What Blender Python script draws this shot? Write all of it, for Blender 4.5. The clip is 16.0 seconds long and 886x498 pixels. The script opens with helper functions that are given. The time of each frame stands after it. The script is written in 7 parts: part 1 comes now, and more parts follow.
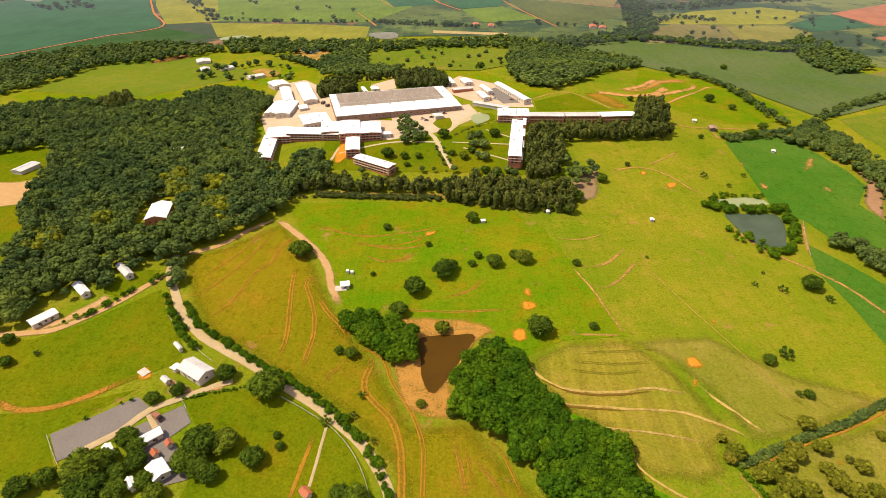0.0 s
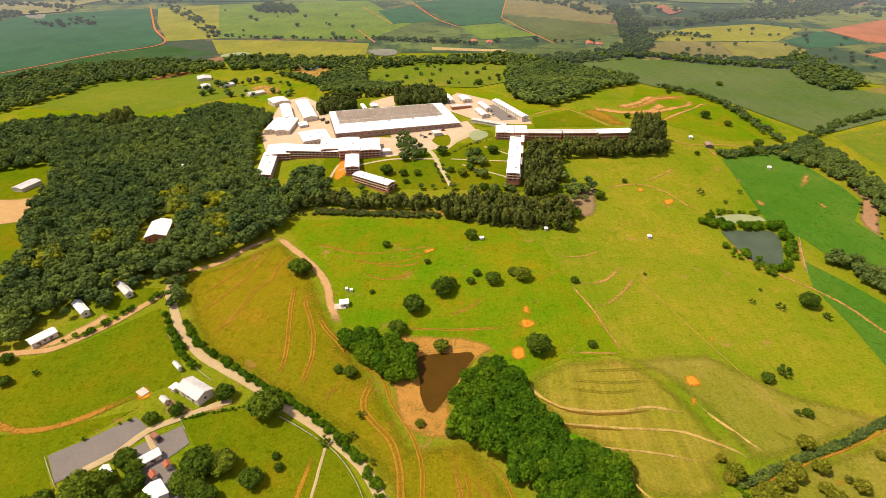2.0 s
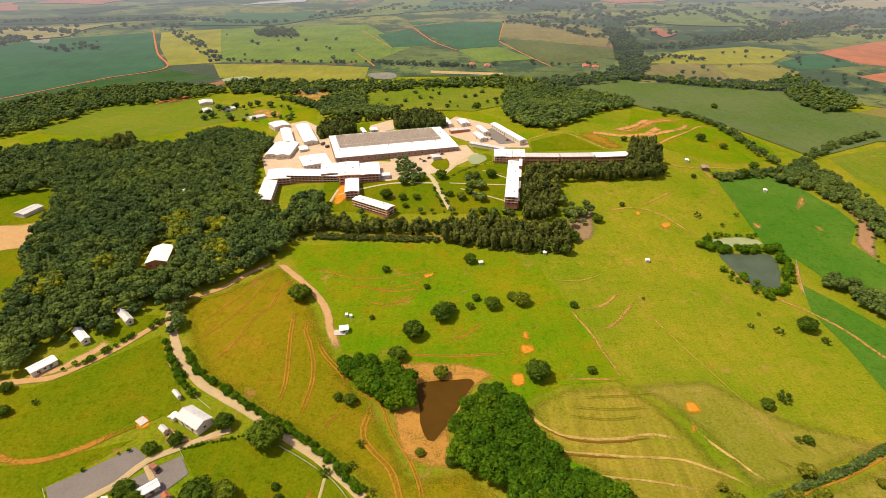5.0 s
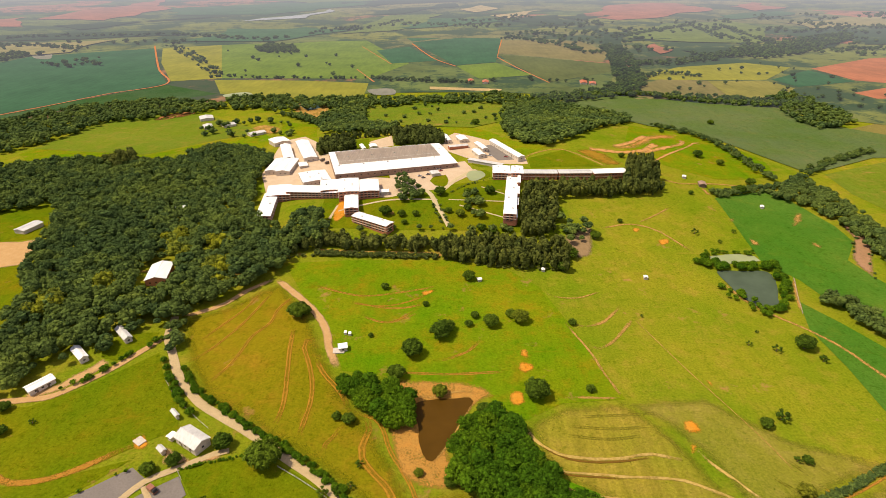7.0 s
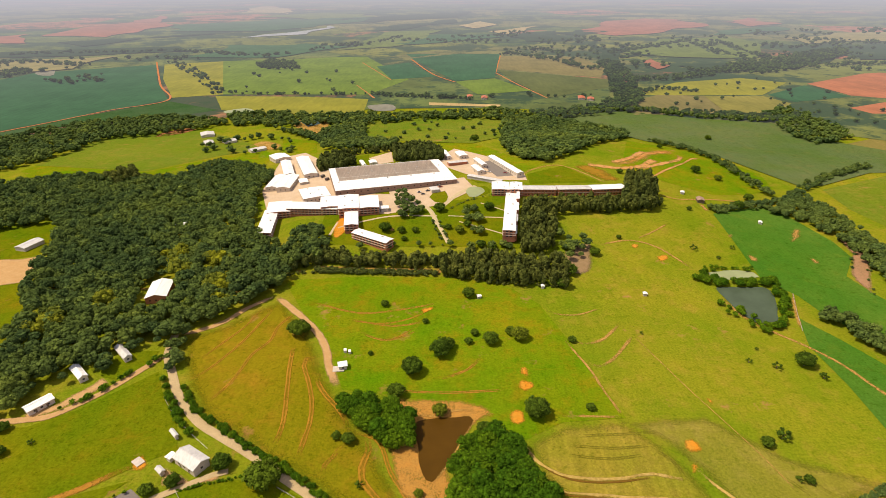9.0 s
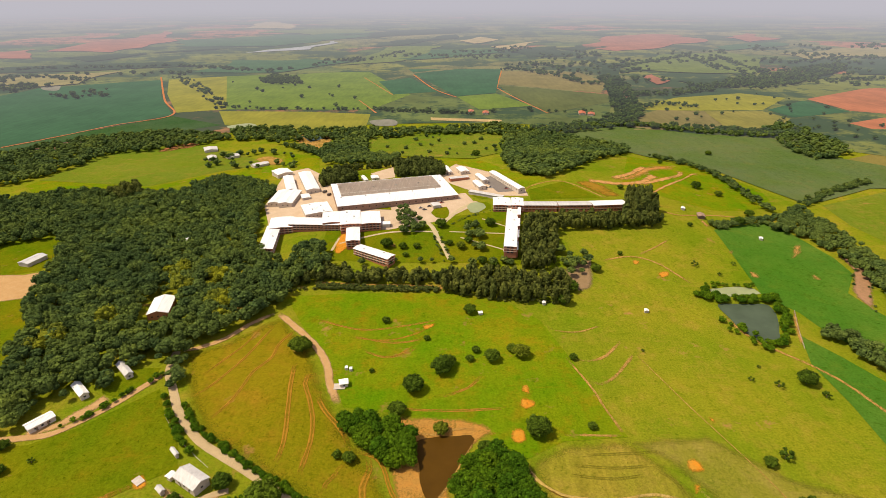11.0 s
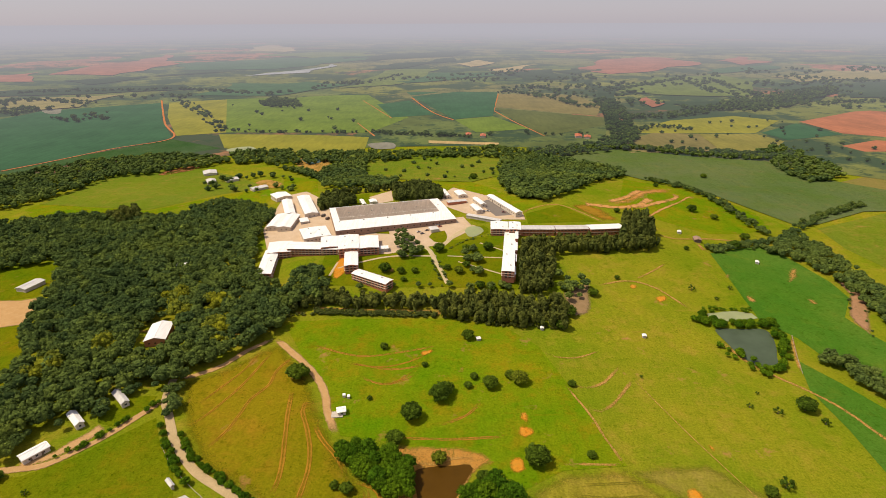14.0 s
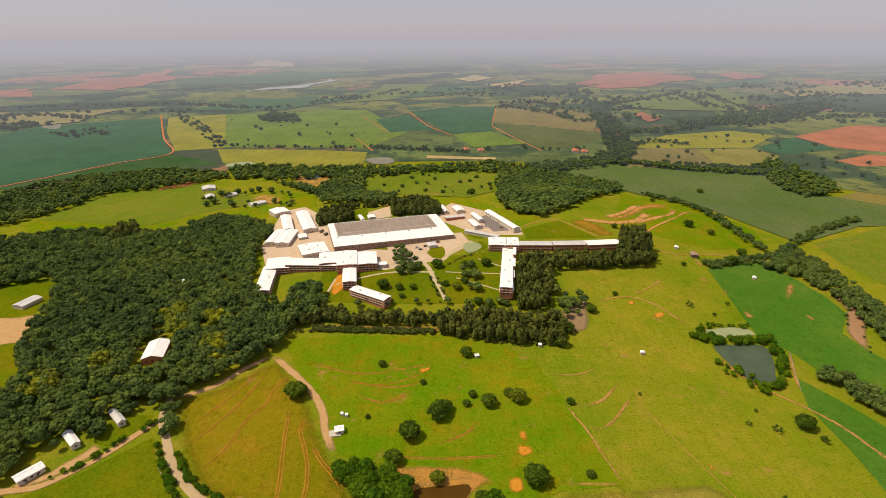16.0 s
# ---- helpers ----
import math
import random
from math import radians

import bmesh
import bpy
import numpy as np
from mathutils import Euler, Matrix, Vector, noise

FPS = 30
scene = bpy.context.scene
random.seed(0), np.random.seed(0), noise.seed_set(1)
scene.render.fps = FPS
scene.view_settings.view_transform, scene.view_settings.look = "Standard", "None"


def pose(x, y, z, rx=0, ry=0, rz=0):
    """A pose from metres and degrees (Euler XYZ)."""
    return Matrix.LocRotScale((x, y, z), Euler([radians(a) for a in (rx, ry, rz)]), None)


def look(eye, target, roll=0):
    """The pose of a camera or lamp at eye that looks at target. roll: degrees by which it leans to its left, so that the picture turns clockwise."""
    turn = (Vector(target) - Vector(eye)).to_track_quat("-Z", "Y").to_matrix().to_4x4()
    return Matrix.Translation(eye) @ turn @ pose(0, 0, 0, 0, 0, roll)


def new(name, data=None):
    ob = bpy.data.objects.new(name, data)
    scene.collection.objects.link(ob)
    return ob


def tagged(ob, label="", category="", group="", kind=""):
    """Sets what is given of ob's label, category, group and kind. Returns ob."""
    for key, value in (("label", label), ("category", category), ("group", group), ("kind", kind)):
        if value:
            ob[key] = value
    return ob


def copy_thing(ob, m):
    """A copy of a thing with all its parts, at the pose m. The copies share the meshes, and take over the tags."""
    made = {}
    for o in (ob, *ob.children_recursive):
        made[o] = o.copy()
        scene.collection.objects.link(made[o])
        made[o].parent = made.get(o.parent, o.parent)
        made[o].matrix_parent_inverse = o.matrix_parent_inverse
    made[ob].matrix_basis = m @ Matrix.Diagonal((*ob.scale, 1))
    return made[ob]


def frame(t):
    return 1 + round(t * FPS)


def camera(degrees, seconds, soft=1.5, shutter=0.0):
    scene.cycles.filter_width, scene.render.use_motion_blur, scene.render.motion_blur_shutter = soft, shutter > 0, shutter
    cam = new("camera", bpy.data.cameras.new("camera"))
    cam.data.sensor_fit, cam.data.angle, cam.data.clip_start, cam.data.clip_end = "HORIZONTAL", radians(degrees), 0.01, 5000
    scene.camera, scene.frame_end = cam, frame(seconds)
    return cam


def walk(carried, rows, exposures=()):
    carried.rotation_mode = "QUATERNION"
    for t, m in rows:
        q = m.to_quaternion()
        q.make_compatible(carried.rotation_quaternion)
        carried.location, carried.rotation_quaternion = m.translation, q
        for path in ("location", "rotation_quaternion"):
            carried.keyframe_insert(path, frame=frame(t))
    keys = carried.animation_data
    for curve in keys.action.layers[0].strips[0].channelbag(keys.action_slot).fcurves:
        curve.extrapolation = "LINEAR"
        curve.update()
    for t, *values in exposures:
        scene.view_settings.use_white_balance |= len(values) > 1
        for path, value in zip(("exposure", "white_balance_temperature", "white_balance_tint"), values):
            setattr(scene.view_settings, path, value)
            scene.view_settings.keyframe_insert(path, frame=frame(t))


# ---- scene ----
LENS = 79.4
PATH = [
    (0, (1.63, 2.54, 194.00), (-0.32, 86.74, 140.10), -0.0),
    (0.5, (1.62, 2.61, 194.91), (-0.23, 87.11, 141.51), 0.0),
    (1, (1.60, 2.68, 195.81), (-0.20, 87.53, 142.91), 0.0),
    (1.5, (1.59, 2.76, 196.70), (-0.16, 87.86, 144.25), 0.0),
    (2, (1.59, 2.83, 197.58), (-0.16, 88.33, 145.68), 0.0),
    (2.5, (1.58, 2.90, 198.46), (-0.22, 88.65, 147.01), 0.0),
    (3, (1.57, 2.96, 199.33), (-0.18, 89.01, 148.43), -0.0),
    (3.5, (1.57, 3.03, 200.20), (-0.13, 89.38, 149.80), -0.0),
    (4, (1.57, 3.10, 201.05), (-0.18, 89.70, 151.15), -0.1),
    (6.5, (1.58, 3.40, 205.27), (0.03, 91.45, 157.92), -0.2),
    (7, (1.59, 3.46, 206.10), (0.14, 91.81, 159.29), -0.1),
    (7.5, (1.60, 3.52, 206.93), (0.15, 92.13, 160.64), -0.2),
    (8, (1.60, 3.57, 207.75), (0.15, 92.52, 162.00), -0.2),
    (8.5, (1.61, 3.63, 208.58), (0.16, 92.83, 163.38), -0.2),
    (9, (1.62, 3.68, 209.40), (0.22, 93.13, 164.75), -0.2),
    (11.5, (1.66, 3.91, 213.47), (-0.04, 94.66, 171.52), -0.2),
    (12, (1.67, 3.96, 214.29), (0.12, 95.01, 172.94), -0.2),
    (12.5, (1.68, 4.00, 215.10), (0.18, 95.29, 174.30), -0.2),
    (13, (1.69, 4.04, 215.92), (0.29, 95.54, 175.67), -0.2),
    (13.5, (1.70, 4.07, 216.73), (0.30, 95.82, 176.98), -0.2),
    (14, (1.70, 4.11, 217.55), (0.40, 96.06, 178.35), -0.2),
    (14.5, (1.71, 4.14, 218.37), (0.40, 96.39, 179.77), -0.2),
    (15, (1.71, 4.18, 219.19), (0.56, 96.63, 181.14), -0.1),
    (15.5, (1.72, 4.21, 220.01), (0.67, 96.86, 182.46), -0.2),
    (16, (1.72, 4.24, 220.83), (0.77, 97.14, 183.83), -0.2),
]

cam = camera(LENS, 16.0, soft=0.7)
walk(cam, [(t, look(eye, target, roll)) for t, eye, target, roll in PATH], [(0, 0.40), (4, 0.33), (9, 0.22), (12, 0.13), (16, -0.03)])

# ---- daylight: high sun from the west, hazy sky ----
SUN = Vector((-0.56, -0.04, 0.95)).normalized()
world = bpy.data.worlds.new("sky")
scene.world = world
world.use_nodes = True
wn = world.node_tree.nodes
sky = wn.new("ShaderNodeTexSky")
sky.sky_type = "NISHITA"
sky.sun_disc = False
sky.sun_elevation = math.asin(SUN.z)
sky.sun_rotation = math.atan2(SUN.x, SUN.y)
sky.altitude = 600
sky.air_density = 1.0
sky.dust_density = 1.0
sky.ozone_density = 2.0
veil = wn.new("ShaderNodeMix")
veil.data_type = "RGBA"
veil.inputs["Factor"].default_value = 0.72
veil.inputs["B"].default_value = (5.05, 4.5, 5.15, 1)
world.node_tree.links.new(sky.outputs[0], veil.inputs["A"])
world.node_tree.links.new(veil.outputs["Result"], wn["Background"].inputs[0])
wn["Background"].inputs[1].default_value = 0.10
sun_data = bpy.data.lights.new("sun", "SUN")
sun_data.energy, sun_data.angle, sun_data.color = 4.2, radians(0.6), (1.0, 0.84, 0.61)
sun = new("sun", sun_data)
sun.matrix_world = look(SUN * 300, (0, 0, 0))


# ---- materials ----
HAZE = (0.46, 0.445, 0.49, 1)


class Nodes:
    """A small hand for building node materials."""

    def __init__(self, name, rough=0.9, spec=0.2):
        self.mat = bpy.data.materials.new(name)
        self.mat.use_nodes = True
        self.t = self.mat.node_tree
        self.b = self.t.nodes["Principled BSDF"]
        self.b.inputs["Roughness"].default_value = rough
        self.b.inputs["Specular IOR Level"].default_value = spec
        self.pos = self.t.nodes.new("ShaderNodeNewGeometry").outputs["Position"]

    def link(self, a, b):
        self.t.links.new(a, b)

    def noise(self, size, detail=4.0, rough=0.6, vec=None, stretch=None):
        n = self.t.nodes.new("ShaderNodeTexNoise")
        n.inputs["Scale"].default_value = 1.0 / size
        n.inputs["Detail"].default_value = detail
        n.inputs["Roughness"].default_value = rough
        vec = vec or self.pos
        if stretch:
            m = self.t.nodes.new("ShaderNodeMapping")
            m.inputs["Scale"].default_value = stretch[:3]
            m.inputs["Rotation"].default_value = (0, 0, radians(stretch[3]))
            self.link(vec, m.inputs["Vector"])
            vec = m.outputs[0]
        self.link(vec, n.inputs["Vector"])
        return n.outputs["Fac"]

    def ramp(self, fac, *stops):
        r = self.t.nodes.new("ShaderNodeValToRGB")
        e = r.color_ramp.elements
        while len(e) < len(stops):
            e.new(0.5)
        for el, (p, c) in zip(e, stops):
            el.position, el.color = p, (*c, 1) if len(c) == 3 else c
        self.link(fac, r.inputs[0])
        return r.outputs[0]

    def mix(self, fac, a, b, mode="MIX"):
        m = self.t.nodes.new("ShaderNodeMix")
        m.data_type, m.blend_type = "RGBA", mode
        for sock, v in ((m.inputs["Factor"], fac), (m.inputs["A"], a), (m.inputs["B"], b)):
            if isinstance(v, (int, float)):
                sock.default_value = v
            elif isinstance(v, tuple):
                sock.default_value = (*v, 1) if len(v) == 3 else v
            else:
                self.link(v, sock)
        return m.outputs["Result"]

    def math(self, op, a, b):
        m = self.t.nodes.new("ShaderNodeMath")
        m.operation = op
        for sock, v in zip(m.inputs, (a, b)):
            if isinstance(v, (int, float)):
                sock.default_value = v
            else:
                self.link(v, sock)
        return m.outputs[0]

    def attribute(self, name):
        a = self.t.nodes.new("ShaderNodeAttribute")
        a.attribute_name = name
        return a

    def bump(self, fac, strength, dist):
        b = self.t.nodes.new("ShaderNodeBump")
        b.inputs["Strength"].default_value = strength
        b.inputs["Distance"].default_value = dist
        self.link(fac, b.inputs["Height"])
        self.link(b.outputs[0], self.b.inputs["Normal"])

    def fade(self, size=2.0, ragged=0.9, most=1.0):
        """Lets a worn patch break up into tufts of the grass below towards its edge."""
        e = self.math("MULTIPLY", self.attribute("edge").outputs["Fac"], most)
        e = self.math("ADD", e, self.math("MULTIPLY", self.math("SUBTRACT", self.noise(size, 4, 0.7), 0.5), ragged))
        e = self.math("ADD", e, self.math("MULTIPLY", self.math("SUBTRACT", self.noise(size * 9, 4, 0.6), 0.5), ragged))
        over = self.math("SUBTRACT", e, self.math("ADD", self.math("MULTIPLY", self.noise(0.6, 3, 0.7), 1.2), -0.1))
        fac = self.math("MINIMUM", self.math("MAXIMUM", self.math("ADD", self.math("MULTIPLY", over, 1.6), 0.5), 0.0), 1.0)
        clear = self.t.nodes.new("ShaderNodeBsdfTransparent")
        mx = self.t.nodes.new("ShaderNodeMixShader")
        self.link(fac, mx.inputs[0])
        self.link(clear.outputs[0], mx.inputs[1])
        self.link(self.b.outputs[0], mx.inputs[2])
        self.link(mx.outputs[0], self.t.nodes["Material Output"].inputs[0])

    def done(self, colour):
        if isinstance(colour, tuple):
            self.b.inputs["Base Color"].default_value = (*colour, 1)
        else:
            self.link(colour, self.b.inputs["Base Color"])
        return self.mat


def grass(name, a, b, dry, dry_amount=0.5, soil=0.0, rows=None, fade=0.0):
    """Pasture: two greens in broad drifts, dry or bare tufts, fine blades; rows = (angle, width) for crop lines."""
    n = Nodes(name, 1.0, 0.0)
    broad = n.ramp(n.noise(55, 5, 0.6), (0.35, (0, 0, 0)), (0.68, (1, 1, 1)))
    c = n.mix(broad, a, b)
    patch = n.ramp(n.noise(17, 6, 0.7), (0.62 - 0.3 * dry_amount, (0, 0, 0)), (0.85 - 0.2 * dry_amount, (1, 1, 1)))
    c = n.mix(n.math("MULTIPLY", patch, 0.75), c, dry)
    fine = n.ramp(n.noise(1.3, 5, 0.8), (0.3, (0.64, 0.66, 0.62)), (0.7, (1.32, 1.30, 1.28)))
    c = n.mix(1.0, c, fine, "MULTIPLY")
    tuft = n.ramp(n.noise(5.0, 4, 0.7), (0.54, (1, 1, 1)), (0.70, (0.62, 0.72, 0.45)))
    c = n.mix(0.8, c, tuft, "MULTIPLY")
    clump = n.ramp(n.noise(2.2, 2, 0.6), (0.66, (1, 1, 1)), (0.72, (0.5, 0.6, 0.35)))
    c = n.mix(0.85, c, clump, "MULTIPLY")
    worn = n.ramp(n.noise(9.0, 5, 0.75, stretch=(0.22, 1, 1, 12)), (0.60, (0, 0, 0)), (0.74, (1, 1, 1)))
    c = n.mix(n.math("MULTIPLY", worn, 0.5), c, dry)
    if soil:
        s = n.ramp(n.noise(24, 6, 0.72), (0.64 - soil * 0.2, (0, 0, 0)), (0.72 - soil * 0.1, (1, 1, 1)))
        c = n.mix(n.math("MULTIPLY", s, 0.8), c, (0.34, 0.17, 0.06))
    drift = n.noise(3.0, 3, 0.6, stretch=(1, 0.06, 1, 38))
    c = n.mix(1.0, c, n.ramp(drift, (0.3, (0.95, 0.95, 0.94)), (0.7, (1.05, 1.05, 1.03))), "MULTIPLY")
    c = n.mix(1.0, c, n.ramp(n.noise(110, 4, 0.6), (0.35, (0.80, 0.95, 0.7)), (0.65, (1.16, 1.06, 1.2))), "MULTIPLY")
    if rows:
        line = n.noise(rows[1], 2, 0.5, stretch=(1, 0.04, 1, rows[0]))
        c = n.mix(1.0, c, n.ramp(line, (0.35, (0.88, 0.88, 0.88)), (0.65, (1.1, 1.1, 1.1))), "MULTIPLY")
    if fade:
        n.fade(fade, 0.6)
    n.bump(n.noise(0.9, 4, 0.7), 0.7, 0.35)
    return n.done(c)


def earth(name, a, b, size=6.0, fade=0.0, most=1.0, ragged=0.9):
    n = Nodes(name, 0.95, 0.1)
    c = n.mix(n.ramp(n.noise(size, 6, 0.65), (0.3, (0, 0, 0)), (0.7, (1, 1, 1))), a, b)
    c = n.mix(1.0, c, n.ramp(n.noise(0.8, 4, 0.7), (0.3, (0.86, 0.86, 0.86)), (0.7, (1.13, 1.13, 1.13))), "MULTIPLY")
    if fade:
        n.fade(fade, ragged, most)
    n.bump(n.noise(0.7, 4, 0.7), 0.5, 0.2)
    return n.done(c)


def leaves(name, dark, light, warm, object_random, hazy=False):
    """Foliage: tone drifts from tree to tree and from leaf clump to leaf clump."""
    n = Nodes(name, 0.9, 0.03)
    if object_random:
        tone = n.t.nodes.new("ShaderNodeObjectInfo").outputs["Random"]
    else:
        tone = n.attribute("tint").outputs["Fac"]
    isl = n.t.nodes.new("ShaderNodeNewGeometry").outputs["Random Per Island"]
    c = n.mix(n.ramp(tone, (0.1, (0, 0, 0)), (0.85, (1, 1, 1))), dark, light)
    c = n.mix(n.ramp(tone, (0.86, (0, 0, 0)), (0.97, (1, 1, 1))), c, warm)
    c = n.mix(1.0, c, n.ramp(isl, (0.0, (0.6, 0.62, 0.6)), (1.0, (1.45, 1.4, 1.3))), "MULTIPLY")
    c = n.mix(1.0, c, n.ramp(n.noise(0.9, 4, 0.7), (0.3, (0.55, 0.55, 0.55)), (0.7, (1.4, 1.4, 1.3))), "MULTIPLY")
    n.bump(n.noise(0.7, 3, 0.7), 1.0, 0.6)
    # far stands: haze is mixed into the foliage as emission
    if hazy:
        haze_glow(n)
    return n.done(c)


def sheet_roof(name, base, dirt, amount=0.4, pitch=1.1, angle=0.0, rough=0.5):
    """Sheet roofing: lapped rows, streaks and stains."""
    n = Nodes(name, rough, 0.3)
    c = n.mix(n.math("MULTIPLY", n.ramp(n.noise(9, 6, 0.7), (0.62 - 0.35 * amount, (0, 0, 0)), (0.8, (1, 1, 1))), 0.8), base, dirt)
    streak = n.noise(pitch, 3, 0.6, stretch=(1, 0.05, 1, angle))
    c = n.mix(1.0, c, n.ramp(streak, (0.3, (0.84, 0.84, 0.84)), (0.7, (1.08, 1.08, 1.08))), "MULTIPLY")
    n.bump(streak, 0.3, 0.08)
    return n.done(c)


def masonry(name, base, worn, size=2.5):
    n = Nodes(name, 0.85, 0.2)
    c = n.mix(n.ramp(n.noise(size, 6, 0.7), (0.35, (0, 0, 0)), (0.75, (1, 1, 1))), base, worn)
    c = n.mix(1.0, c, n.ramp(n.noise(0.3, 3, 0.6), (0.3, (0.85, 0.85, 0.85)), (0.7, (1.12, 1.12, 1.12))), "MULTIPLY")
    return n.done(c)


def haze_glow(n):
    """Haze put into far land's own material as emission, by the land's own distance."""
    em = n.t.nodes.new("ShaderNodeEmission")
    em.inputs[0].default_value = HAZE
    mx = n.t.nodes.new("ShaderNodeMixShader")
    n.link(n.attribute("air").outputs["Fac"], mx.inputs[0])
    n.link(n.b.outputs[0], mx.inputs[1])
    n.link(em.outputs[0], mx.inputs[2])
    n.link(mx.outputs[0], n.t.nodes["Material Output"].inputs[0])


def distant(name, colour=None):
    """Far land: field mosaic or one colour, with painted haze emission growing with the distance."""
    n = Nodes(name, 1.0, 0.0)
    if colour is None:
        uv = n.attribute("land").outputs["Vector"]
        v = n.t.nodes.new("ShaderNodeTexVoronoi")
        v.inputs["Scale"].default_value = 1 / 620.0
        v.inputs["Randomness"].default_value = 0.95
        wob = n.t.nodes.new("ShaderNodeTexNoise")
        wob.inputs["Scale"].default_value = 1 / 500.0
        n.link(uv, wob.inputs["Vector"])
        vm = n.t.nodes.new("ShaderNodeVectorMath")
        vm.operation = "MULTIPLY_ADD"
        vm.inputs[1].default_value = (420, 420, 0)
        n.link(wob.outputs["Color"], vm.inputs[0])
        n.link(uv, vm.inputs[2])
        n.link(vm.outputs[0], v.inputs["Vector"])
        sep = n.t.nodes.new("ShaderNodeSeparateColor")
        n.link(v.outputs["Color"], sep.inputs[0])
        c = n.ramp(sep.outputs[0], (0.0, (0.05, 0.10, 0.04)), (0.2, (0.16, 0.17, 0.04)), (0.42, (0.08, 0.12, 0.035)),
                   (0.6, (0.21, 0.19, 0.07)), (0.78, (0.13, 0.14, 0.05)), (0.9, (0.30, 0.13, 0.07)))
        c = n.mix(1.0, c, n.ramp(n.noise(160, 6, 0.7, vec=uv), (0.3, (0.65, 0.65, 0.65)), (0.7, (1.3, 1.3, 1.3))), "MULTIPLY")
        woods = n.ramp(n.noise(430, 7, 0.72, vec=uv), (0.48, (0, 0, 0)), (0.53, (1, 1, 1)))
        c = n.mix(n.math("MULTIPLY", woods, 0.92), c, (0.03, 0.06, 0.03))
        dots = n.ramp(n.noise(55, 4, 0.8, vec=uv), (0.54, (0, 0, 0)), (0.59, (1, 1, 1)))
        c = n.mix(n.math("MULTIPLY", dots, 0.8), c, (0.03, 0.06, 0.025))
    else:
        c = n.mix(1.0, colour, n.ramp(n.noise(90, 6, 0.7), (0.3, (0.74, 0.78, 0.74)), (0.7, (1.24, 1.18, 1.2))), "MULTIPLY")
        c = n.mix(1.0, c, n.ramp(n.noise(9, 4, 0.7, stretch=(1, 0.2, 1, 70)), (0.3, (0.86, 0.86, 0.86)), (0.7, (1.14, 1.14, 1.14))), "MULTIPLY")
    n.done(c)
    haze_glow(n)
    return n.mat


def water(name, colour, rough):
    n = Nodes(name, rough, 0.06)
    n.bump(n.noise(2.0, 4, 0.6), 0.08, 0.05)
    return n.done(n.mix(n.ramp(n.noise(14, 3), (0.35, (0, 0, 0)), (0.7, (1, 1, 1))), colour, tuple(q * 0.8 for q in colour)))


M_GROUND = grass("pasture_olive", (0.160, 0.198, 0.009), (0.200, 0.208, 0.012), (0.30, 0.215, 0.03), 0.42, 0.10)
M_MEADOW = grass("pasture_bright", (0.112, 0.198, 0.004), (0.170, 0.192, 0.005), (0.265, 0.150, 0.008), 0.42, 0.2)
M_LAWN = grass("lawn_green", (0.108, 0.148, 0.004), (0.146, 0.152, 0.004), (0.215, 0.145, 0.007), 0.3, 0.05)
M_WET = grass("wet_grass", (0.075, 0.190, 0.004), (0.095, 0.200, 0.004), (0.16, 0.18, 0.006), 0.2)
M_CROP = grass("crop_green", (0.062, 0.150, 0.018), (0.085, 0.165, 0.018), (0.13, 0.165, 0.02), 0.25)
# next two: base colours made bluer and paler in place of distance haze
M_CROP_DARK = grass("soy_crop_dark", (0.046, 0.090, 0.042), (0.056, 0.100, 0.042), (0.07, 0.105, 0.04), 0.2)
M_CROP_OLIVE = grass("crop_olive", (0.104, 0.140, 0.046), (0.088, 0.130, 0.048), (0.15, 0.14, 0.05), 0.3)
M_DRY = grass("pasture_dry", (0.225, 0.195, 0.026), (0.190, 0.190, 0.020), (0.31, 0.23, 0.06), 0.5, fade=5.0)
M_YELLOW = grass("pasture_yellow", (0.150, 0.185, 0.016), (0.118, 0.170, 0.016), (0.23, 0.18, 0.03), 0.45, 0.12)
M_MOWN = grass("mown_terraces", (0.235, 0.200, 0.022), (0.262, 0.206, 0.026), (0.33, 0.225, 0.05), 0.5, 0.0, (6, 3.0), fade=5.0)
M_RUST = grass("pasture_rusty", (0.198, 0.160, 0.006), (0.174, 0.162, 0.006), (0.285, 0.155, 0.014), 0.42, 0.12, fade=6.0)
M_GREY_FIELD = grass("fallow_field", (0.190, 0.165, 0.050), (0.160, 0.155, 0.040), (0.23, 0.18, 0.06), 0.4)
M_RED = earth("red_soil", (0.44, 0.16, 0.06), (0.38, 0.17, 0.07), 9.0)
M_ORANGE = earth("orange_soil", (0.56, 0.205, 0.012), (0.50, 0.25, 0.03), 4.0, 1.8, 0.85)
M_TRACK = earth("worn_track", (0.38, 0.175, 0.025), (0.31, 0.16, 0.02), 4.0, 1.6, 0.8)
M_RUT = earth("tractor_rut", (0.36, 0.185, 0.016), (0.28, 0.155, 0.012), 3.0, 1.4, 0.95, 0.7)
M_BERM = earth("contour_bank", (0.52, 0.37, 0.12), (0.36, 0.25, 0.05), 2.5, 1.2, 0.8, 1.1)
M_BANK_FOOT = earth("dark_brown_strip", (0.17, 0.085, 0.012), (0.12, 0.075, 0.010), 2.0, 1.2, 0.95, 0.6)
M_FURROW = earth("furrow", (0.20, 0.175, 0.016), (0.165, 0.155, 0.013), 2.5, 1.2, 0.75, 1.0)
M_RIVERBANK = earth("red_brown_bank", (0.36, 0.20, 0.11), (0.28, 0.17, 0.08), 4.0, 3.0, 0.9)
M_RIM = earth("orange_pond_bank", (0.44, 0.21, 0.040), (0.36, 0.20, 0.045), 3.0, 1.6, 0.75)
M_BANK = earth("pale_bank", (0.44, 0.27, 0.07), (0.37, 0.20, 0.045), 3.0, 1.6, 0.66)
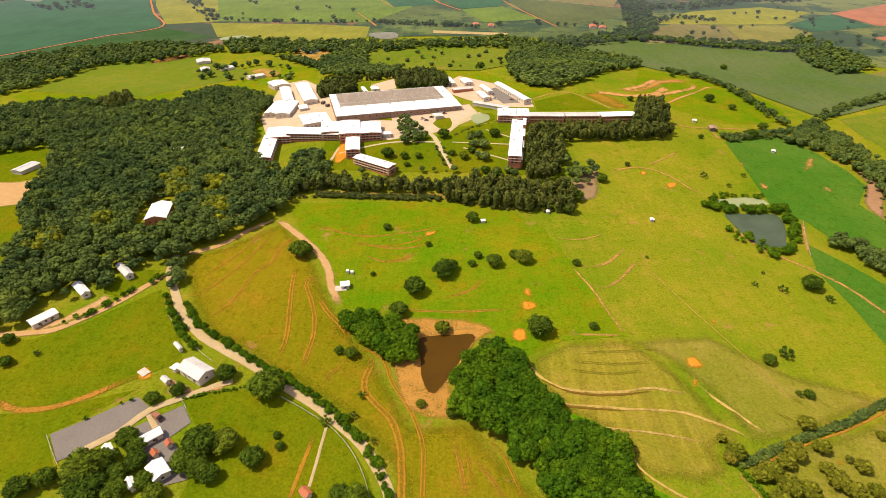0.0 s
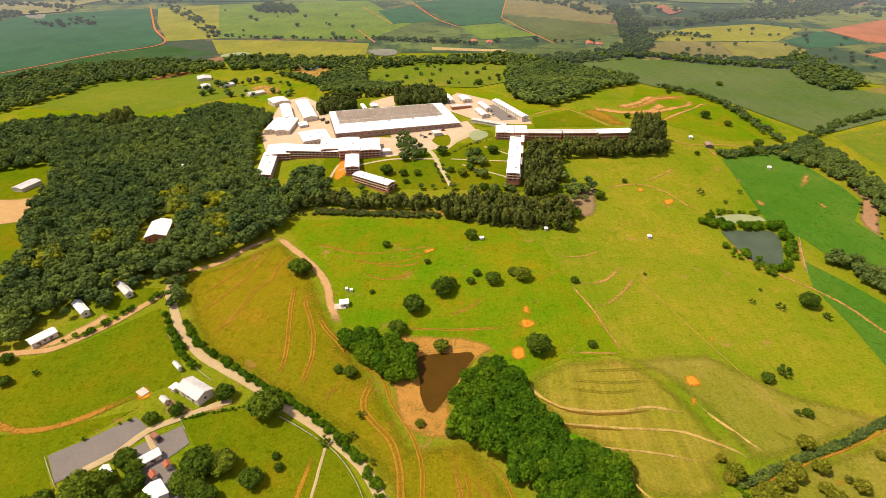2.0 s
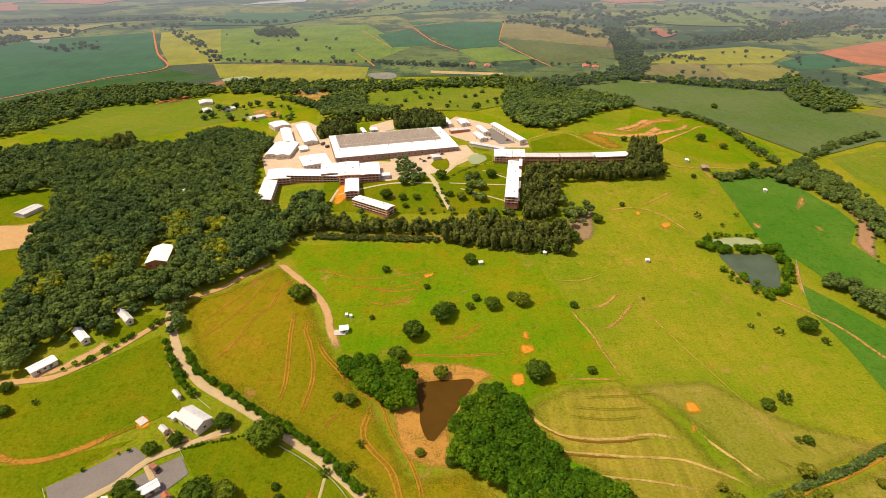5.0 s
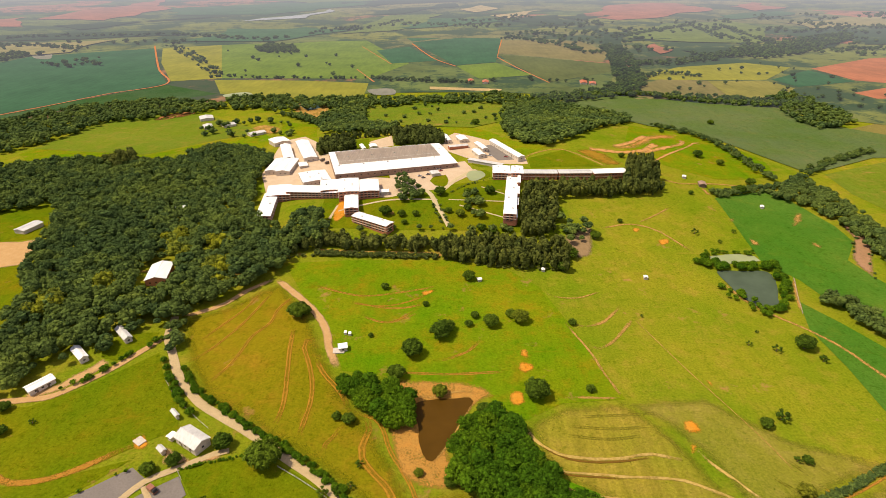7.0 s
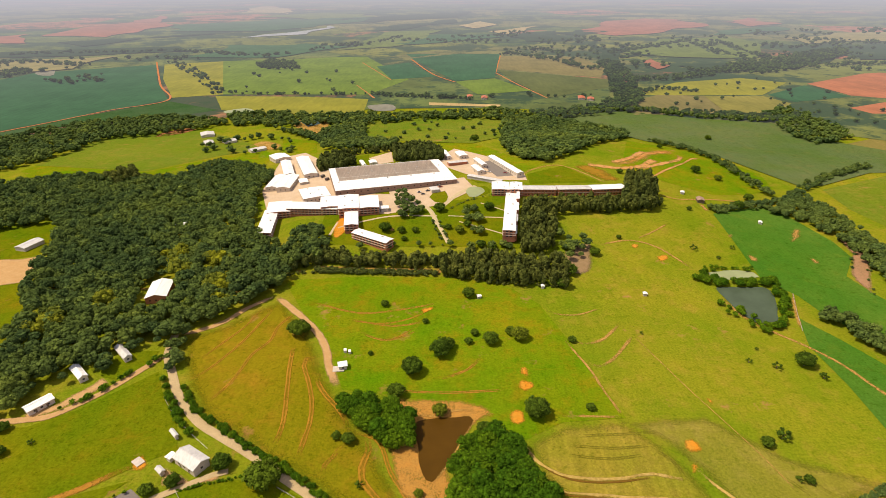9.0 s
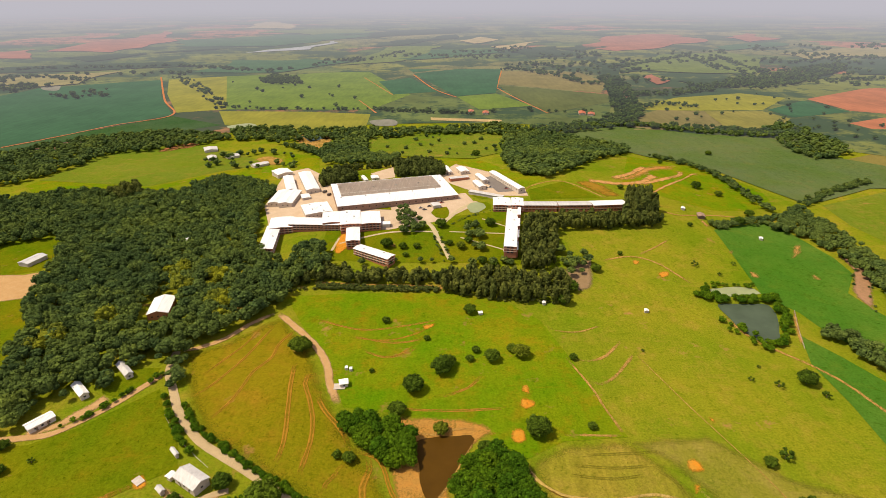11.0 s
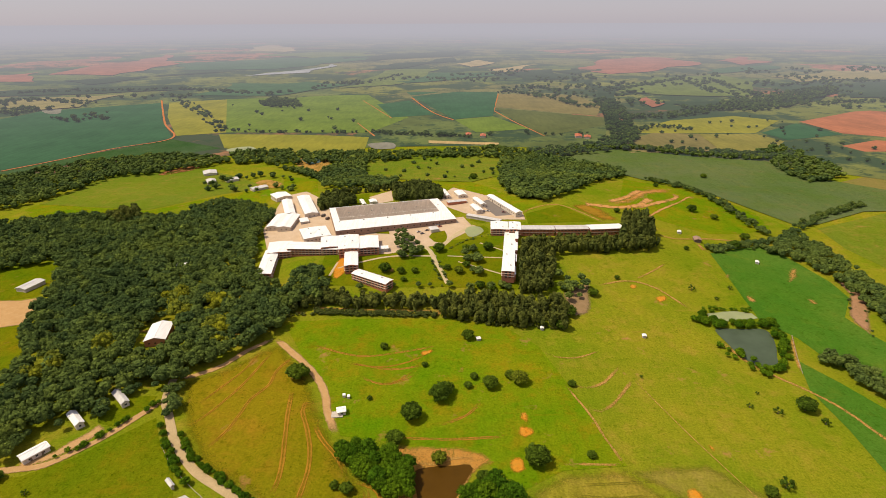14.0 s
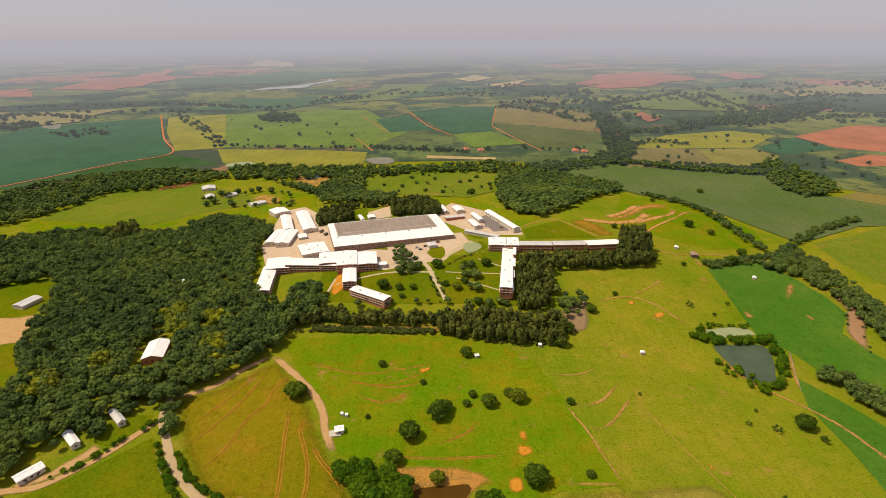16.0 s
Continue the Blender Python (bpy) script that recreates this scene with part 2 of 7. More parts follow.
M_SCAR = earth("eroded_orange_slope", (0.52, 0.20, 0.035), (0.46, 0.26, 0.08), 7.0, 7.0, 0.9)
M_SCARP = earth("scraped_orange_terrace", (0.56, 0.25, 0.07), (0.46, 0.28, 0.10), 4.0, 5.0, 0.72, 1.4)
M_RUSTY = earth("rust_red_grass", (0.32, 0.155, 0.012), (0.24, 0.16, 0.010), 8.0, 5.0, 0.85)
M_BROWN = earth("brown_bank", (0.28, 0.19, 0.10), (0.22, 0.15, 0.07), 3.0, 3.0)
M_DIRT = earth("dirt_road", (0.48, 0.31, 0.14), (0.42, 0.25, 0.10), 5.0, 1.2)
M_ROAD = earth("pale_gravel_road", (0.47, 0.36, 0.20), (0.40, 0.30, 0.16), 5.0)
M_YARD = earth("paved_yard", (0.56, 0.44, 0.31), (0.48, 0.36, 0.24), 12.0)
M_PATH = earth("lawn_path", (0.50, 0.42, 0.26), (0.44, 0.35, 0.2), 4.0)
M_TAR = earth("grey_tarmac", (0.205, 0.180, 0.160), (0.175, 0.155, 0.140), 10.0)
M_LEAF = leaves("tree_leaves", (0.050, 0.088, 0.009), (0.084, 0.130, 0.011), (0.12, 0.15, 0.012), True)
M_OLIVE = leaves("olive_leaves", (0.110, 0.132, 0.010), (0.165, 0.165, 0.016), (0.19, 0.17, 0.02), True)
M_WOODS = leaves("woodland_leaves", (0.052, 0.087, 0.028), (0.106, 0.149, 0.032), (0.205, 0.220, 0.014), False)
M_GUM = leaves("eucalyptus_leaves", (0.066, 0.086, 0.022), (0.122, 0.136, 0.028), (0.15, 0.15, 0.03), False)
M_POND_WOODS = leaves("pond_thicket_leaves", (0.042, 0.100, 0.005), (0.088, 0.156, 0.006), (0.11, 0.18, 0.006), False)
M_SCRUB = leaves("scrub_leaves", (0.095, 0.108, 0.014), (0.145, 0.140, 0.026), (0.17, 0.15, 0.03), False)
M_BARK = masonry("bark", (0.16, 0.11, 0.075), (0.22, 0.17, 0.12), 0.5)
M_WHITE = sheet_roof("white_painted_roof", (0.86, 0.86, 0.84), (0.66, 0.64, 0.60), 0.25)
M_GREYROOF = sheet_roof("weathered_grey_roof", (0.56, 0.47, 0.38), (0.42, 0.34, 0.27), 0.6, 2.0, 80)
M_FIBRE = sheet_roof("fibre_cement_roof", (0.60, 0.59, 0.57), (0.42, 0.40, 0.38), 0.5)
M_TILE = sheet_roof("clay_tile_roof", (0.46, 0.14, 0.06), (0.30, 0.10, 0.06), 0.5, 0.5)
M_BRICK = masonry("red_brick_wall", (0.48, 0.19, 0.10), (0.40, 0.16, 0.09))
M_RENDER = masonry("pale_wall", (0.66, 0.58, 0.48), (0.56, 0.48, 0.38))
M_HALLWALL = masonry("mottled_brown_wall", (0.34, 0.23, 0.17), (0.26, 0.17, 0.12))
M_CONC = masonry("concrete", (0.55, 0.50, 0.44), (0.42, 0.38, 0.33))
M_GLASS = masonry("dark_window", (0.035, 0.035, 0.04), (0.05, 0.05, 0.05))
M_GLASS.node_tree.nodes["Principled BSDF"].inputs["Roughness"].default_value = 0.15
M_BROWN_WATER = water("muddy_water", (0.085, 0.042, 0.004), 0.5)
M_GREEN_WATER = water("green_grey_water", (0.075, 0.105, 0.065), 0.25)
M_PALE_WATER = water("silty_pond", (0.30, 0.34, 0.17), 0.3)
M_BLUE_WATER = water("blue_pool", (0.10, 0.17, 0.17), 0.2)
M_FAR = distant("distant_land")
# these field colours also glow with the haze mixed into them
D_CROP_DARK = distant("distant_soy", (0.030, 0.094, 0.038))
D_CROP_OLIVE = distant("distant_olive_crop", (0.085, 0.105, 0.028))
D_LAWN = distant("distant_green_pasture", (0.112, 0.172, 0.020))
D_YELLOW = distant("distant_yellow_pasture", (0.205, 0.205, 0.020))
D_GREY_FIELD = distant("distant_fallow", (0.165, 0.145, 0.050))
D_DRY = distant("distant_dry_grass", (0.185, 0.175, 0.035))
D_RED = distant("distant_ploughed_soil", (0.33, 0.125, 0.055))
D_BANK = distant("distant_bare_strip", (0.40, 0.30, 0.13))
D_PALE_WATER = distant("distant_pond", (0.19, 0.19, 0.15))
# leaf colours plus haze glow for stands far off
M_WOODS_FAR = leaves("hazed_woodland_leaves", (0.028, 0.055, 0.014), (0.055, 0.090, 0.016), (0.10, 0.11, 0.016), False, True)
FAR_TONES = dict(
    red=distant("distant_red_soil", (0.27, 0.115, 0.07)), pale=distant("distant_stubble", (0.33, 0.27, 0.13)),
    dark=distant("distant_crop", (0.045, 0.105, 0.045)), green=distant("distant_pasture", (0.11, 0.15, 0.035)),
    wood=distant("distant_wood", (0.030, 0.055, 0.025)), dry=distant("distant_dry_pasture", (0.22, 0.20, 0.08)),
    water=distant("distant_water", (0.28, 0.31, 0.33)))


# ---- land ----
# terrain begin
def terrain(x, y):
    """The lie of the land: a flat-topped rise under the campus, a low one in the west, a hollow at the pond."""
    z = 15.0 * np.exp(-((x - 30) / 230) ** 4 - ((y - 580) / 175) ** 4)
    z = z + 7.0 * np.exp(-((x + 270) / 150) ** 2 - ((y - 290) / 130) ** 2)
    z = z + 10.0 * np.exp(-((x - 190) / 170) ** 2 - ((y - 660) / 130) ** 2)
    z = z - 3.0 * np.exp(-((x + 5) / 60) ** 2 - ((y - 210) / 45) ** 2)
    return z
# terrain end


FAR_START, FAR_END, EYE_LEVEL = 1700.0, 4800.0, 219.0


def far_place(X, Y):
    """Land beyond FAR_START, drawn in: it rises towards the horizon as the true land does for an eye at EYE_LEVEL."""
    d = np.maximum(np.hypot(X, Y), 1.0)
    r = np.where(d > FAR_START, FAR_START + (FAR_END - FAR_START) * (1 - np.exp(-(d - FAR_START) / (FAR_END - FAR_START))), d)
    s = r / d
    return X * s, Y * s, EYE_LEVEL * (1 - s)


# share of haze emission mixed into the land's material at each distance
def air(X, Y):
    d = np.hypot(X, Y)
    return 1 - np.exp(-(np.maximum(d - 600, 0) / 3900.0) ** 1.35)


def mesh_arrays(name, verts, tris, mat, smooth=False):
    """A mesh from numpy arrays of corners and triangles or quads."""
    me = bpy.data.meshes.new(name)
    verts, tris = np.asarray(verts, np.float32), np.asarray(tris, np.int32)
    k = tris.shape[1]
    me.vertices.add(len(verts))
    me.vertices.foreach_set("co", verts.ravel())
    me.loops.add(tris.size)
    me.loops.foreach_set("vertex_index", tris.ravel())
    me.polygons.add(len(tris))
    me.polygons.foreach_set("loop_start", np.arange(0, tris.size, k, dtype=np.int32))
    me.polygons.foreach_set("use_smooth", np.full(len(tris), smooth))
    me.materials.append(mat)
    me.update(calc_edges=True)
    me.validate()
    return me


def grid_faces(nu, nv):
    i = np.arange(nu - 1)[:, None] * nv + np.arange(nv - 1)[None, :]
    return np.stack([i, i + nv, i + nv + 1, i + 1], -1).reshape(-1, 4)


def point_value(me, name, values):
    me.attributes.new(name, "FLOAT", "POINT").data.foreach_set("value", np.asarray(values, np.float32))


def smooth_line(pts, closed=False, step=6.0):
    """Catmull-Rom through pts, resampled about every step metres."""
    p = [np.array(q[:2], float) for q in pts]
    n = len(p)
    out = []
    for i in range(n if closed else n - 1):
        if closed:
            a, b, c, d = p[i - 1], p[i], p[(i + 1) % n], p[(i + 2) % n]
        else:
            a, b, c, d = p[max(i - 1, 0)], p[i], p[i + 1], p[min(i + 2, n - 1)]
        m = max(1, int(np.linalg.norm(c - b) / step))
        for j in range(m):
            t = j / m
            out.append(0.5 * (2 * b + (c - a) * t + (2 * a - 5 * b + 4 * c - d) * t * t + (3 * b - a - 3 * c + d) * t ** 3))
    if not closed:
        out.append(p[-1])
    return out


def inside(px, py, pts):
    hit = np.zeros(px.shape, bool)
    n = len(pts)
    for i in range(n):
        (x1, y1), (x2, y2) = pts[i][:2], pts[(i + 1) % n][:2]
        if y1 != y2:
            hit ^= ((y1 > py) != (y2 > py)) & (px < (x2 - x1) * (py - y1) / (y2 - y1) + x1)
    return hit


def drape(name, pts, mat, lift=0.15, soft=False, far=False, label="", category="field", step=22.0, fade=0.0):
    """A patch of ground that lies on the land: its outline filled with small triangles."""
    soft_mats = {M_MOWN: 9.0, M_RUST: 12.0, M_DRY: 9.0, M_ORANGE: 2.4, M_SCAR: 12.0, M_BANK: 3.5, M_BROWN: 5.0, M_DIRT: 3.0, M_TRACK: 6.0, M_RIM: 3.5, M_RUSTY: 10.0, M_RIVERBANK: 4.0}
    fade = fade or soft_mats.get(mat, 0.0)
    if fade:
        step = min(step, max(2.0, fade * 0.8))
    if far:
        ring = [np.array(q[:2], float) for q in pts]
        pts = [a + (b - a) * k / 8 for a, b in zip(ring, ring[1:] + ring[:1]) for k in range(8)]
        pts = [q + 0.035 * np.hypot(*q) * np.array(noise.noise_vector((q[0] * 0.004, q[1] * 0.004, 9.0))[:2]) for q in pts]
    else:
        pts = smooth_line(pts, True, 7.0 if soft is True else soft) if soft else [np.array(q[:2], float) for q in pts]
    if soft and not far:
        pts = [q + 1.2 * np.array(noise.noise_vector((q[0] * 0.11, q[1] * 0.11, 3.0))[:2]) for q in pts]
    from mathutils.geometry import tessellate_polygon
    todo = [tuple(t) for t in tessellate_polygon([[Vector((*q, 0)) for q in pts]])]
    p, mids, tris = list(pts), {}, []
    if far:
        step = 160.0
    while todo:
        a, b, c = todo.pop()
        e = [(np.linalg.norm(p[i] - p[j]), i, j, k) for i, j, k in ((a, b, c), (b, c, a), (c, a, b))]
        d, i, j, k = max(e, key=lambda q: q[0])
        if d < step:
            tris.append((a, b, c))
            continue
        key = (min(i, j), max(i, j))
        if key not in mids:
            mids[key] = len(p)
            p.append((p[i] + p[j]) / 2)
        m = mids[key]
        todo += [(i, m, k), (m, j, k)]
    q = np.array(p)
    if fade:
        edge = np.full(len(q), 1e9)
        for a, b in zip(pts, pts[1:] + pts[:1]):
            d = b - a
            t = np.clip(((q - a) @ d) / max(d @ d, 1e-9), 0, 1)
            edge = np.minimum(edge, np.linalg.norm(q - a - t[:, None] * d, axis=1))
        edge = np.clip(edge / fade, 0, 1)
    if far:
        x, y, z = far_place(q[:, 0], q[:, 1])
        me = mesh_arrays(name, np.stack([x, y, z + lift + 2.0], 1), tris, mat)
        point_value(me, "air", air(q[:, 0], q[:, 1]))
    else:
        me = mesh_arrays(name, np.stack([q[:, 0], q[:, 1], terrain(q[:, 0], q[:, 1]) + lift], 1), tris, mat)
    if not far and mat.name.startswith("distant"):
        point_value(me, "air", air(q[:, 0], q[:, 1]))
    if fade:
        point_value(me, "edge", edge)
    bm = bmesh.new()
    bm.from_mesh(me)
    for f in bm.faces:
        f.normal_update()
        if f.normal.z < 0:
            f.normal_flip()
    bm.to_mesh(me)
    bm.free()
    return tagged(new(name, me), label, category, kind="structure")


def ribbon(name, pts, width, mat, lift=0.3, label="", category="road", ragged=0.15, rut=False, ridge=0.0):
    """A road or track of even width along a line, with slightly ragged edges."""
    line = smooth_line(pts, False, 4.0)
    v = []
    for i, q in enumerate(line):
        d = line[min(i + 1, len(line) - 1)] - line[max(i - 1, 0)]
        d = d / max(np.linalg.norm(d), 1e-6)
        s = np.array((-d[1], d[0]))
        wl = width / 2 * (1 + ragged * noise.noise((q[0] * 0.2, q[1] * 0.2, 1)))
        wr = width / 2 * (1 + ragged * noise.noise((q[0] * 0.2, q[1] * 0.2, 7)))
        if rut:
            prof = ((-wl, -0.1), (-wl * 0.6, 0.0), (-wl * 0.25, 0.03), (0, 0.04), (wr * 0.25, 0.03), (wr * 0.6, 0.0), (wr, -0.1))
        else:
            prof = ((-wl, -0.12), (-wl * 0.6, 0.0), (-wl * 0.3, 0.02), (0, 0.04), (wr * 0.3, 0.02), (wr * 0.6, 0.0), (wr, -0.12))
        for off, up in prof:
            w = q + s * off
            v.append((w[0], w[1], terrain(w[0], w[1]) + lift + up + ridge * max(0.0, 1 - abs(off) / (width * 0.4))))
    me = mesh_arrays(name, v, grid_faces(len(line), 7)[:, ::-1], mat)
    ends = np.arange(len(line))
    ends = np.minimum(1, np.minimum(ends, ends[::-1]) / 3 + 0.05)
    across = (0.0, 0.95, 0.6, 0.42, 0.6, 0.95, 0.0) if rut else (0.0, 0.8, 1.0, 1.0, 1.0, 0.8, 0.0)
    point_value(me, "edge", np.tile(across, len(line)) * np.repeat(ends, 7))
    return tagged(new(name, me), label, category, kind="structure")


def axis(*spans):
    return np.unique(np.concatenate([np.arange(a, b + 0.1, s) for a, b, s in spans]))


gx, gy = axis((-4900, -1500, 200), (-1500, 1500, 14), (1500, 4900, 200)), axis((-4900, -200, 235), (-200, 1750, 14), (1750, 4900, 210))
xx, yy = np.meshgrid(gx, gy, indexing="ij")
ground = new("ground", mesh_arrays("ground", np.stack([xx, yy, terrain(xx, yy)], -1).reshape(-1, 3), grid_faces(len(gx), len(gy)), M_GROUND, True))
tagged(ground, "rolling olive-green pasture with dry patches", "ground", kind="structure")

# the distance: farmland out to the horizon, haze painted in as emission
ang = np.linspace(0, 2 * math.pi, 241)
dist = 1010 + np.concatenate([np.arange(0, 2240, 70), np.geomspace(2240, 60000, 50)])
aa, dd = np.meshgrid(ang, dist, indexing="ij")
X, Y = dd * np.sin(aa), dd * np.cos(aa)
bx, by, bz = far_place(X, Y)
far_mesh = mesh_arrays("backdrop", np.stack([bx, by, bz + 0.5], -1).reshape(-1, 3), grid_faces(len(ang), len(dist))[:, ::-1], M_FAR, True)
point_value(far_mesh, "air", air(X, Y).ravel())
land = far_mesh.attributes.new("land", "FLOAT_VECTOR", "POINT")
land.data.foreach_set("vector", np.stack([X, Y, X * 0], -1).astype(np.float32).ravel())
tagged(new("backdrop", far_mesh), "distant farmland reaching the horizon, painted with haze", "backdrop", kind="structure")

# fields, from near to far
drape("field", [(-174.2, 284.8), (-150.9, 302.6), (-122.6, 337.5), (-88.7, 296.1), (-74.7, 264.4), (-61.9, 241.3), (-46.9, 216.9), (-29.2, 193.1), (-13.2, 163.0), (9.8, 166.9), (25.9, 144.4), (45.8, 122.2), (42.5, 103.2), (-17.3, 101.8), (-22.6, 132.6), (-36.9, 151.4), (-60.9, 171.0), (-97.4, 194.7), (-130.5, 213.5), (-147.9, 233.2), (-162.0, 258.5)], M_RUST, 0.07, label="rust-tinged olive pasture scored by tractor tracks")
drape("field", [(-126.9, 361.0), (-78.3, 367.7), (0.2, 369.6), (43.1, 359.3), (66.1, 333.6), (78.6, 291.0), (86.5, 262.7), (96.2, 220.8), (62.0, 218.0), (39.7, 205.6), (21.7, 224.0), (-30.8, 238.5), (-60.3, 241.4), (-76.6, 282.4), (-98.1, 311.9)], M_MEADOW, 0.15, label="bright green cattle pasture with scattered trees")
drape("field", [(-242.8, 202.0), (-216.8, 207.0), (-197.6, 220.0), (-170.5, 251.2), (-160.7, 234.9), (-141.4, 210.8), (-133.9, 194.8), (-146.7, 186.0), (-164.4, 171.9), (-188.3, 163.9), (-215.3, 165.2)], M_LAWN, 0.15, label="lush green paddock beside a dirt track")
drape("field", [(-210.7, 159.1), (-186.7, 161.4), (-165.5, 169.2), (-147.8, 176.0), (-159.0, 162.4), (-174.1, 149.8), (-160.2, 133.9), (-173.9, 128.5), (-185.5, 125.7)], M_LAWN, 0.15, label="green paddock beside the tarmac yard")
drape("field", [(-124.5, 171.8), (-105.5, 177.7), (-84.2, 178.6), (-59.8, 166.1), (-44.0, 152.6), (-32.1, 135.0), (-26.0, 119.4), (-49.2, 101.0), (-107.0, 99.6), (-103.1, 128.0), (-109.6, 154.9)], M_LAWN, 0.15, label="green meadow inside a road bend")
drape("field", [(39.7, 205.6), (61.9, 217.6), (95.4, 219.9), (110.7, 202.4), (120.6, 183.7), (130.2, 152.2), (116.9, 149.1), (119.3, 138.5), (102.6, 130.6), (77.7, 136.2), (71.3, 156.7), (53.4, 167.4), (44.0, 182.9)], M_MOWN, 0.07, label="dry mown pasture with contour banks")
drape("field", [(89.2, 218.9), (139.1, 224.3), (169.6, 195.9), (206.7, 182.2), (228.5, 186.2), (162.5, 158.7), (131.5, 150.0), (120.6, 183.7), (110.7, 202.4)], M_DRY, 0.07, label="drying pasture sloping to the hedge")
drape("field", [(131.3, 149.4), (161.6, 157.3), (225.9, 182.6), (170.3, 106.2), (126.4, 105.1)], M_DRY, 0.07, label="dry rough pasture behind a hedge")
drape("field", [(46.7, 175.4), (56.9, 168.1), (68.1, 162.2), (75.2, 153.0), (76.4, 138.2), (87.9, 127.6), (112.0, 116.0), (110.4, 104.8), (66.5, 103.8), (68.5, 127.2), (66.0, 145.3), (60.0, 155.2), (50.1, 162.6)], M_WET, 0.15, 5.0, label="lush bright green wet meadow along the thicket")
drape("field", [(257.4, 488.4), (319.4, 518.1), (335.1, 494.9), (344.2, 438.8), (340.9, 408.9), (315.3, 376.6), (318.7, 350.5), (326.6, 321.0), (284.2, 262.8), (279.2, 291.2), (264.5, 319.5), (259.9, 346.3), (245.2, 370.9)], M_CROP, 0.15, label="green crop field beside the ponds")
drape("field", [(243.5, 317.6), (256.2, 293.2), (274.3, 249.2), (228.5, 186.2), (229.6, 216.7), (232.1, 248.2), (231.8, 285.0)], M_CROP, 0.15, label="strip of dark green crop")
drape("field", [(-363.3, 346.7), (-320.8, 353.0), (-285.2, 299.4), (-266.0, 258.2), (-279.3, 241.8)], M_LAWN, 0.15, label="green field at the forest edge")
drape("field", [(-444.0, 446.8), (-384.2, 484.1), (-350.6, 423.4), (-351.0, 403.6), (-392.8, 383.0)], M_LAWN, 0.12, label="green field with a long shed")
drape("bare_ground", [(-401.8, 394.2), (-360.6, 396.8), (-343.5, 401.1), (-324.1, 365.2), (-324.3, 353.1), (-364.8, 348.7)], M_DIRT, 0.25, True, label="bare orange building plot", category="bare ground")
drape("lawn", [(-118.8, 484.2), (-6.2, 481.1), (41.1, 475.4), (62.6, 429.0), (60.9, 411.2), (-4.9, 414.3), (-47.6, 413.4), (-115.2, 417.3)], M_LAWN, 0.15, label="mown campus lawn with trees", category="lawn")
drape("lawn", [(-11.9, 497.0), (57.3, 515.2), (48.4, 419.7), (-0.3, 422.4)], M_LAWN, 0.2, label="mown lawn beside the long white wing", category="lawn")
drape("paved_yard", [(-205.4, 553.8), (-219.2, 685.2), (-193.8, 701.1), (-150.5, 637.5), (-116.4, 529.6), (-94.1, 535.4), (16.4, 565.6), (27.3, 531.1), (-6.3, 491.6), (-58.2, 471.1), (-106.3, 475.3), (-154.2, 495.0), (-182.2, 494.8)], M_YARD, 0.25, label="pale paved yard between the factory halls", category="yard")
drape("paved_yard", [(-21.8, 622.3), (5.8, 681.1), (50.5, 632.2), (83.3, 573.7), (84.0, 553.4), (45.9, 555.3), (16.7, 578.4)], M_YARD, 0.25, label="pale paved service yard", category="yard")
drape("car_park", [(35.2, 612.3), (49.9, 621.2), (73.6, 567.4), (52.5, 565.2)], M_TAR, 0.35, label="grey tarmac car park", category="car park")
drape("tarmac", [(-172.1, 149.9), (-158.8, 159.9), (-144.8, 171.7), (-135.9, 165.8), (-134.9, 161.7), (-144.0, 151.4), (-154.6, 142.0), (-161.0, 137.0)], M_TAR, 0.3, label="worn grey tarmac yard", category="tarmac")
drape("tarmac", [(-144.0, 149.1), (-133.5, 158.6), (-121.4, 167.6), (-114.1, 158.3), (-120.0, 150.1), (-112.1, 143.3), (-104.1, 130.4), (-112.0, 127.7), (-131.0, 142.7)], M_TAR, 0.3, label="grey tarmac forecourt by the houses", category="tarmac")
drape("bare_ground", [(-154.0, 188.2), (-149.2, 191.1), (-143.2, 186.1), (-144.0, 180.3), (-150.8, 180.7)], M_ORANGE, 0.35, True, label="scraped orange soil around a slab", category="bare ground")
drape("bare_ground", [(-135.9, 185.3), (-118.7, 177.1), (-110.1, 182.8), (-102.8, 177.8), (-119.7, 173.0), (-133.1, 173.1)], M_DIRT, 0.35, True, label="trodden earth yard at the barn", category="bare ground")
for spot in ([(44.0, 263.2), (48.6, 264.4), (49.9, 257.8), (46.7, 253.5), (43.4, 256.7)], [(42.8, 250.9), (49.3, 250.4), (50.9, 244.8), (45.0, 241.4), (41.1, 243.3)], [(33.0, 223.8), (37.3, 227.3), (42.4, 225.9), (42.6, 219.2), (37.8, 215.8), (33.5, 218.5)],
             [(120.7, 205.0), (126.2, 205.9), (128.6, 200.4), (125.0, 196.8), (119.8, 197.8)], [(118.2, 191.7), (122.3, 191.8), (121.7, 186.6), (117.9, 183.7), (116.8, 186.5)], [(156.7, 419.9), (164.6, 419.4), (161.9, 413.1), (155.5, 411.9)],
             [(174.2, 402.4), (182.7, 404.6), (182.5, 396.9), (173.2, 393.0)], [(144.6, 238.6), (147.7, 236.8), (148.7, 231.5), (145.3, 230.9)], [(169.3, 166.5), (172.2, 165.0), (168.3, 162.5), (166.1, 164.3)], [(161.6, 146.8), (166.3, 146.9), (165.3, 144.2), (160.2, 143.3)], [(-20.1, 325.7), (-9.4, 329.1), (-11.2, 323.0), (-18.2, 319.7)]):
    drape("bare_patch", spot, M_ORANGE, 0.4, 2.5, label="patch of bare orange soil worn by cattle", category="bare ground")
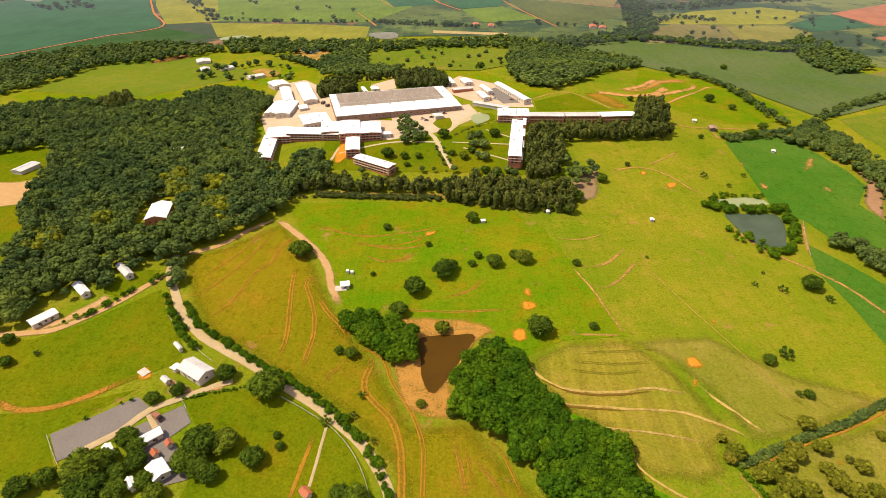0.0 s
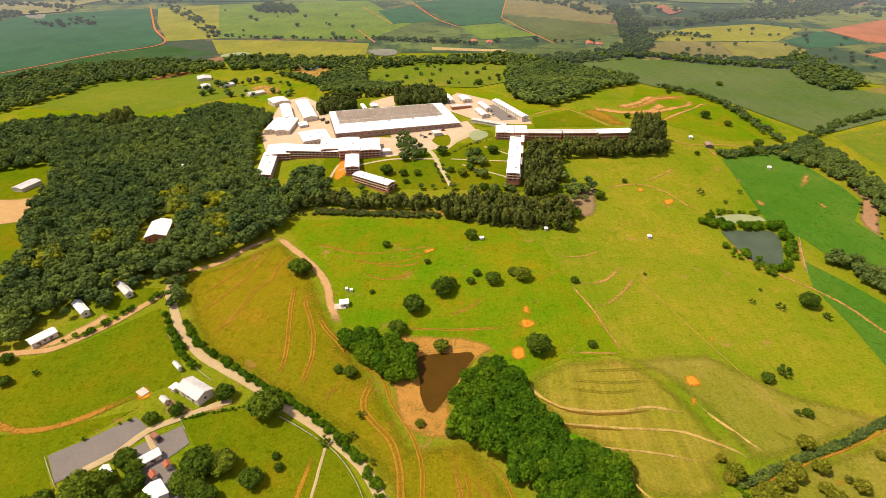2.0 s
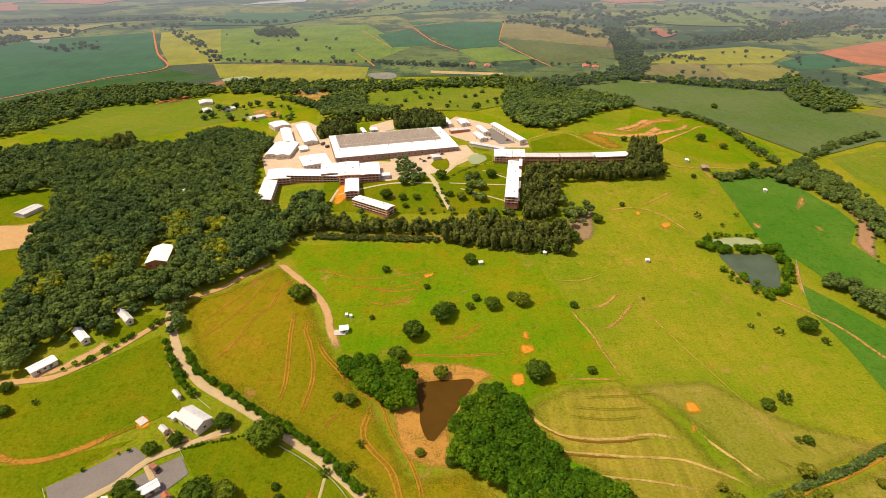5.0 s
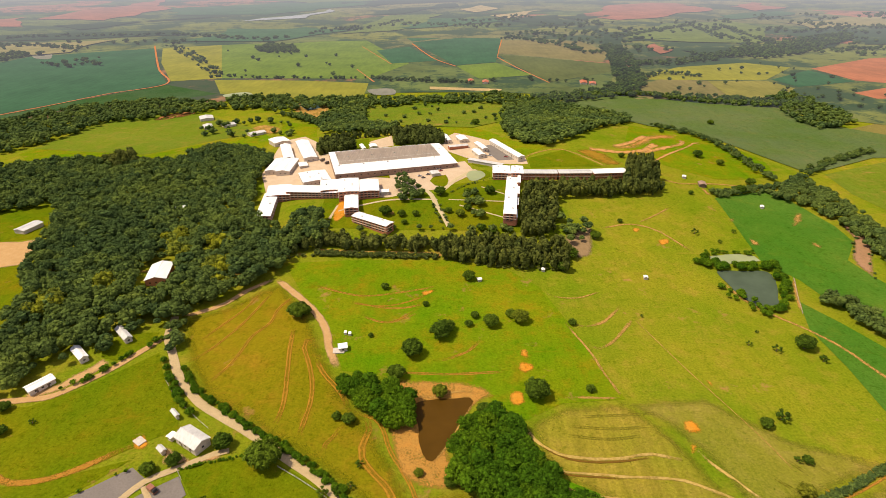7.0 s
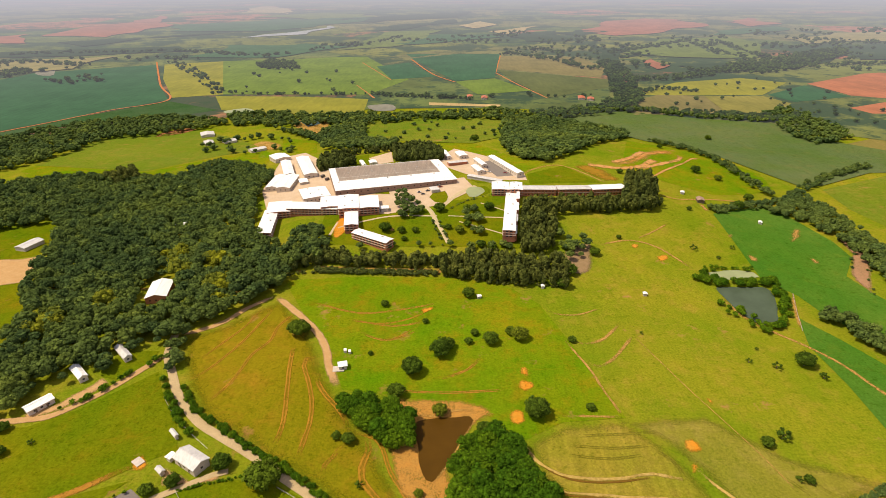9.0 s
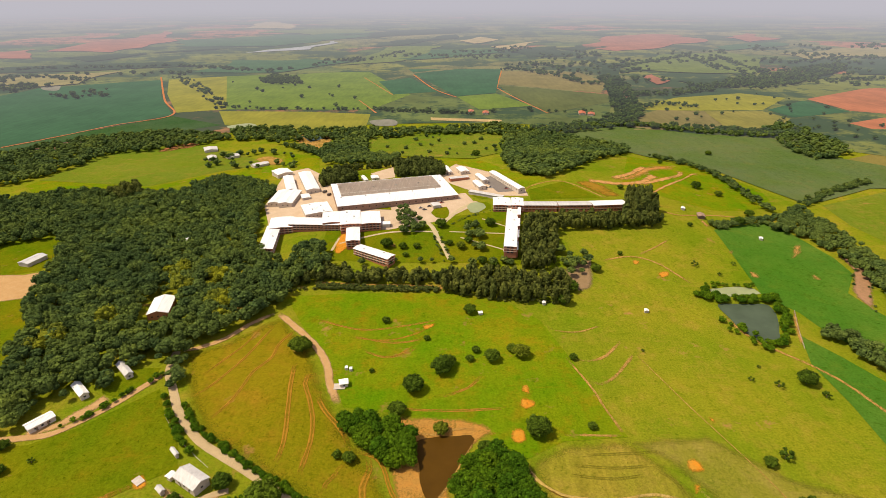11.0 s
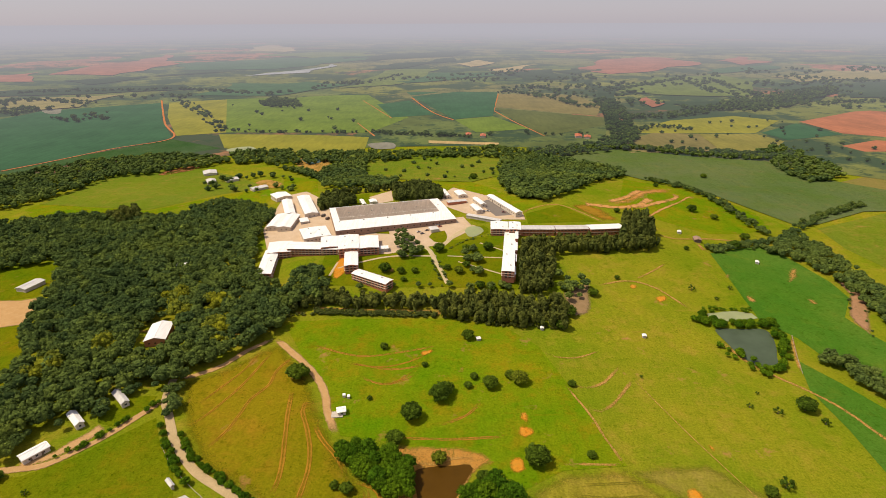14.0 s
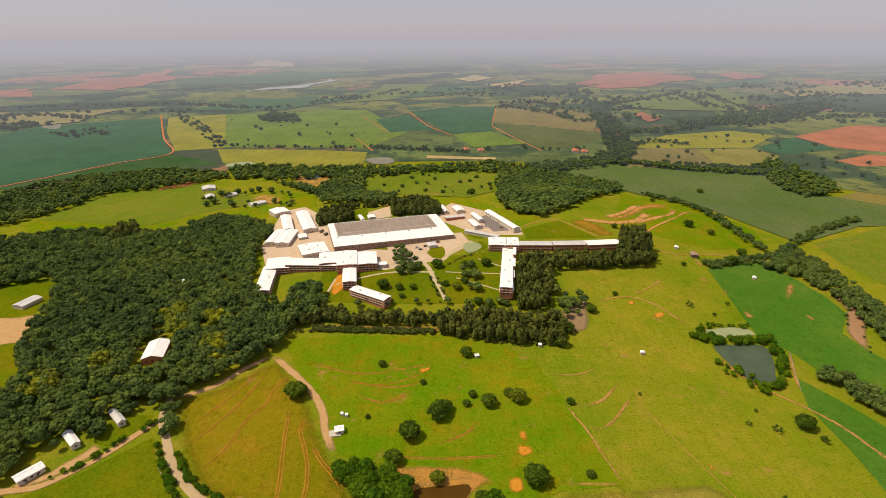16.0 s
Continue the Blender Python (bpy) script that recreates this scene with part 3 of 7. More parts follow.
for spot in ([(249.4, 442.2), (258.0, 446.8), (255.9, 440.0), (249.2, 435.8)],
             [(252.8, 409.4), (259.3, 403.3), (255.6, 397.4), (249.8, 398.8)], [(319.3, 460.6), (329.6, 465.4), (316.9, 442.5), (302.5, 434.3)], [(304.1, 406.9), (308.9, 403.2), (307.6, 396.1), (300.7, 396.7)]):
    drape("bare_patch", spot, M_BANK, 0.4, 2.5, label="pale bare patch in the crop", category="bare ground")
drape("bare_ground", [(158.2, 601.7), (184.9, 607.5), (199.2, 600.2), (231.7, 623.2), (258.7, 660.4), (292.7, 682.9), (290.0, 704.0), (244.9, 672.8), (223.1, 643.1), (196.1, 614.9)], M_SCAR, 0.3, True, label="eroded orange clearing on the hill", category="bare ground")
drape("field", [(139.7, 594.1), (157.8, 599.7), (173.2, 587.4), (184.0, 568.1), (189.2, 554.8), (166.5, 549.5), (151.6, 569.9)], M_RUSTY, 0.25, True, label="reddish worn slope above the long wing", category="field")
for line, w in (([(159.0, 599.8), (176.8, 595.0), (196.6, 592.6), (224.2, 606.5), (248.7, 638.2)], 11.0), ([(189.8, 608.6), (218.2, 634.6), (248.1, 674.6)], 9.0), ([(221.6, 597.7), (250.8, 622.4), (278.8, 645.8), (291.5, 663.0), (293.2, 676.1)], 8.0), ([(221.7, 568.5), (247.5, 598.6), (286.3, 639.4), (310.2, 668.1), (326.0, 669.1)], 4.0)):
    ribbon("bare_ground", line, w, M_SCARP, 0.42, "curved terrace of bare orange soil", "bare ground", 0.6)
ribbon("track", [(254.8, 513.5), (253.8, 500.8), (255.1, 490.6)], 5.0, M_SCARP, 0.4, "short red earth track below the farm shed", "track", 0.3)
drape("field", [(85.9, 570.1), (129.1, 594.8), (161.7, 547.1), (85.5, 542.1)], M_LAWN, 0.2, label="green paddock behind the long wing")
drape("bare_ground", [(348.6, 461.9), (357.3, 437.1), (360.1, 412.8), (315.9, 346.3), (316.7, 369.4), (321.2, 383.3), (343.9, 414.3), (352.2, 448.6)], M_RIVERBANK, 0.3, label="bare reddish-brown river bank dotted with shrubs", category="bare ground")
RIVER_BANK = [(348.6, 461.9), (357.3, 437.1), (360.1, 412.8), (315.9, 346.3), (316.7, 369.4), (321.2, 383.3), (343.9, 414.3), (352.2, 448.6)]
drape("bare_ground", [(98.2, 410.1), (121.4, 421.2), (120.3, 399.6), (113.1, 377.1), (96.8, 374.3), (94.9, 394.9)], M_BROWN, 0.3, True, label="littered bare ground at the trees", category="bare ground")
drape("lawn", [(-16.2, 520.3), (-4.6, 525.0), (-1.2, 509.3), (-5.0, 494.8), (-14.0, 497.6), (-19.5, 509.4)], M_LAWN, 0.4, True, label="lawn island in the paved forecourt", category="lawn")
drape("lawn", [(21.5, 528.1), (37.9, 538.9), (41.5, 519.9), (26.6, 511.2)], M_LAWN, 0.4, True, label="oval lawn bed in the forecourt", category="lawn")
drape("lawn", [(25.6, 568.7), (45.9, 555.3), (38.3, 545.5), (23.4, 556.3)], M_LAWN, 0.4, True, label="small lawn by the covered walk", category="lawn")
drape("lawn", [(-98.6, 534.2), (-65.3, 538.5), (-60.9, 518.4), (-92.3, 523.5)], M_LAWN, 0.4, label="narrow lawn in front of the hall", category="lawn")
drape("bare_ground", [(-104.9, 456.0), (-98.6, 467.4), (-91.2, 441.6), (-97.6, 426.7), (-104.6, 432.7)], M_ORANGE, 0.4, 3.0, label="orange bare soil by the brick wing", category="bare ground")
ribbon("ditch", [(122.4, 140.2), (133.8, 145.0), (156.2, 154.4), (179.0, 162.8), (206.4, 175.4), (231.6, 186.6)], 1.6, M_TRACK, 0.2, "bare brown ditch beside the field hedge", "ditch", 0.3)
ribbon("track", [(117.6, 141.5), (120.4, 134.0), (123.0, 127.0), (126.0, 119.0)], 1.6, M_SCARP, 0.2, "trodden orange path down the field corner", "track", 0.4)
ribbon("track", [(-112.0, 383.0), (-62.0, 380.6), (-8.0, 380.0)], 3.4, M_BANK, 0.25, "pale dirt lane between hedge and eucalyptus belt", "track", 0.2)
# dark brown strips along the lower side of two contour banks
for line, w in (([(39.5, 203.6), (44.9, 191.8), (51.8, 184.9), (58.4, 181.2), (71.9, 179.3), (86.3, 180.4), (98.4, 182.5)], 1.6), ([(45.3, 183.6), (50.2, 176.0), (55.8, 172.2), (69.9, 171.0), (83.1, 169.8)], 1.2)):
    ribbon("track", line, w, M_BANK_FOOT, 0.3, "dark brown strip below a contour bank", "track", 0.4)
drape("lawn", [(-124.3, 657.6), (-103.0, 664.3), (-94.3, 621.8), (-113.4, 613.5)], M_LAWN, 0.3, label="small green lawn behind the hall", category="lawn")
drape("paved_yard", [(-100.2, 647.3), (-74.9, 675.0), (-67.7, 627.9), (-90.9, 616.7)], M_YARD, 0.3, label="pale paved court behind the hall", category="yard")
ribbon("track", [(-151.2, 662.3), (-116.2, 670.0), (-77.1, 678.6), (-36.0, 697.3)], 3.5, M_BANK, 0.35, "pale track between the windbreak rows", "track", 0.2)
drape("pond", [(17.3, 525.4), (23.5, 535.9), (33.8, 533.1), (36.1, 521.1), (28.4, 509.8), (19.9, 509.9)], M_PALE_WATER, 0.55, 3.0, label="pale green ornamental pool in the forecourt", category="water")
# pond and its bare rim
for rut in ([(-68.9, 311.5), (-37.2, 304.4), (-14.7, 311.0)], [(-58.9, 296.5), (-39.3, 288.2), (-18.0, 301.1)], [(-96.5, 331.2), (-62.3, 319.3), (-31.3, 325.2), (-7.5, 333.9)], [(-31.1, 241.9), (1.4, 241.3), (33.9, 243.4)], [(-5.4, 251.9), (11.5, 260.0), (22.3, 274.3)], [(58.3, 196.1), (80.1, 193.4), (100.3, 196.3)], [(62.2, 202.0), (84.5, 200.0), (105.0, 202.3)], [(66.2, 208.1), (92.6, 209.5), (110.7, 211.4)], [(9.4, 146.8), (18.3, 133.6), (24.1, 121.7)], [(2.2, 155.5), (5.8, 138.5), (7.9, 121.4)], [(99.2, 202.2), (110.3, 192.7), (112.6, 180.1)], [(146.1, 175.7), (154.1, 166.2), (160.0, 158.7)], [(171.6, 179.7), (180.4, 168.4)], [(158.4, 184.6), (168.6, 169.7)]):
    ribbon("track", rut, 2.4, M_FURROW if rut[0][0] > 50 else M_TRACK, 0.22, "faint worn ruts following the slope", "track", 0.4, True)
drape("bare_ground", [(-36.9, 235.8), (-17.7, 235.9), (1.5, 236.6), (20.5, 232.1), (26.9, 223.9), (16.8, 217.4), (1.9, 186.5), (11.1, 166.9), (-13.2, 164.0), (-25.3, 181.8), (-31.0, 209.5), (-19.8, 218.8)], M_RIM, 0.28, 4.0, label="bare orange rim of the farm pond", category="bare ground")
drape("pond", [(-16.1, 218.5), (1.6, 222.2), (12.4, 222.7), (13.1, 215.3), (6.1, 202.6), (-0.9, 188.4), (-7.2, 179.5), (-12.3, 184.2), (-14.5, 202.1)], M_BROWN_WATER, 0.5, 3.0, label="brown muddy farm pond", category="water")
drape("pond", [(205.0, 356.8), (224.1, 357.5), (242.4, 356.4), (237.3, 333.9), (225.1, 311.4), (213.4, 309.1), (205.7, 325.5), (204.5, 340.8)], M_GREEN_WATER, 0.4, 4.0, label="grey-green pond ringed with shrubs", category="water")
drape("pond", [(207.2, 378.5), (226.3, 382.0), (243.1, 380.3), (245.1, 373.5), (224.7, 368.3), (209.6, 370.2)], M_PALE_WATER, 0.4, 4.0, label="pale silty settling pond", category="water")
ribbon("bank", [(19.5, 223.6), (13.5, 227.3), (3.8, 227.6), (-5.1, 223.4), (-14.1, 223.6), (-22.3, 226.7)], 2.6, M_BANK, 0.5, "pale trodden beach along the pond", "bank", 0.5)
ribbon("bank", [(15.4, 221.2), (8.1, 206.4), (-0.1, 188.6), (-7.2, 177.4)], 1.8, M_BANK, 0.55, "pale trodden edge of the pond's dam", "bank", 0.4)
# roads and tracks
ribbon("road", [(-17.9, 107.8), (-21.8, 124.8), (-27.1, 135.6), (-36.5, 149.0), (-48.2, 159.5), (-60.6, 169.4), (-74.7, 178.4), (-96.8, 192.8), (-114.7, 203.0), (-130.0, 212.2), (-142.1, 223.2), (-152.7, 235.4), (-163.1, 251.7), (-172.6, 266.9), (-177.1, 286.6)], 4.8, M_ROAD, 0.4, "pale gravel avenue curving up to the forest", ragged=0.06)
ribbon("road", [(-172.4, 268.1), (-179.8, 254.4), (-190.5, 235.5), (-199.9, 224.0), (-209.6, 214.6), (-222.4, 211.0), (-252.9, 207.4)], 5.4, M_DIRT, 0.38, "dirt lane past the forest houses")
ribbon("road", [(-177.1, 286.6), (-165.3, 291.6), (-151.4, 304.0), (-141.9, 321.4), (-127.1, 338.8)], 5.2, M_DIRT, 0.36, "dirt road along the forest edge")
ribbon("road", [(-127.1, 338.8), (-105.1, 316.6), (-89.2, 298.2), (-77.8, 279.2), (-71.8, 260.1), (-63.2, 242.7)], 6.4, M_DIRT, 0.37, "dirt road down to the pump house")
ribbon("track", [(-216.0, 166.1), (-205.1, 165.5), (-194.9, 162.1), (-180.7, 164.1), (-167.0, 171.8), (-155.8, 180.9), (-149.5, 184.8)], 4.6, M_TRACK, 0.33, "worn orange cattle track", "track")
ribbon("lane", [(-153.0, 143.4), (-143.3, 152.3), (-135.5, 164.5), (-122.3, 172.9), (-110.5, 180.3), (-104.0, 182.7)], 3.4, M_ROAD, 0.45, "pale lane through the farmyard", "road")
ribbon("lane", [(-134.7, 161.7), (-128.4, 154.8)], 2.4, M_ROAD, 0.46, "short pale drive between the houses", "road")
ribbon("footpath", [(-53.7, 157.7), (-54.0, 142.3), (-54.4, 128.8)], 1.3, M_ROAD, 0.3, "narrow pale path across the meadow", "path")
ribbon("track", [(-58.1, 154.2), (-59.6, 138.1), (-60.9, 123.8), (-62.0, 112.0)], 2.6, M_RUT, 0.26, "orange rut beside the meadow path", "track", 0.4)
for line, w in (([(-107.0, 318.0), (-114.3, 299.9), (-114.7, 285.1), (-121.7, 269.9), (-123.5, 256.1), (-126.0, 242.3), (-132.4, 226.8)], 2.6), ([(-124.0, 320.0), (-128.3, 298.8), (-131.5, 283.9), (-136.6, 268.8), (-142.6, 254.8), (-149.4, 244.6)], 2.2),
                ([(-132.0, 318.0), (-136.3, 298.2), (-142.2, 284.2), (-147.5, 272.3), (-151.8, 262.3)], 1.8), ([(-98.3, 280.4), (-95.6, 260.0), (-91.8, 240.8), (-88.4, 223.5), (-86.6, 210.7), (-87.3, 197.9)], 3.4),
                ([(-77.7, 269.5), (-87.5, 267.8), (-87.0, 260.5), (-80.4, 245.3), (-75.1, 229.5), (-72.9, 214.8), (-73.1, 204.0), (-73.4, 190.2)], 3.4), ([(-77.2, 255.1), (-76.3, 248.4), (-69.2, 236.9), (-60.4, 227.2), (-54.3, 217.9), (-52.1, 211.7)], 3.6),
                ([(-52.7, 202.5), (-56.2, 193.5), (-59.3, 188.3), (-58.2, 179.6)], 3.0), ([(-52.1, 211.7), (-43.0, 208.6), (-37.6, 207.0), (-32.3, 199.5), (-27.1, 185.4), (-20.7, 175.0), (-14.5, 162.8), (-11.2, 152.7), (-9.9, 146.4), (-9.4, 130.0), (-9.0, 112.0)], 2.8),
                ([(-42.6, 209.0), (-39.3, 198.6), (-41.4, 187.3), (-40.0, 180.6), (-34.5, 173.1), (-25.8, 163.6), (-21.0, 152.4), (-19.5, 146.1), (-17.6, 128.2), (-16.4, 112.0)], 4.2), ([(-28.6, 156.6), (-22.3, 148.1), (-19.8, 140.1)], 1.8),
                ([(4.4, 155.3), (6.6, 149.9), (8.3, 144.8), (11.5, 128.0)], 1.8), ([(13.4, 156.0), (18.2, 153.4), (23.1, 147.1), (25.9, 139.2), (31.0, 124.0)], 1.8), ([(-11.3, 326.0), (-26.4, 313.5), (-45.1, 306.9), (-68.6, 310.0)], 1.8), ([(-20.1, 305.1), (-35.7, 289.6), (-46.9, 290.4)], 1.6)):
    ribbon("track", line, w, M_RUT, 0.24, "reddish-brown twin tractor ruts in the grass", "track", 0.25, True)
for line, w in (([(130.2, 417.9), (158.1, 425.4), (178.9, 414.9), (196.4, 384.8)], 2.0), ([(163.5, 427.5), (181.7, 440.3), (202.3, 458.2)], 1.8), ([(214.1, 527.3), (234.6, 517.2), (277.3, 526.4), (328.7, 525.4)], 2.6), ([(257.9, 350.4), (246.8, 326.5), (237.3, 303.4)], 2.2),
                ([(202.0, 344.7), (208.1, 313.9), (230.0, 285.0), (240.5, 267.4), (247.5, 243.5), (254.9, 222.5)], 2.4), ([(68.0, 327.4), (75.7, 321.0), (90.4, 319.8), (109.4, 328.4)], 1.6), ([(81.5, 287.9), (91.9, 286.7), (103.1, 292.7), (117.5, 309.4)], 2.2),
                ([(85.5, 265.5), (93.4, 264.4), (104.0, 272.2), (121.6, 294.5)], 2.2), ([(76.1, 291.0), (86.1, 261.0), (90.0, 241.5), (95.2, 221.2)], 1.6), ([(62.8, 222.5), (95.3, 221.7)], 1.6), ([(122.8, 295.4), (137.2, 248.6), (144.0, 229.0), (155.6, 195.5), (161.8, 171.1)], 0.6),                 ([(79.6, 567.1), (97.1, 587.0), (129.1, 594.8), (167.3, 546.3)], 2.2)):
    ribbon("track", line, w * 1.4, M_BANK, 0.24, "worn earth track across the pasture", "track", 0.4)
for line, w in (([(38.9, 205.3), (43.7, 193.5), (50.8, 186.5), (58.0, 182.9), (71.8, 181.1), (86.1, 182.1), (98.4, 184.3), (113.0, 180.6)], 2.6), ([(44.6, 185.2), (49.4, 177.3), (55.4, 173.6), (69.9, 172.5), (83.1, 171.2), (92.7, 171.0), (108.1, 169.5), (117.5, 165.1), (127.1, 159.7), (134.3, 152.4)], 2.2),
                ([(44.6, 174.2), (49.9, 168.7), (57.3, 163.5), (70.0, 160.4), (88.9, 158.3), (101.5, 155.9), (112.7, 152.9)], 2.0), ([(119.6, 189.2), (124.2, 179.6), (131.5, 170.0), (135.8, 163.2), (144.2, 154.7)], 2.4), ([(78.0, 153.5), (79.0, 141.0), (90.5, 129.4), (104.0, 122.0)], 1.8)):
    ribbon("contour_bank", line, w * 0.95, M_BERM, 0.2, "pale low contour bank worn along the slope", "bank", 0.5, ridge=0.55)
for line, w in (([(-11.8, 455.5), (-5.4, 437.3), (-0.2, 418.8)], 4.0), ([(-36.7, 501.3), (-19.4, 481.1), (-11.8, 455.5)], 4.5), ([(-6.3, 487.6), (11.2, 520.4), (27.6, 539.2)], 5.0), ([(-100.8, 444.9), (-82.2, 455.3), (-52.5, 466.4), (-11.1, 466.6)], 2.6), ([(-102.8, 455.9), (-105.9, 431.7)], 2.4), ([(31.4, 494.3), (54.2, 476.6)], 1.6), ([(-0.7, 466.8), (53.2, 462.8)], 1.6), ([(9.5, 455.8), (48.5, 434.3)], 1.6)):
    ribbon("campus_path", line, w, M_PATH, 0.42, "pale paved campus path", "path", 0.05)
ribbon("road", [(-711, 823), (-671, 897), (-627, 988), (-565, 1087), (-668, 1264), (-871, 1654)], 4.2, M_RED, 1.4, "straight red earth farm road")
ribbon("road", [(-118, 1706), (-47, 1426), (11, 1296)], 4.2, M_RED, 1.5, "red earth farm road between crops")
drape("field", [(250.0, 749.6), (331.8, 707.4), (370.9, 620.1), (360.3, 568.4), (320.5, 547.8), (279.5, 539.8), (238.5, 562.3), (198.2, 598.2)], M_MEADOW, 0.12, label="green hillside pasture below a hedgerow")
drape("field", [(-536.4, 637.5), (-530.8, 659.9), (-376.0, 633.2), (-309.3, 698.0), (-256.6, 727.3), (-234.2, 696.5), (-236.1, 641.1), (-310.9, 683.1), (-372.0, 612.4), (-492.3, 596.6)], M_MEADOW, 0.1, label="green pasture at the forest's back edge")
drape("field", [(-252.1, 794.6), (-195.3, 774.7), (-175.7, 691.9), (-228.7, 714.8)], M_MEADOW, 0.12, label="green paddock behind the sheds")
drape("field", [(-83.8, 762.5), (30.7, 716.0), (75.9, 629.9), (113.5, 605.8), (83.8, 581.0), (35.2, 647.6), (-7.8, 676.3)], M_MEADOW, 0.12, label="green meadow behind the factory")
drape("bare_ground", [(-225.2, 215.2), (-212.8, 224.7), (-204.3, 237.1), (-200.5, 245.0), (-193.6, 241.3), (-198.9, 227.8), (-210.4, 215.9), (-221.8, 210.2)], M_DIRT, 0.2, True, label="trodden earth in front of the forest houses", category="bare ground")
drape("field", [(-207.9, 255.3), (-194.4, 268.8), (-179.2, 270.0), (-178.4, 257.3), (-191.2, 243.0), (-200.5, 245.0)], M_LAWN, 0.15, label="small green garden by a forest house")
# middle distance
# D_ fields carry haze as emission in their own material
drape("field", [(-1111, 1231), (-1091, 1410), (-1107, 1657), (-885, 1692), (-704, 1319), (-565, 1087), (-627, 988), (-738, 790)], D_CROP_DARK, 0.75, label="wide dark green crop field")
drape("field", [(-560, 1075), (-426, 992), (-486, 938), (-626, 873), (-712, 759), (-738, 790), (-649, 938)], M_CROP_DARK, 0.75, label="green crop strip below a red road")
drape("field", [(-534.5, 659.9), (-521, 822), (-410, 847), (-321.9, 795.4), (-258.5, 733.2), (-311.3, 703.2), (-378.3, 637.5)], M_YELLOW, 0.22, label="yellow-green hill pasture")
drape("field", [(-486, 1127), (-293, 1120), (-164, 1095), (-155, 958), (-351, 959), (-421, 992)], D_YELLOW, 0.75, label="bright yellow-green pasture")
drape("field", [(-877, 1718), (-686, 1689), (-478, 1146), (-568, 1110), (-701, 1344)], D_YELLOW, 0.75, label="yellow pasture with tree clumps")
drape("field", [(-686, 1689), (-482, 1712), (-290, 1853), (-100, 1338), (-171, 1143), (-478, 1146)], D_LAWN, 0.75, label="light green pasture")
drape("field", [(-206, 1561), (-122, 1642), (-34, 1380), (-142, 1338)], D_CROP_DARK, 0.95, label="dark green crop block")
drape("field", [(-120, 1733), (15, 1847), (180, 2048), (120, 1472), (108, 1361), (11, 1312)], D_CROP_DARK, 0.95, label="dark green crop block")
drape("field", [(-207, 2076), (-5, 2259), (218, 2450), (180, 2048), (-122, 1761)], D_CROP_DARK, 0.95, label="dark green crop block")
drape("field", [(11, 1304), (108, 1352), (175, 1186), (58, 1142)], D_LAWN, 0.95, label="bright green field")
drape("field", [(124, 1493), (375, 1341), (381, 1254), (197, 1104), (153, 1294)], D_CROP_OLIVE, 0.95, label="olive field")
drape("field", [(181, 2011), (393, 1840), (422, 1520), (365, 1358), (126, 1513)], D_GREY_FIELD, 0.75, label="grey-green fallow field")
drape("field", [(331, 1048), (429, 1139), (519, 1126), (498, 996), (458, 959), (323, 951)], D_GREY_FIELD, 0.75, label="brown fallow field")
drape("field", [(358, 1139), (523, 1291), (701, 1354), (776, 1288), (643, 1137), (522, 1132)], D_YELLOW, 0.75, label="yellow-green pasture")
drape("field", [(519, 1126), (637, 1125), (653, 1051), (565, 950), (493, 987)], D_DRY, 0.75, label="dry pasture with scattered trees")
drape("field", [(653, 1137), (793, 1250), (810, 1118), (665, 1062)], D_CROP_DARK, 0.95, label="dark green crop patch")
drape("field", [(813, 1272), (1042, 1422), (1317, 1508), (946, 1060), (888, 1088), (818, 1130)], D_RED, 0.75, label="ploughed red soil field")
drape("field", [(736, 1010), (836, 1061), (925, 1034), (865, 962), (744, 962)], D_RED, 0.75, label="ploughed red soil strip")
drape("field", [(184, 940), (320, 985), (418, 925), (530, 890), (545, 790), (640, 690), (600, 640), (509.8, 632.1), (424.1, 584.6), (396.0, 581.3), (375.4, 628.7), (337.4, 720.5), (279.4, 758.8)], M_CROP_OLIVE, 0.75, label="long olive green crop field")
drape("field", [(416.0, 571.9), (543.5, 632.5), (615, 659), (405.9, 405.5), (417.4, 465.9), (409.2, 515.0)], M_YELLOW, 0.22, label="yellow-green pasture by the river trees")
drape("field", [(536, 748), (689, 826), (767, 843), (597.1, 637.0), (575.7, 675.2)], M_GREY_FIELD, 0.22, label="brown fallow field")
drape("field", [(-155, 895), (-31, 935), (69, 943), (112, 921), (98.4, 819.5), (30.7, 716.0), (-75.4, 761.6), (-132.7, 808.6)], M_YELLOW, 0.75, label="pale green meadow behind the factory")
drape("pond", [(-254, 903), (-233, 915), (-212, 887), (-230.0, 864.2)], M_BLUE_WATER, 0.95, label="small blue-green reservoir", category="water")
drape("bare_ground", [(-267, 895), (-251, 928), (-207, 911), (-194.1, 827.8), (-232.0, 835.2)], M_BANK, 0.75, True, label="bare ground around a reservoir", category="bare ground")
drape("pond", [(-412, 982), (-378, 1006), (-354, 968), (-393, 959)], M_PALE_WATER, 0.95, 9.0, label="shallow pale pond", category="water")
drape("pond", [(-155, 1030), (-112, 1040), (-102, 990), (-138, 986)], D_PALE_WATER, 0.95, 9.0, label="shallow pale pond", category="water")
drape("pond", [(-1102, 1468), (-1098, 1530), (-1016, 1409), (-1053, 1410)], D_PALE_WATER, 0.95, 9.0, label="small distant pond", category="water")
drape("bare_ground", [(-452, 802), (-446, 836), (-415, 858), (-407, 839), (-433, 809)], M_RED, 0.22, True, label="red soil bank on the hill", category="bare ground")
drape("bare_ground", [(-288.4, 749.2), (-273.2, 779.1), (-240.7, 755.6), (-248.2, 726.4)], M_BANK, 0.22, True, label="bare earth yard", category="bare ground")
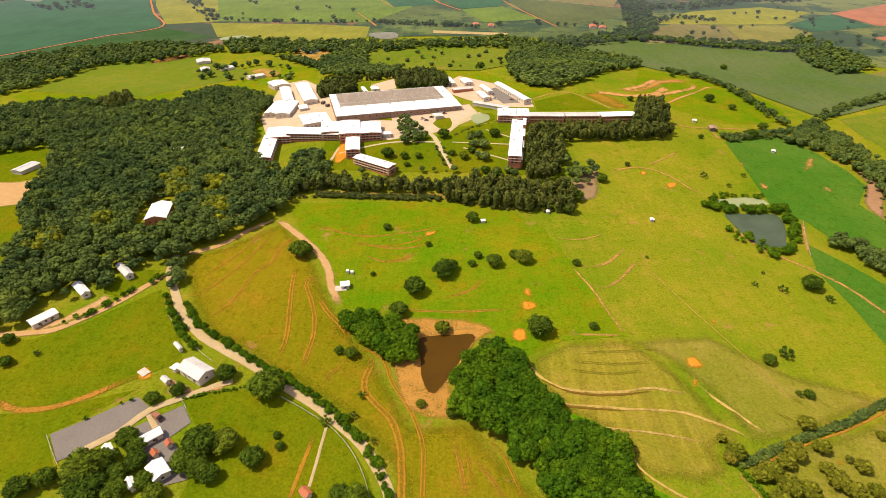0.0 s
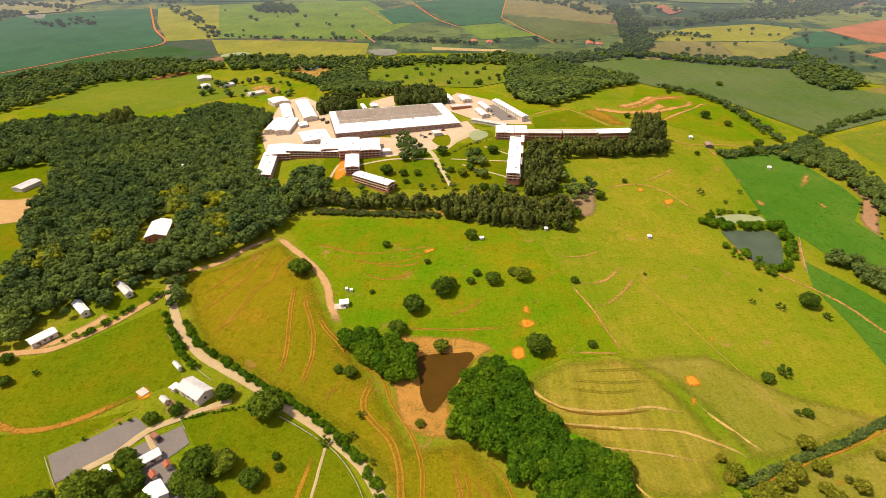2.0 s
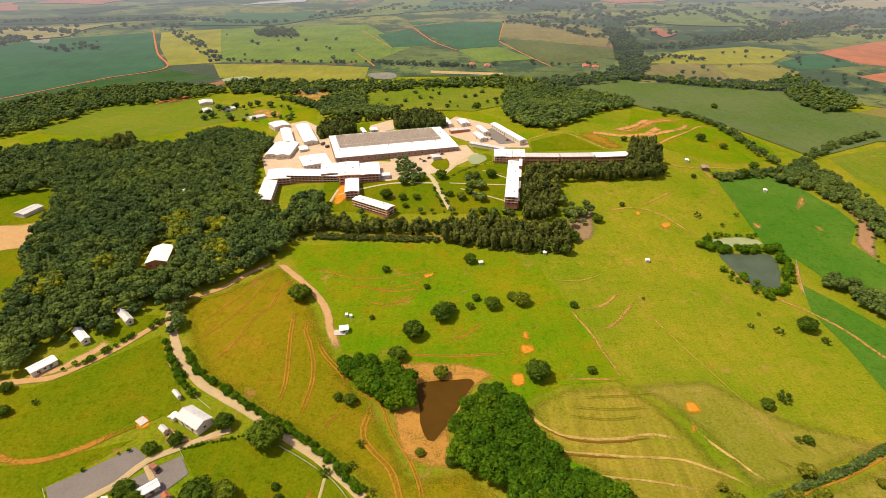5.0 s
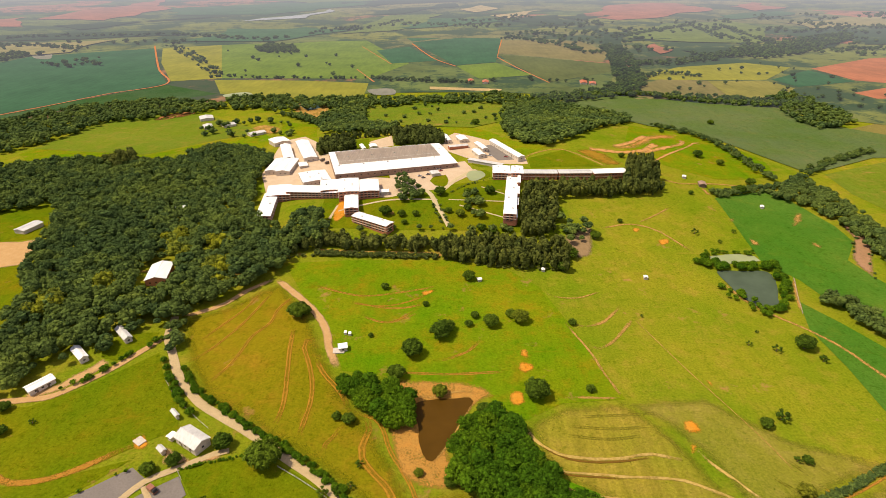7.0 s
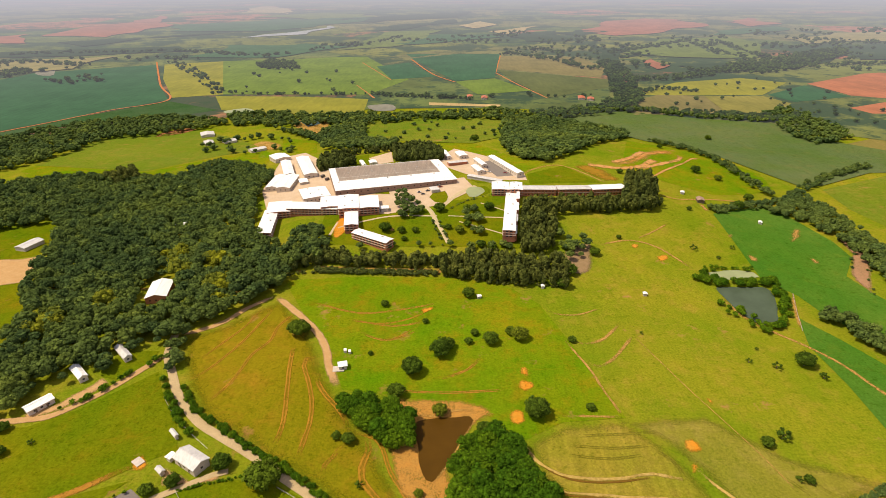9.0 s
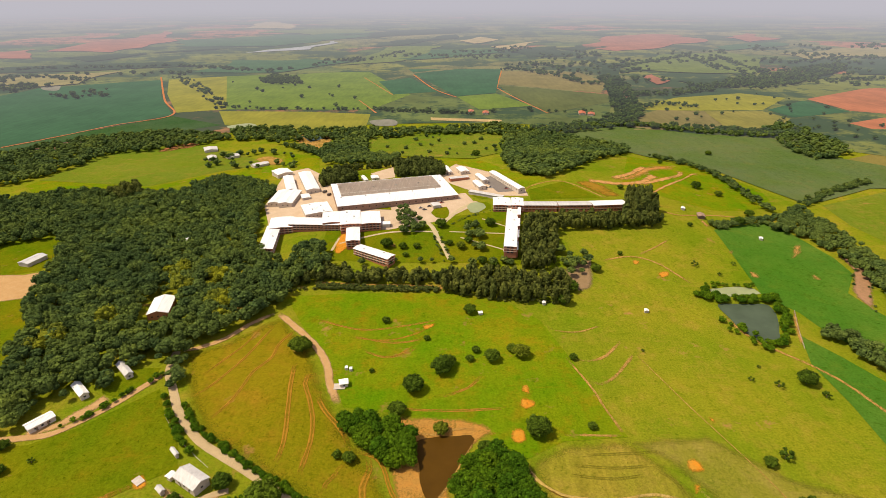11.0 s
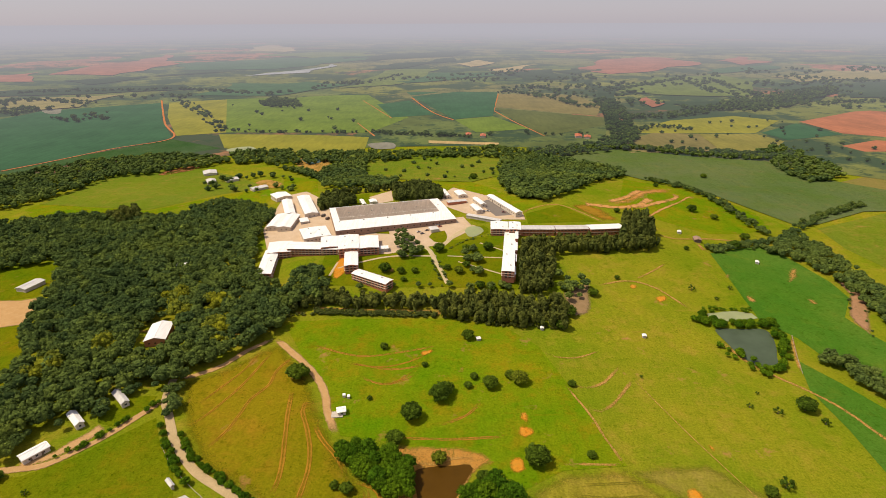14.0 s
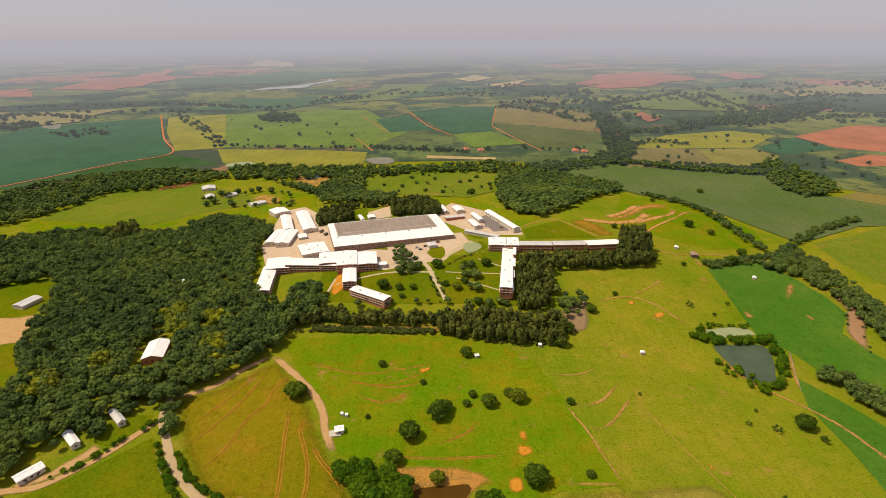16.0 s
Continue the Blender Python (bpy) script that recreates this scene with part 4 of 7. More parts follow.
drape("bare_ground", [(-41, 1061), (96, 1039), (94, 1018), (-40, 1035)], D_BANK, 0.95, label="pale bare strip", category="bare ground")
# far blocks of colour in the distance
for tone, pts in (("red", [(588, 2672), (862, 3327), (1247, 3687), (1447, 3454), (1307, 3002), (988, 2659), (726, 2491)]), ("red", [(-1898, 2215), (-2039, 2512), (-1904, 2653), (-1664, 2210)]), ("red", [(-1749, 2504), (-1982, 3296), (-1997, 4102), (-1555, 3190), (-1481, 2443)]),
                  ("red", [(1532, 3300), (1858, 3658), (1822, 3288), (1529, 2994)]), ("pale", [(-1729, 4745), (-1768, 5647), (-1245, 4912), (-1262, 4288)]), ("pale", [(188, 2749), (314, 2884), (436, 3033), (280, 2560)]),
                  ("dark", [(-1528, 3189), (-1125, 3564), (-733, 3778), (-559, 3896), (-529, 3433), (-912, 2783), (-1370, 2731)]), ("dark", [(-822, 1718), (-834, 2070), (-519, 2184), (-399, 2023), (-570, 1769)]), ("green", [(-379, 1918), (-259, 2763), (-35, 2756), (-212, 2019)]),
                  ("dark", [(-221, 2115), (-231, 2463), (204, 2591), (218, 2450)]), ("pale", [(24, 3132), (197, 3404), (251, 3211), (81, 2892)]), ("wood", [(439, 2584), (616, 2803), (722, 2668), (515, 2442)]),
                  ("water", [(-914, 2402), (-751, 2712), (-615, 3155), (-575, 3029), (-702, 2530)]), ("dry", [(1361, 2368), (2099, 2689), (2287, 2683), (1974, 2303), (1322, 2141)]), ("wood", [(-710, 3658), (-304, 4162), (219, 4629), (29, 3868), (-446, 3331)]),
                  ("dry", [(-1370, 1661), (-1239, 1724), (-1024, 1791), (-1032, 1540), (-1125, 1468), (-1219, 1469)]), ("wood", [(-1555, 2251), (-1226, 2436), (-975, 2719), (-1253, 2490), (-1380, 2121)]), ("dark", [(1200, 2717), (1647, 2990), (1549, 2706), (1173, 2478)]), ("wood", [(920, 1664), (1117, 1827), (1332, 1988), (1293, 1855), (976, 1545), (844, 1504)]), ("wood", [(571, 2315), (569, 2003), (469, 1519), (418, 1449), (459, 1765)]), ("wood", [(-1592, 1845), (-1350, 2006), (-985, 2073), (-911, 1912), (-1222, 1809), (-1484, 1715)]),
                  ("wood", [(653, 1550), (907, 1639), (862, 1525), (649, 1446)]), ("red", [(589, 1620), (640, 1668), (631, 1550), (551, 1487)]), ("green", [(543, 1837), (815, 2309), (1197, 2424), (1141, 2085), (895, 1717), (696, 1747)]), ("wood", [(1262, 1795), (1501, 1899), (1651, 1912), (1526, 1761), (1223, 1685)]), ("wood", [(518, 1750), (791, 1896), (782, 1864), (515, 1709)]),
                  ("wood", [(922, 2283), (865, 1691), (842, 1665), (887, 2238)]), ("wood", [(1036, 2280), (947, 1716), (930, 1703), (1003, 2235)]), ("wood", [(513, 1869), (806, 2153), (796, 2113), (509, 1823)]), ("green", [(-1278, 3930), (-1018, 4355), (-555, 4329), (-520, 3894), (-934, 3668)]), ("wood", [(-428, 2768), (-236, 3230), (27, 3625), (12, 3361), (-265, 2832)]), ("wood", [(268, 2449), (465, 2740), (430, 2249), (310, 2207)])):
    drape("backdrop", pts, FAR_TONES[tone], 1.0, 40.0, far=True, label="distant field painted with haze", category="backdrop")

for line in ([(118, 1453), (163, 1844), (189, 2106)], [(6, 1847), (38, 1604)], [(-259, 1645), (-142, 1330)], [(-214, 1260), (-154, 1107)], [(115, 1453), (152, 1279), (197, 1104)]):
    ribbon("road", line, 3.8, M_RED, 0.75, "thin red earth farm track between fields")


# ---- trees ----
def ico(level):
    bm = bmesh.new()
    bmesh.ops.create_icosphere(bm, subdivisions=level, radius=1.0)
    v = np.array([q.co[:] for q in bm.verts])
    f = np.array([[q.index for q in g.verts] for g in bm.faces])
    bm.free()
    return v, f


ICO = {k: ico(k) for k in (1, 2, 3)}


def lumpy(level, seed, amount):
    v, f = ICO[level]
    r = np.array([1 + amount * noise.noise(Vector(q) * 1.9 + Vector((seed * 7.3, seed, 0))) + amount * 0.7 * noise.noise(Vector(q) * 4.3 + Vector((0, seed * 3.1, 5))) for q in v])
    return v * r[:, None], f


def leaf_cards(rng, centres, outward, size):
    """Small bent leaf sprays: two triangles each, facing outwards and upwards."""
    n = len(centres)
    nrm = outward + rng.normal(0, 0.55, (n, 3)) + (0, 0, 0.3)
    nrm /= np.linalg.norm(nrm, axis=1)[:, None]
    a = np.cross(nrm, rng.normal(0, 1, (n, 3)))
    a /= np.linalg.norm(a, axis=1)[:, None]
    b = np.cross(nrm, a)
    s = size * rng.uniform(0.6, 1.4, (n, 1))
    q = np.stack([centres - a * s, centres + b * s * 0.6 - nrm * s * 0.25, centres + a * s, centres - b * s * 0.6 + nrm * s * 0.15], 1)
    i = np.arange(n)[:, None] * 4
    return q.reshape(-1, 3), np.concatenate([i + [0, 1, 2], i + [0, 2, 3]], 0)


def join(*parts):
    vs, fs, k = [], [], 0
    for v, f in parts:
        vs.append(v)
        fs.append(f + k)
        k += len(v)
    return np.concatenate(vs), np.concatenate(fs)


def pole(r0, r1, z0, z1, lean=(0, 0), sides=6):
    a = np.arange(sides) * 2 * math.pi / sides
    lo = np.stack([r0 * np.cos(a), r0 * np.sin(a), a * 0 + z0], 1)
    hi = np.stack([r1 * np.cos(a) + lean[0], r1 * np.sin(a) + lean[1], a * 0 + z1], 1)
    i = np.arange(sides)
    j = (i + 1) % sides
    return np.concatenate([lo, hi]), np.concatenate([np.stack([i, j, j + sides], 1), np.stack([i, j + sides, i + sides], 1)])


def wood_crown(seed, lumps=9, cards=90, small=0.34, big=0.48, leaf=0.10):
    """One canopy crown of unit radius: a dome of leaf masses, open below."""
    rng = np.random.default_rng(seed)
    out = []
    for k in range(lumps):
        a = k * 2.4 + rng.uniform(-0.5, 0.5)
        e = math.asin(0.02 + 0.96 * (k + 0.5) / lumps)
        size = rng.uniform(small, big)
        c = np.array((math.cos(a) * math.cos(e), math.sin(a) * math.cos(e), math.sin(e))) * (rng.uniform(0.92, 1.16) - size)
        v, f = lumpy(1, seed * 13 + k, 0.6)
        f = f[v[f].mean(1)[:, 2] > -0.35]
        out.append((v * size + c, f))
    v, f = lumpy(1, seed, 0.3)
    f = f[v[f].mean(1)[:, 2] < 0.4]
    out.append((v * (0.72, 0.72, 0.62) + (0, 0, 0.02), f))
    if cards:
        d = rng.normal(0, 1, (cards, 3))
        d[:, 2] = np.abs(d[:, 2])
        d /= np.linalg.norm(d, axis=1)[:, None]
        out.append(leaf_cards(rng, d * rng.uniform(0.84, 1.12, (cards, 1)), d, leaf))
    return join(*out)


def gum_crown(seed):
    """A slim eucalyptus: bare stem below and a ragged column of foliage."""
    rng = np.random.default_rng(seed)
    out = [pole(0.10, 0.04, -2.0, 1.0, (0, 0), 4)]
    for k in range(4):
        v, f = lumpy(1, seed * 5 + k, 0.75)
        s = (0.6, 0.85, 0.85, 0.6)[k]
        out.append((v * (s, s, s * 1.1) + (rng.normal(0, 0.2), rng.normal(0, 0.2), -0.5 + k * 0.6), f))
    a = rng.normal(0, 1, (80, 3))
    a /= np.linalg.norm(a, axis=1)[:, None]
    out.append(leaf_cards(rng, a * rng.uniform(0.75, 1.1, (80, 1)) * (1.0, 1.0, 1.5) + (0, 0, 0.4), a, 0.3))
    return join(*out)


WOOD = [wood_crown(s, 11, 90, 0.26, 0.46, 0.12) for s in range(8)]
LUSH = [wood_crown(s + 40, 34, 420, 0.17, 0.33, 0.075) for s in range(8)]
WOOD_FAR = [wood_crown(s + 20, 5, 20, 0.34, 0.52, 0.16) for s in range(5)]
GUM = [gum_crown(s) for s in range(6)]


def scatter(rng, pts, spacing, keep=1.0):
    p = np.array([q[:2] for q in pts])
    lo, hi = p.min(0), p.max(0)
    gx, gy = np.meshgrid(np.arange(lo[0], hi[0], spacing), np.arange(lo[1], hi[1], spacing))
    gx = gx + rng.uniform(-0.45, 0.45, gx.shape) * spacing + (np.arange(gx.shape[0]) % 2)[:, None] * spacing * 0.5
    gy = gy + rng.uniform(-0.45, 0.45, gy.shape) * spacing
    gx, gy = gx.ravel(), gy.ravel()
    ok = inside(gx, gy, pts) & (rng.random(gx.shape) < keep)
    return gx[ok], gy[ok]


def woods(name, pts, spacing, radius, height, protos, mat, label, tall=0.8, keep=1.0, seed=1, tint=(0, 1), category="forest", clearings=(), cluster=False):
    """Many trees as one stand: crowns of differing size, lean and tone."""
    rng = np.random.default_rng(seed)
    x, y = scatter(rng, pts, spacing, keep)
    for cx, cy, cr in clearings:
        ok = np.hypot(x - cx, y - cy) > cr
        x, y = x[ok], y[ok]
    if cluster:
        ok = np.array([noise.noise((p * 0.006, q * 0.006, seed)) > 0.05 for p, q in zip(x, y)], bool)
        x, y = x[ok], y[ok]
    golden = [(-236, 312, 9), (-190, 378, 13), (-172, 345, 9), (-222, 388, 12), (-155, 326, 7), (-205, 362, 8), (-262, 286, 10)] if name == "forest" else []
    V, F, T, k = [], [], [], 0
    for i in range(len(x)):
        v, f = protos[rng.integers(len(protos))]
        r = radius * rng.uniform(0.6, 1.35)
        a = rng.uniform(0, 2 * math.pi)
        c, s = math.cos(a), math.sin(a)
        up = height * rng.uniform(0.65, 1.25)
        w = np.empty_like(v)
        w[:, 0] = (v[:, 0] * c - v[:, 1] * s) * r + x[i]
        w[:, 1] = (v[:, 0] * s + v[:, 1] * c) * r + y[i]
        w[:, 2] = v[:, 2] * r * tall + up + terrain(x[i], y[i])
        if mat == M_WOODS_FAR:
            mx, my, mz = far_place(x[i], y[i])
            k2 = mx / x[i] if abs(x[i]) > 1 else my / y[i]
            w[:, 0], w[:, 1] = mx + (w[:, 0] - x[i]) * k2, my + (w[:, 1] - y[i]) * k2
            w[:, 2] = w[:, 2] * k2 + mz
        V.append(w)
        F.append(f + k)
        tone = tint[0] + (tint[1] - tint[0]) * min(1, max(0, 0.45 + 0.55 * noise.noise((x[i] * 0.012, y[i] * 0.012, seed)) + rng.normal(0, 0.22)))
        gold = any(math.hypot(x[i] - gx, y[i] - gy) < gr * rng.uniform(0.5, 1.3) for gx, gy, gr in golden)
        T.append(np.full(len(v), 0.9 + 0.1 * rng.random() if gold else min(tone, 0.87)))
        k += len(v)
    if not V:
        return None
    me = mesh_arrays(name, np.concatenate(V), np.concatenate(F), mat)
    point_value(me, "tint", np.concatenate(T))
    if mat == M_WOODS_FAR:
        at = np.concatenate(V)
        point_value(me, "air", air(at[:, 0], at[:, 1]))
    return tagged(new(name, me), label, category, kind="stuff")


def along(pts, width):
    """A strip of land of a given width along a line, as an outline."""
    line = smooth_line(pts, False, 25.0)
    left, right = [], []
    for i, q in enumerate(line):
        d = line[min(i + 1, len(line) - 1)] - line[max(i - 1, 0)]
        d = d / max(np.linalg.norm(d), 1e-6)
        s = np.array((-d[1], d[0])) * width / 2
        left.append(q + s)
        right.append(q - s)
    return left + right[::-1]


FOREST = [(-604.9, 574.9), (-502.9, 575.2), (-454.7, 599.1), (-409.8, 602.1), (-367.7, 603.1), (-323.3, 597.6), (-296.3, 662.1), (-238.1, 635.3), (-205.9, 606.8), (-205.1, 568.7), (-199.6, 522.6), (-181.2, 447.7), (-147.8, 412.9), (-126.9, 376.0), (-122.6, 356.0), (-132.6, 336.7), (-146.7, 317.9), (-168.0, 287.3), (-174.6, 277.7), (-195.8, 278.6), (-210.9, 260.7), (-227.0, 237.4), (-234.0, 223.8), (-258.0, 214.0), (-279.3, 241.8), (-265.1, 255.4), (-283.5, 295.8), (-315.2, 345.2), (-340.2, 410.8), (-381.2, 481.1), (-476.3, 423.7)]
OPEN = [(*q[:2], 11) for q in [(-215.0, 346.0), (-218.8, 334.1), (-205.4, 325.7), (-208.1, 317.4), (-203.8, 330.9)]] + [(*q, 6.4) for q in [(-225.5, 223.2), (-221.7, 228.0), (-216.0, 246.2), (-210.5, 242.3), (-201.9, 267.1), (-194.9, 262.9), (-224.5, 218.7), (-216.8, 223.6), (-206.7, 238.5), (-190.7, 258.6)]]
woods("forest", FOREST, 6.2, 4.6, 6.8, WOOD, M_WOODS, "dense dark green broadleaf forest with a closed canopy", 1.0, 0.97, 3, clearings=OPEN)
woods("forest", [(-254.1, 209.0), (-229.6, 215.0), (-217.0, 231.6), (-206.9, 244.6), (-200.3, 247.6), (-192.7, 269.0), (-176.3, 275.1), (-180.5, 284.3), (-214.0, 266.3), (-235.5, 235.6), (-259.6, 216.2)], 6.0, 3.6, 4.6, WOOD, M_WOODS, "dark trees between the forest houses", 1.0, 0.9, 66, clearings=OPEN)
woods("forest", [(-141.9, 417.7), (-120.5, 442.5), (-103.1, 417.3), (-103.9, 385.7), (-126.4, 376.0)], 6.5, 4.8, 8.0, WOOD, M_WOODS, "dark broadleaf trees beside the brick wing", 0.95, 1, 4)
woods("eucalyptus_row", [(-130.9, 367.8), (-107.0, 382.2), (-52.5, 381.5), (-8.2, 381.2), (-4.6, 392.8), (-27.1, 392.2), (-54.4, 393.2), (-82.0, 396.0), (-110.9, 402.6), (-138.2, 400.5)], 4.6, 2.6, 4.6, GUM, M_GUM, "belt of ragged eucalyptus trees along the field edge", 1.0, 1, 5, (0.1, 1.0), "trees")
woods("eucalyptus_row", [(-6.3, 367.8), (26.0, 360.5), (89.8, 353.9), (96.6, 368.6), (89.3, 391.2), (58.1, 390.6), (26.9, 393.4), (-6.9, 394.4)], 4.6, 2.7, 5.8, GUM, M_GUM, "belt of tall dark eucalyptus trees", 1.25, 1, 6, (0.0, 0.9), "trees")
woods("hedge", [(-105.6, 372.5), (-61.2, 371.0), (-8.5, 370.2), (-8.7, 376.7), (-62.2, 377.5), (-107.3, 379.3)], 2.0, 1.6, 1.7, WOOD_FAR, M_GUM, "dense dark hedge in front of the eucalyptus belt", 0.9, 1, 79, (0.0, 0.2), "hedge")
woods("undergrowth", [(-128.3, 366.1), (-105.6, 372.5), (-52.4, 370.5), (-4.1, 370.4), (26.0, 360.5), (89.8, 353.9), (90.6, 358.7), (26.3, 367.0), (-52.9, 375.5), (-129.7, 371.4)], 3.2, 1.7, 1.2, WOOD_FAR, M_GUM, "dark undergrowth below the eucalyptus belt", 0.9, 0.9, 48, (0.2, 0.9), "shrubs")
woods("eucalyptus_row", [(62.3, 401.0), (85.3, 401.4), (96.2, 434.2), (102.5, 484.4), (72.3, 484.1), (66.5, 458.6)], 4.4, 2.7, 6.6, GUM, M_GUM, "block of tall dark eucalyptus beside the white wing", 1.35, 1, 7, (0.0, 0.8), "trees")
woods("eucalyptus_row", [(99.9, 467.9), (160.3, 473.1), (199.5, 481.9), (205.9, 491.7), (204.2, 496.5), (170.2, 491.0), (168.6, 493.7), (104.6, 490.9)], 4.4, 2.7, 6.6, GUM, M_GUM, "dense eucalyptus plantation below the long wing", 1.3, 1, 8, (0.0, 0.7), "trees")
woods("eucalyptus_row", [(170.2, 491.0), (204.2, 496.5), (208.0, 511.9), (209.6, 540.8), (184.8, 535.5)], 4.8, 3.2, 9.5, GUM, M_GUM, "tall eucalyptus clump at the long wing's end", 1.7, 1, 47, (0.0, 0.7), "trees")
woods("thicket", [(86.7, 394.7), (110.1, 386.9), (123.8, 421.2), (116.8, 434.7), (96.5, 429.6)], 7.0, 3.6, 5.0, WOOD, M_WOODS, "open scrubby trees with bare ground between", 0.9, 0.6, 9, category="trees")
woods("eucalyptus_row", [(-155.4, 607.1), (-114.6, 606.1), (-114.5, 621.6), (-133.8, 658.0), (-140.4, 660.7), (-162.9, 654.4)], 5.0, 3.2, 4.6, GUM, M_GUM, "dark windbreak of trees behind the hall", 1.1, 1, 10, (0.0, 0.3), "trees")
woods("eucalyptus_row", [(-66.8, 626.2), (-7.4, 621.0), (-11.9, 650.3), (-25.3, 683.9), (-74.2, 691.0)], 5.0, 3.2, 4.6, GUM, M_GUM, "dark dense windbreak behind the hall", 1.1, 1, 11, (0.0, 0.3), "trees")
woods("eucalyptus_row", [(-142.3, 666.0), (-71.5, 674.7), (-73.3, 681.3), (-142.6, 671.5)], 5.2, 2.9, 3.6, GUM, M_GUM, "line of dark trees behind the hall", 1.0, 1, 12, (0.0, 0.3), "trees")
woods("campus_trees", along([(-99.8, 534.3), (-65.9, 543.8), (-34.2, 553.2)], 3), 4.0, 1.5, 1.4, WOOD_FAR, M_WOODS, "row of clipped trees in front of the hall", 0.95, 1, 49, (0.3, 0.8), "trees")
woods("campus_trees", [(-76.7, 417.4), (-47.9, 416.1), (-5.0, 418.7), (47.4, 417.9), (61.8, 419.9), (60.8, 409.4), (-4.8, 408.2), (-75.2, 406.6)], 7.0, 3.2, 3.6, WOOD, M_WOODS, "loose trees between lawn and eucalyptus belt", 0.95, 0.5, 50, (0.2, 0.9), "trees")
woods("campus_hedge", along([(-8.2, 455.6), (-2.3, 432.6), (2.6, 417.1)], 3), 3.0, 1.5, 1.2, WOOD_FAR, M_WOODS, "shrubs lining the campus drive", 0.9, 0.8, 51, (0.3, 0.9), "shrubs")
woods("campus_hedge", along([(-15.9, 455.5), (-9.2, 432.4), (-5.0, 415.2)], 3), 3.0, 1.5, 1.2, WOOD_FAR, M_WOODS, "shrubs lining the campus drive", 0.9, 0.8, 52, (0.3, 0.9), "shrubs")
woods("campus_hedge", along([(-3.4, 476.2), (15.3, 497.0), (37.7, 511.1), (57.5, 516.7)], 2.5), 2.6, 1.1, 0.9, WOOD_FAR, M_WOODS, "low hedge along a curved campus path", 0.9, 0.8, 53, (0.3, 0.9), "shrubs")
woods("campus_hedge", along([(-142.7, 171.1), (-152.7, 165.1), (-166.5, 153.6)], 2.2), 3.4, 1.3, 1.0, WOOD_FAR, M_POND_WOODS, "loose shrubs behind the tarmac yard", 0.9, 0.5, 54, (0.3, 0.9), "shrubs")
woods("campus_hedge", along([(-122.8, 170.8), (-112.6, 175.3), (-95.3, 179.5)], 1.4), 1.3, 0.8, 0.5, WOOD_FAR, M_POND_WOODS, "clipped hedge beside the farm lane", 0.9, 1, 55, (0.2, 0.7), "hedge")
woods("wood_belt", [(-289, 857), (-202.8, 806.9), (-179.9, 871.5), (-143, 911), (-122.0, 766.6), (-73.3, 740.1), (-75.7, 685.7), (-172.0, 709.4), (-192.7, 763.7)], 8.6, 5.0, 4.6, WOOD_FAR, M_WOODS, "dark wood between meadow and factory", 0.9, 0.97, 56)
woods("scattered_trees", [(-146, 895), (69, 935), (111, 909), (96.7, 819.6), (31.1, 727.0), (-75.9, 766.8)], 20.0, 3.4, 2.8, WOOD_FAR, M_WOODS, "trees dotted over the back meadow", 0.9, 0.3, 57, category="trees")
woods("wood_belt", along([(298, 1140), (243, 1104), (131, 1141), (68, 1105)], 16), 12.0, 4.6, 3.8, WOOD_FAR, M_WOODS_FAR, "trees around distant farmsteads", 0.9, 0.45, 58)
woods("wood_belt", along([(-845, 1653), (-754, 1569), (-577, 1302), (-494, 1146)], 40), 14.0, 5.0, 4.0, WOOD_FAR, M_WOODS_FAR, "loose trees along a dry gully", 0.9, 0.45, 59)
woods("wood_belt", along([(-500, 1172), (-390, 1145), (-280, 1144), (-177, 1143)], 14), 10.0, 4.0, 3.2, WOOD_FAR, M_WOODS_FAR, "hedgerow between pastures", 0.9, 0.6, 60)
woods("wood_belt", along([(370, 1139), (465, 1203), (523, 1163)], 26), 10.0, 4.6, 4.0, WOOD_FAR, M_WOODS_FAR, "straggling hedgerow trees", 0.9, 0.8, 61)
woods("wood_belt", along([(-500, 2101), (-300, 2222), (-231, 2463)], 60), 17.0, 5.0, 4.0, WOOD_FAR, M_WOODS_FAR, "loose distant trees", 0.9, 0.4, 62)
woods("scattered_trees", [(169.9, 858.4), (209, 880), (212.2, 816.5), (168.1, 662.1), (138.1, 646.5)], 12.0, 4.2, 3.6, WOOD_FAR, M_WOODS, "trees on the far slope", 0.9, 0.25, 63, category="trees")
woods("riverside_wood", along([(259.8, 491.6), (292.3, 508.7), (324.6, 511.7)], 9), 4.6, 2.6, 2.4, WOOD, M_WOODS, "shrubby field boundary", 0.9, 0.8, 64, (0.2, 0.9))
woods("thicket", [(-58.7, 228.5), (-49.6, 234.9), (-32.8, 226.8), (-18.3, 219.7), (-14.7, 206.2), (-16.7, 195.8), (-26.8, 197.3), (-41.7, 212.1), (-56.1, 220.6)], 4.6, 4.2, 4.6, LUSH, M_POND_WOODS, "dense green thicket on the pond's shore", 0.95, 1, 13, category="trees")
woods("thicket", [(1.9, 182.7), (6.1, 196.5), (13.5, 206.8), (23.9, 210.1), (37.3, 196.3), (41.3, 182.9), (45.4, 174.0), (54.3, 158.0), (71.4, 152.3), (74.1, 144.0), (69.4, 134.8), (78.3, 116.3), (54.5, 103.5), (42.1, 126.8), (27.1, 143.9), (14.7, 160.4), (4.6, 168.5)], 4.7, 4.4, 5.2, LUSH, M_POND_WOODS, "dense lush green gallery wood below the pond", 0.95, 1, 14, category="trees")
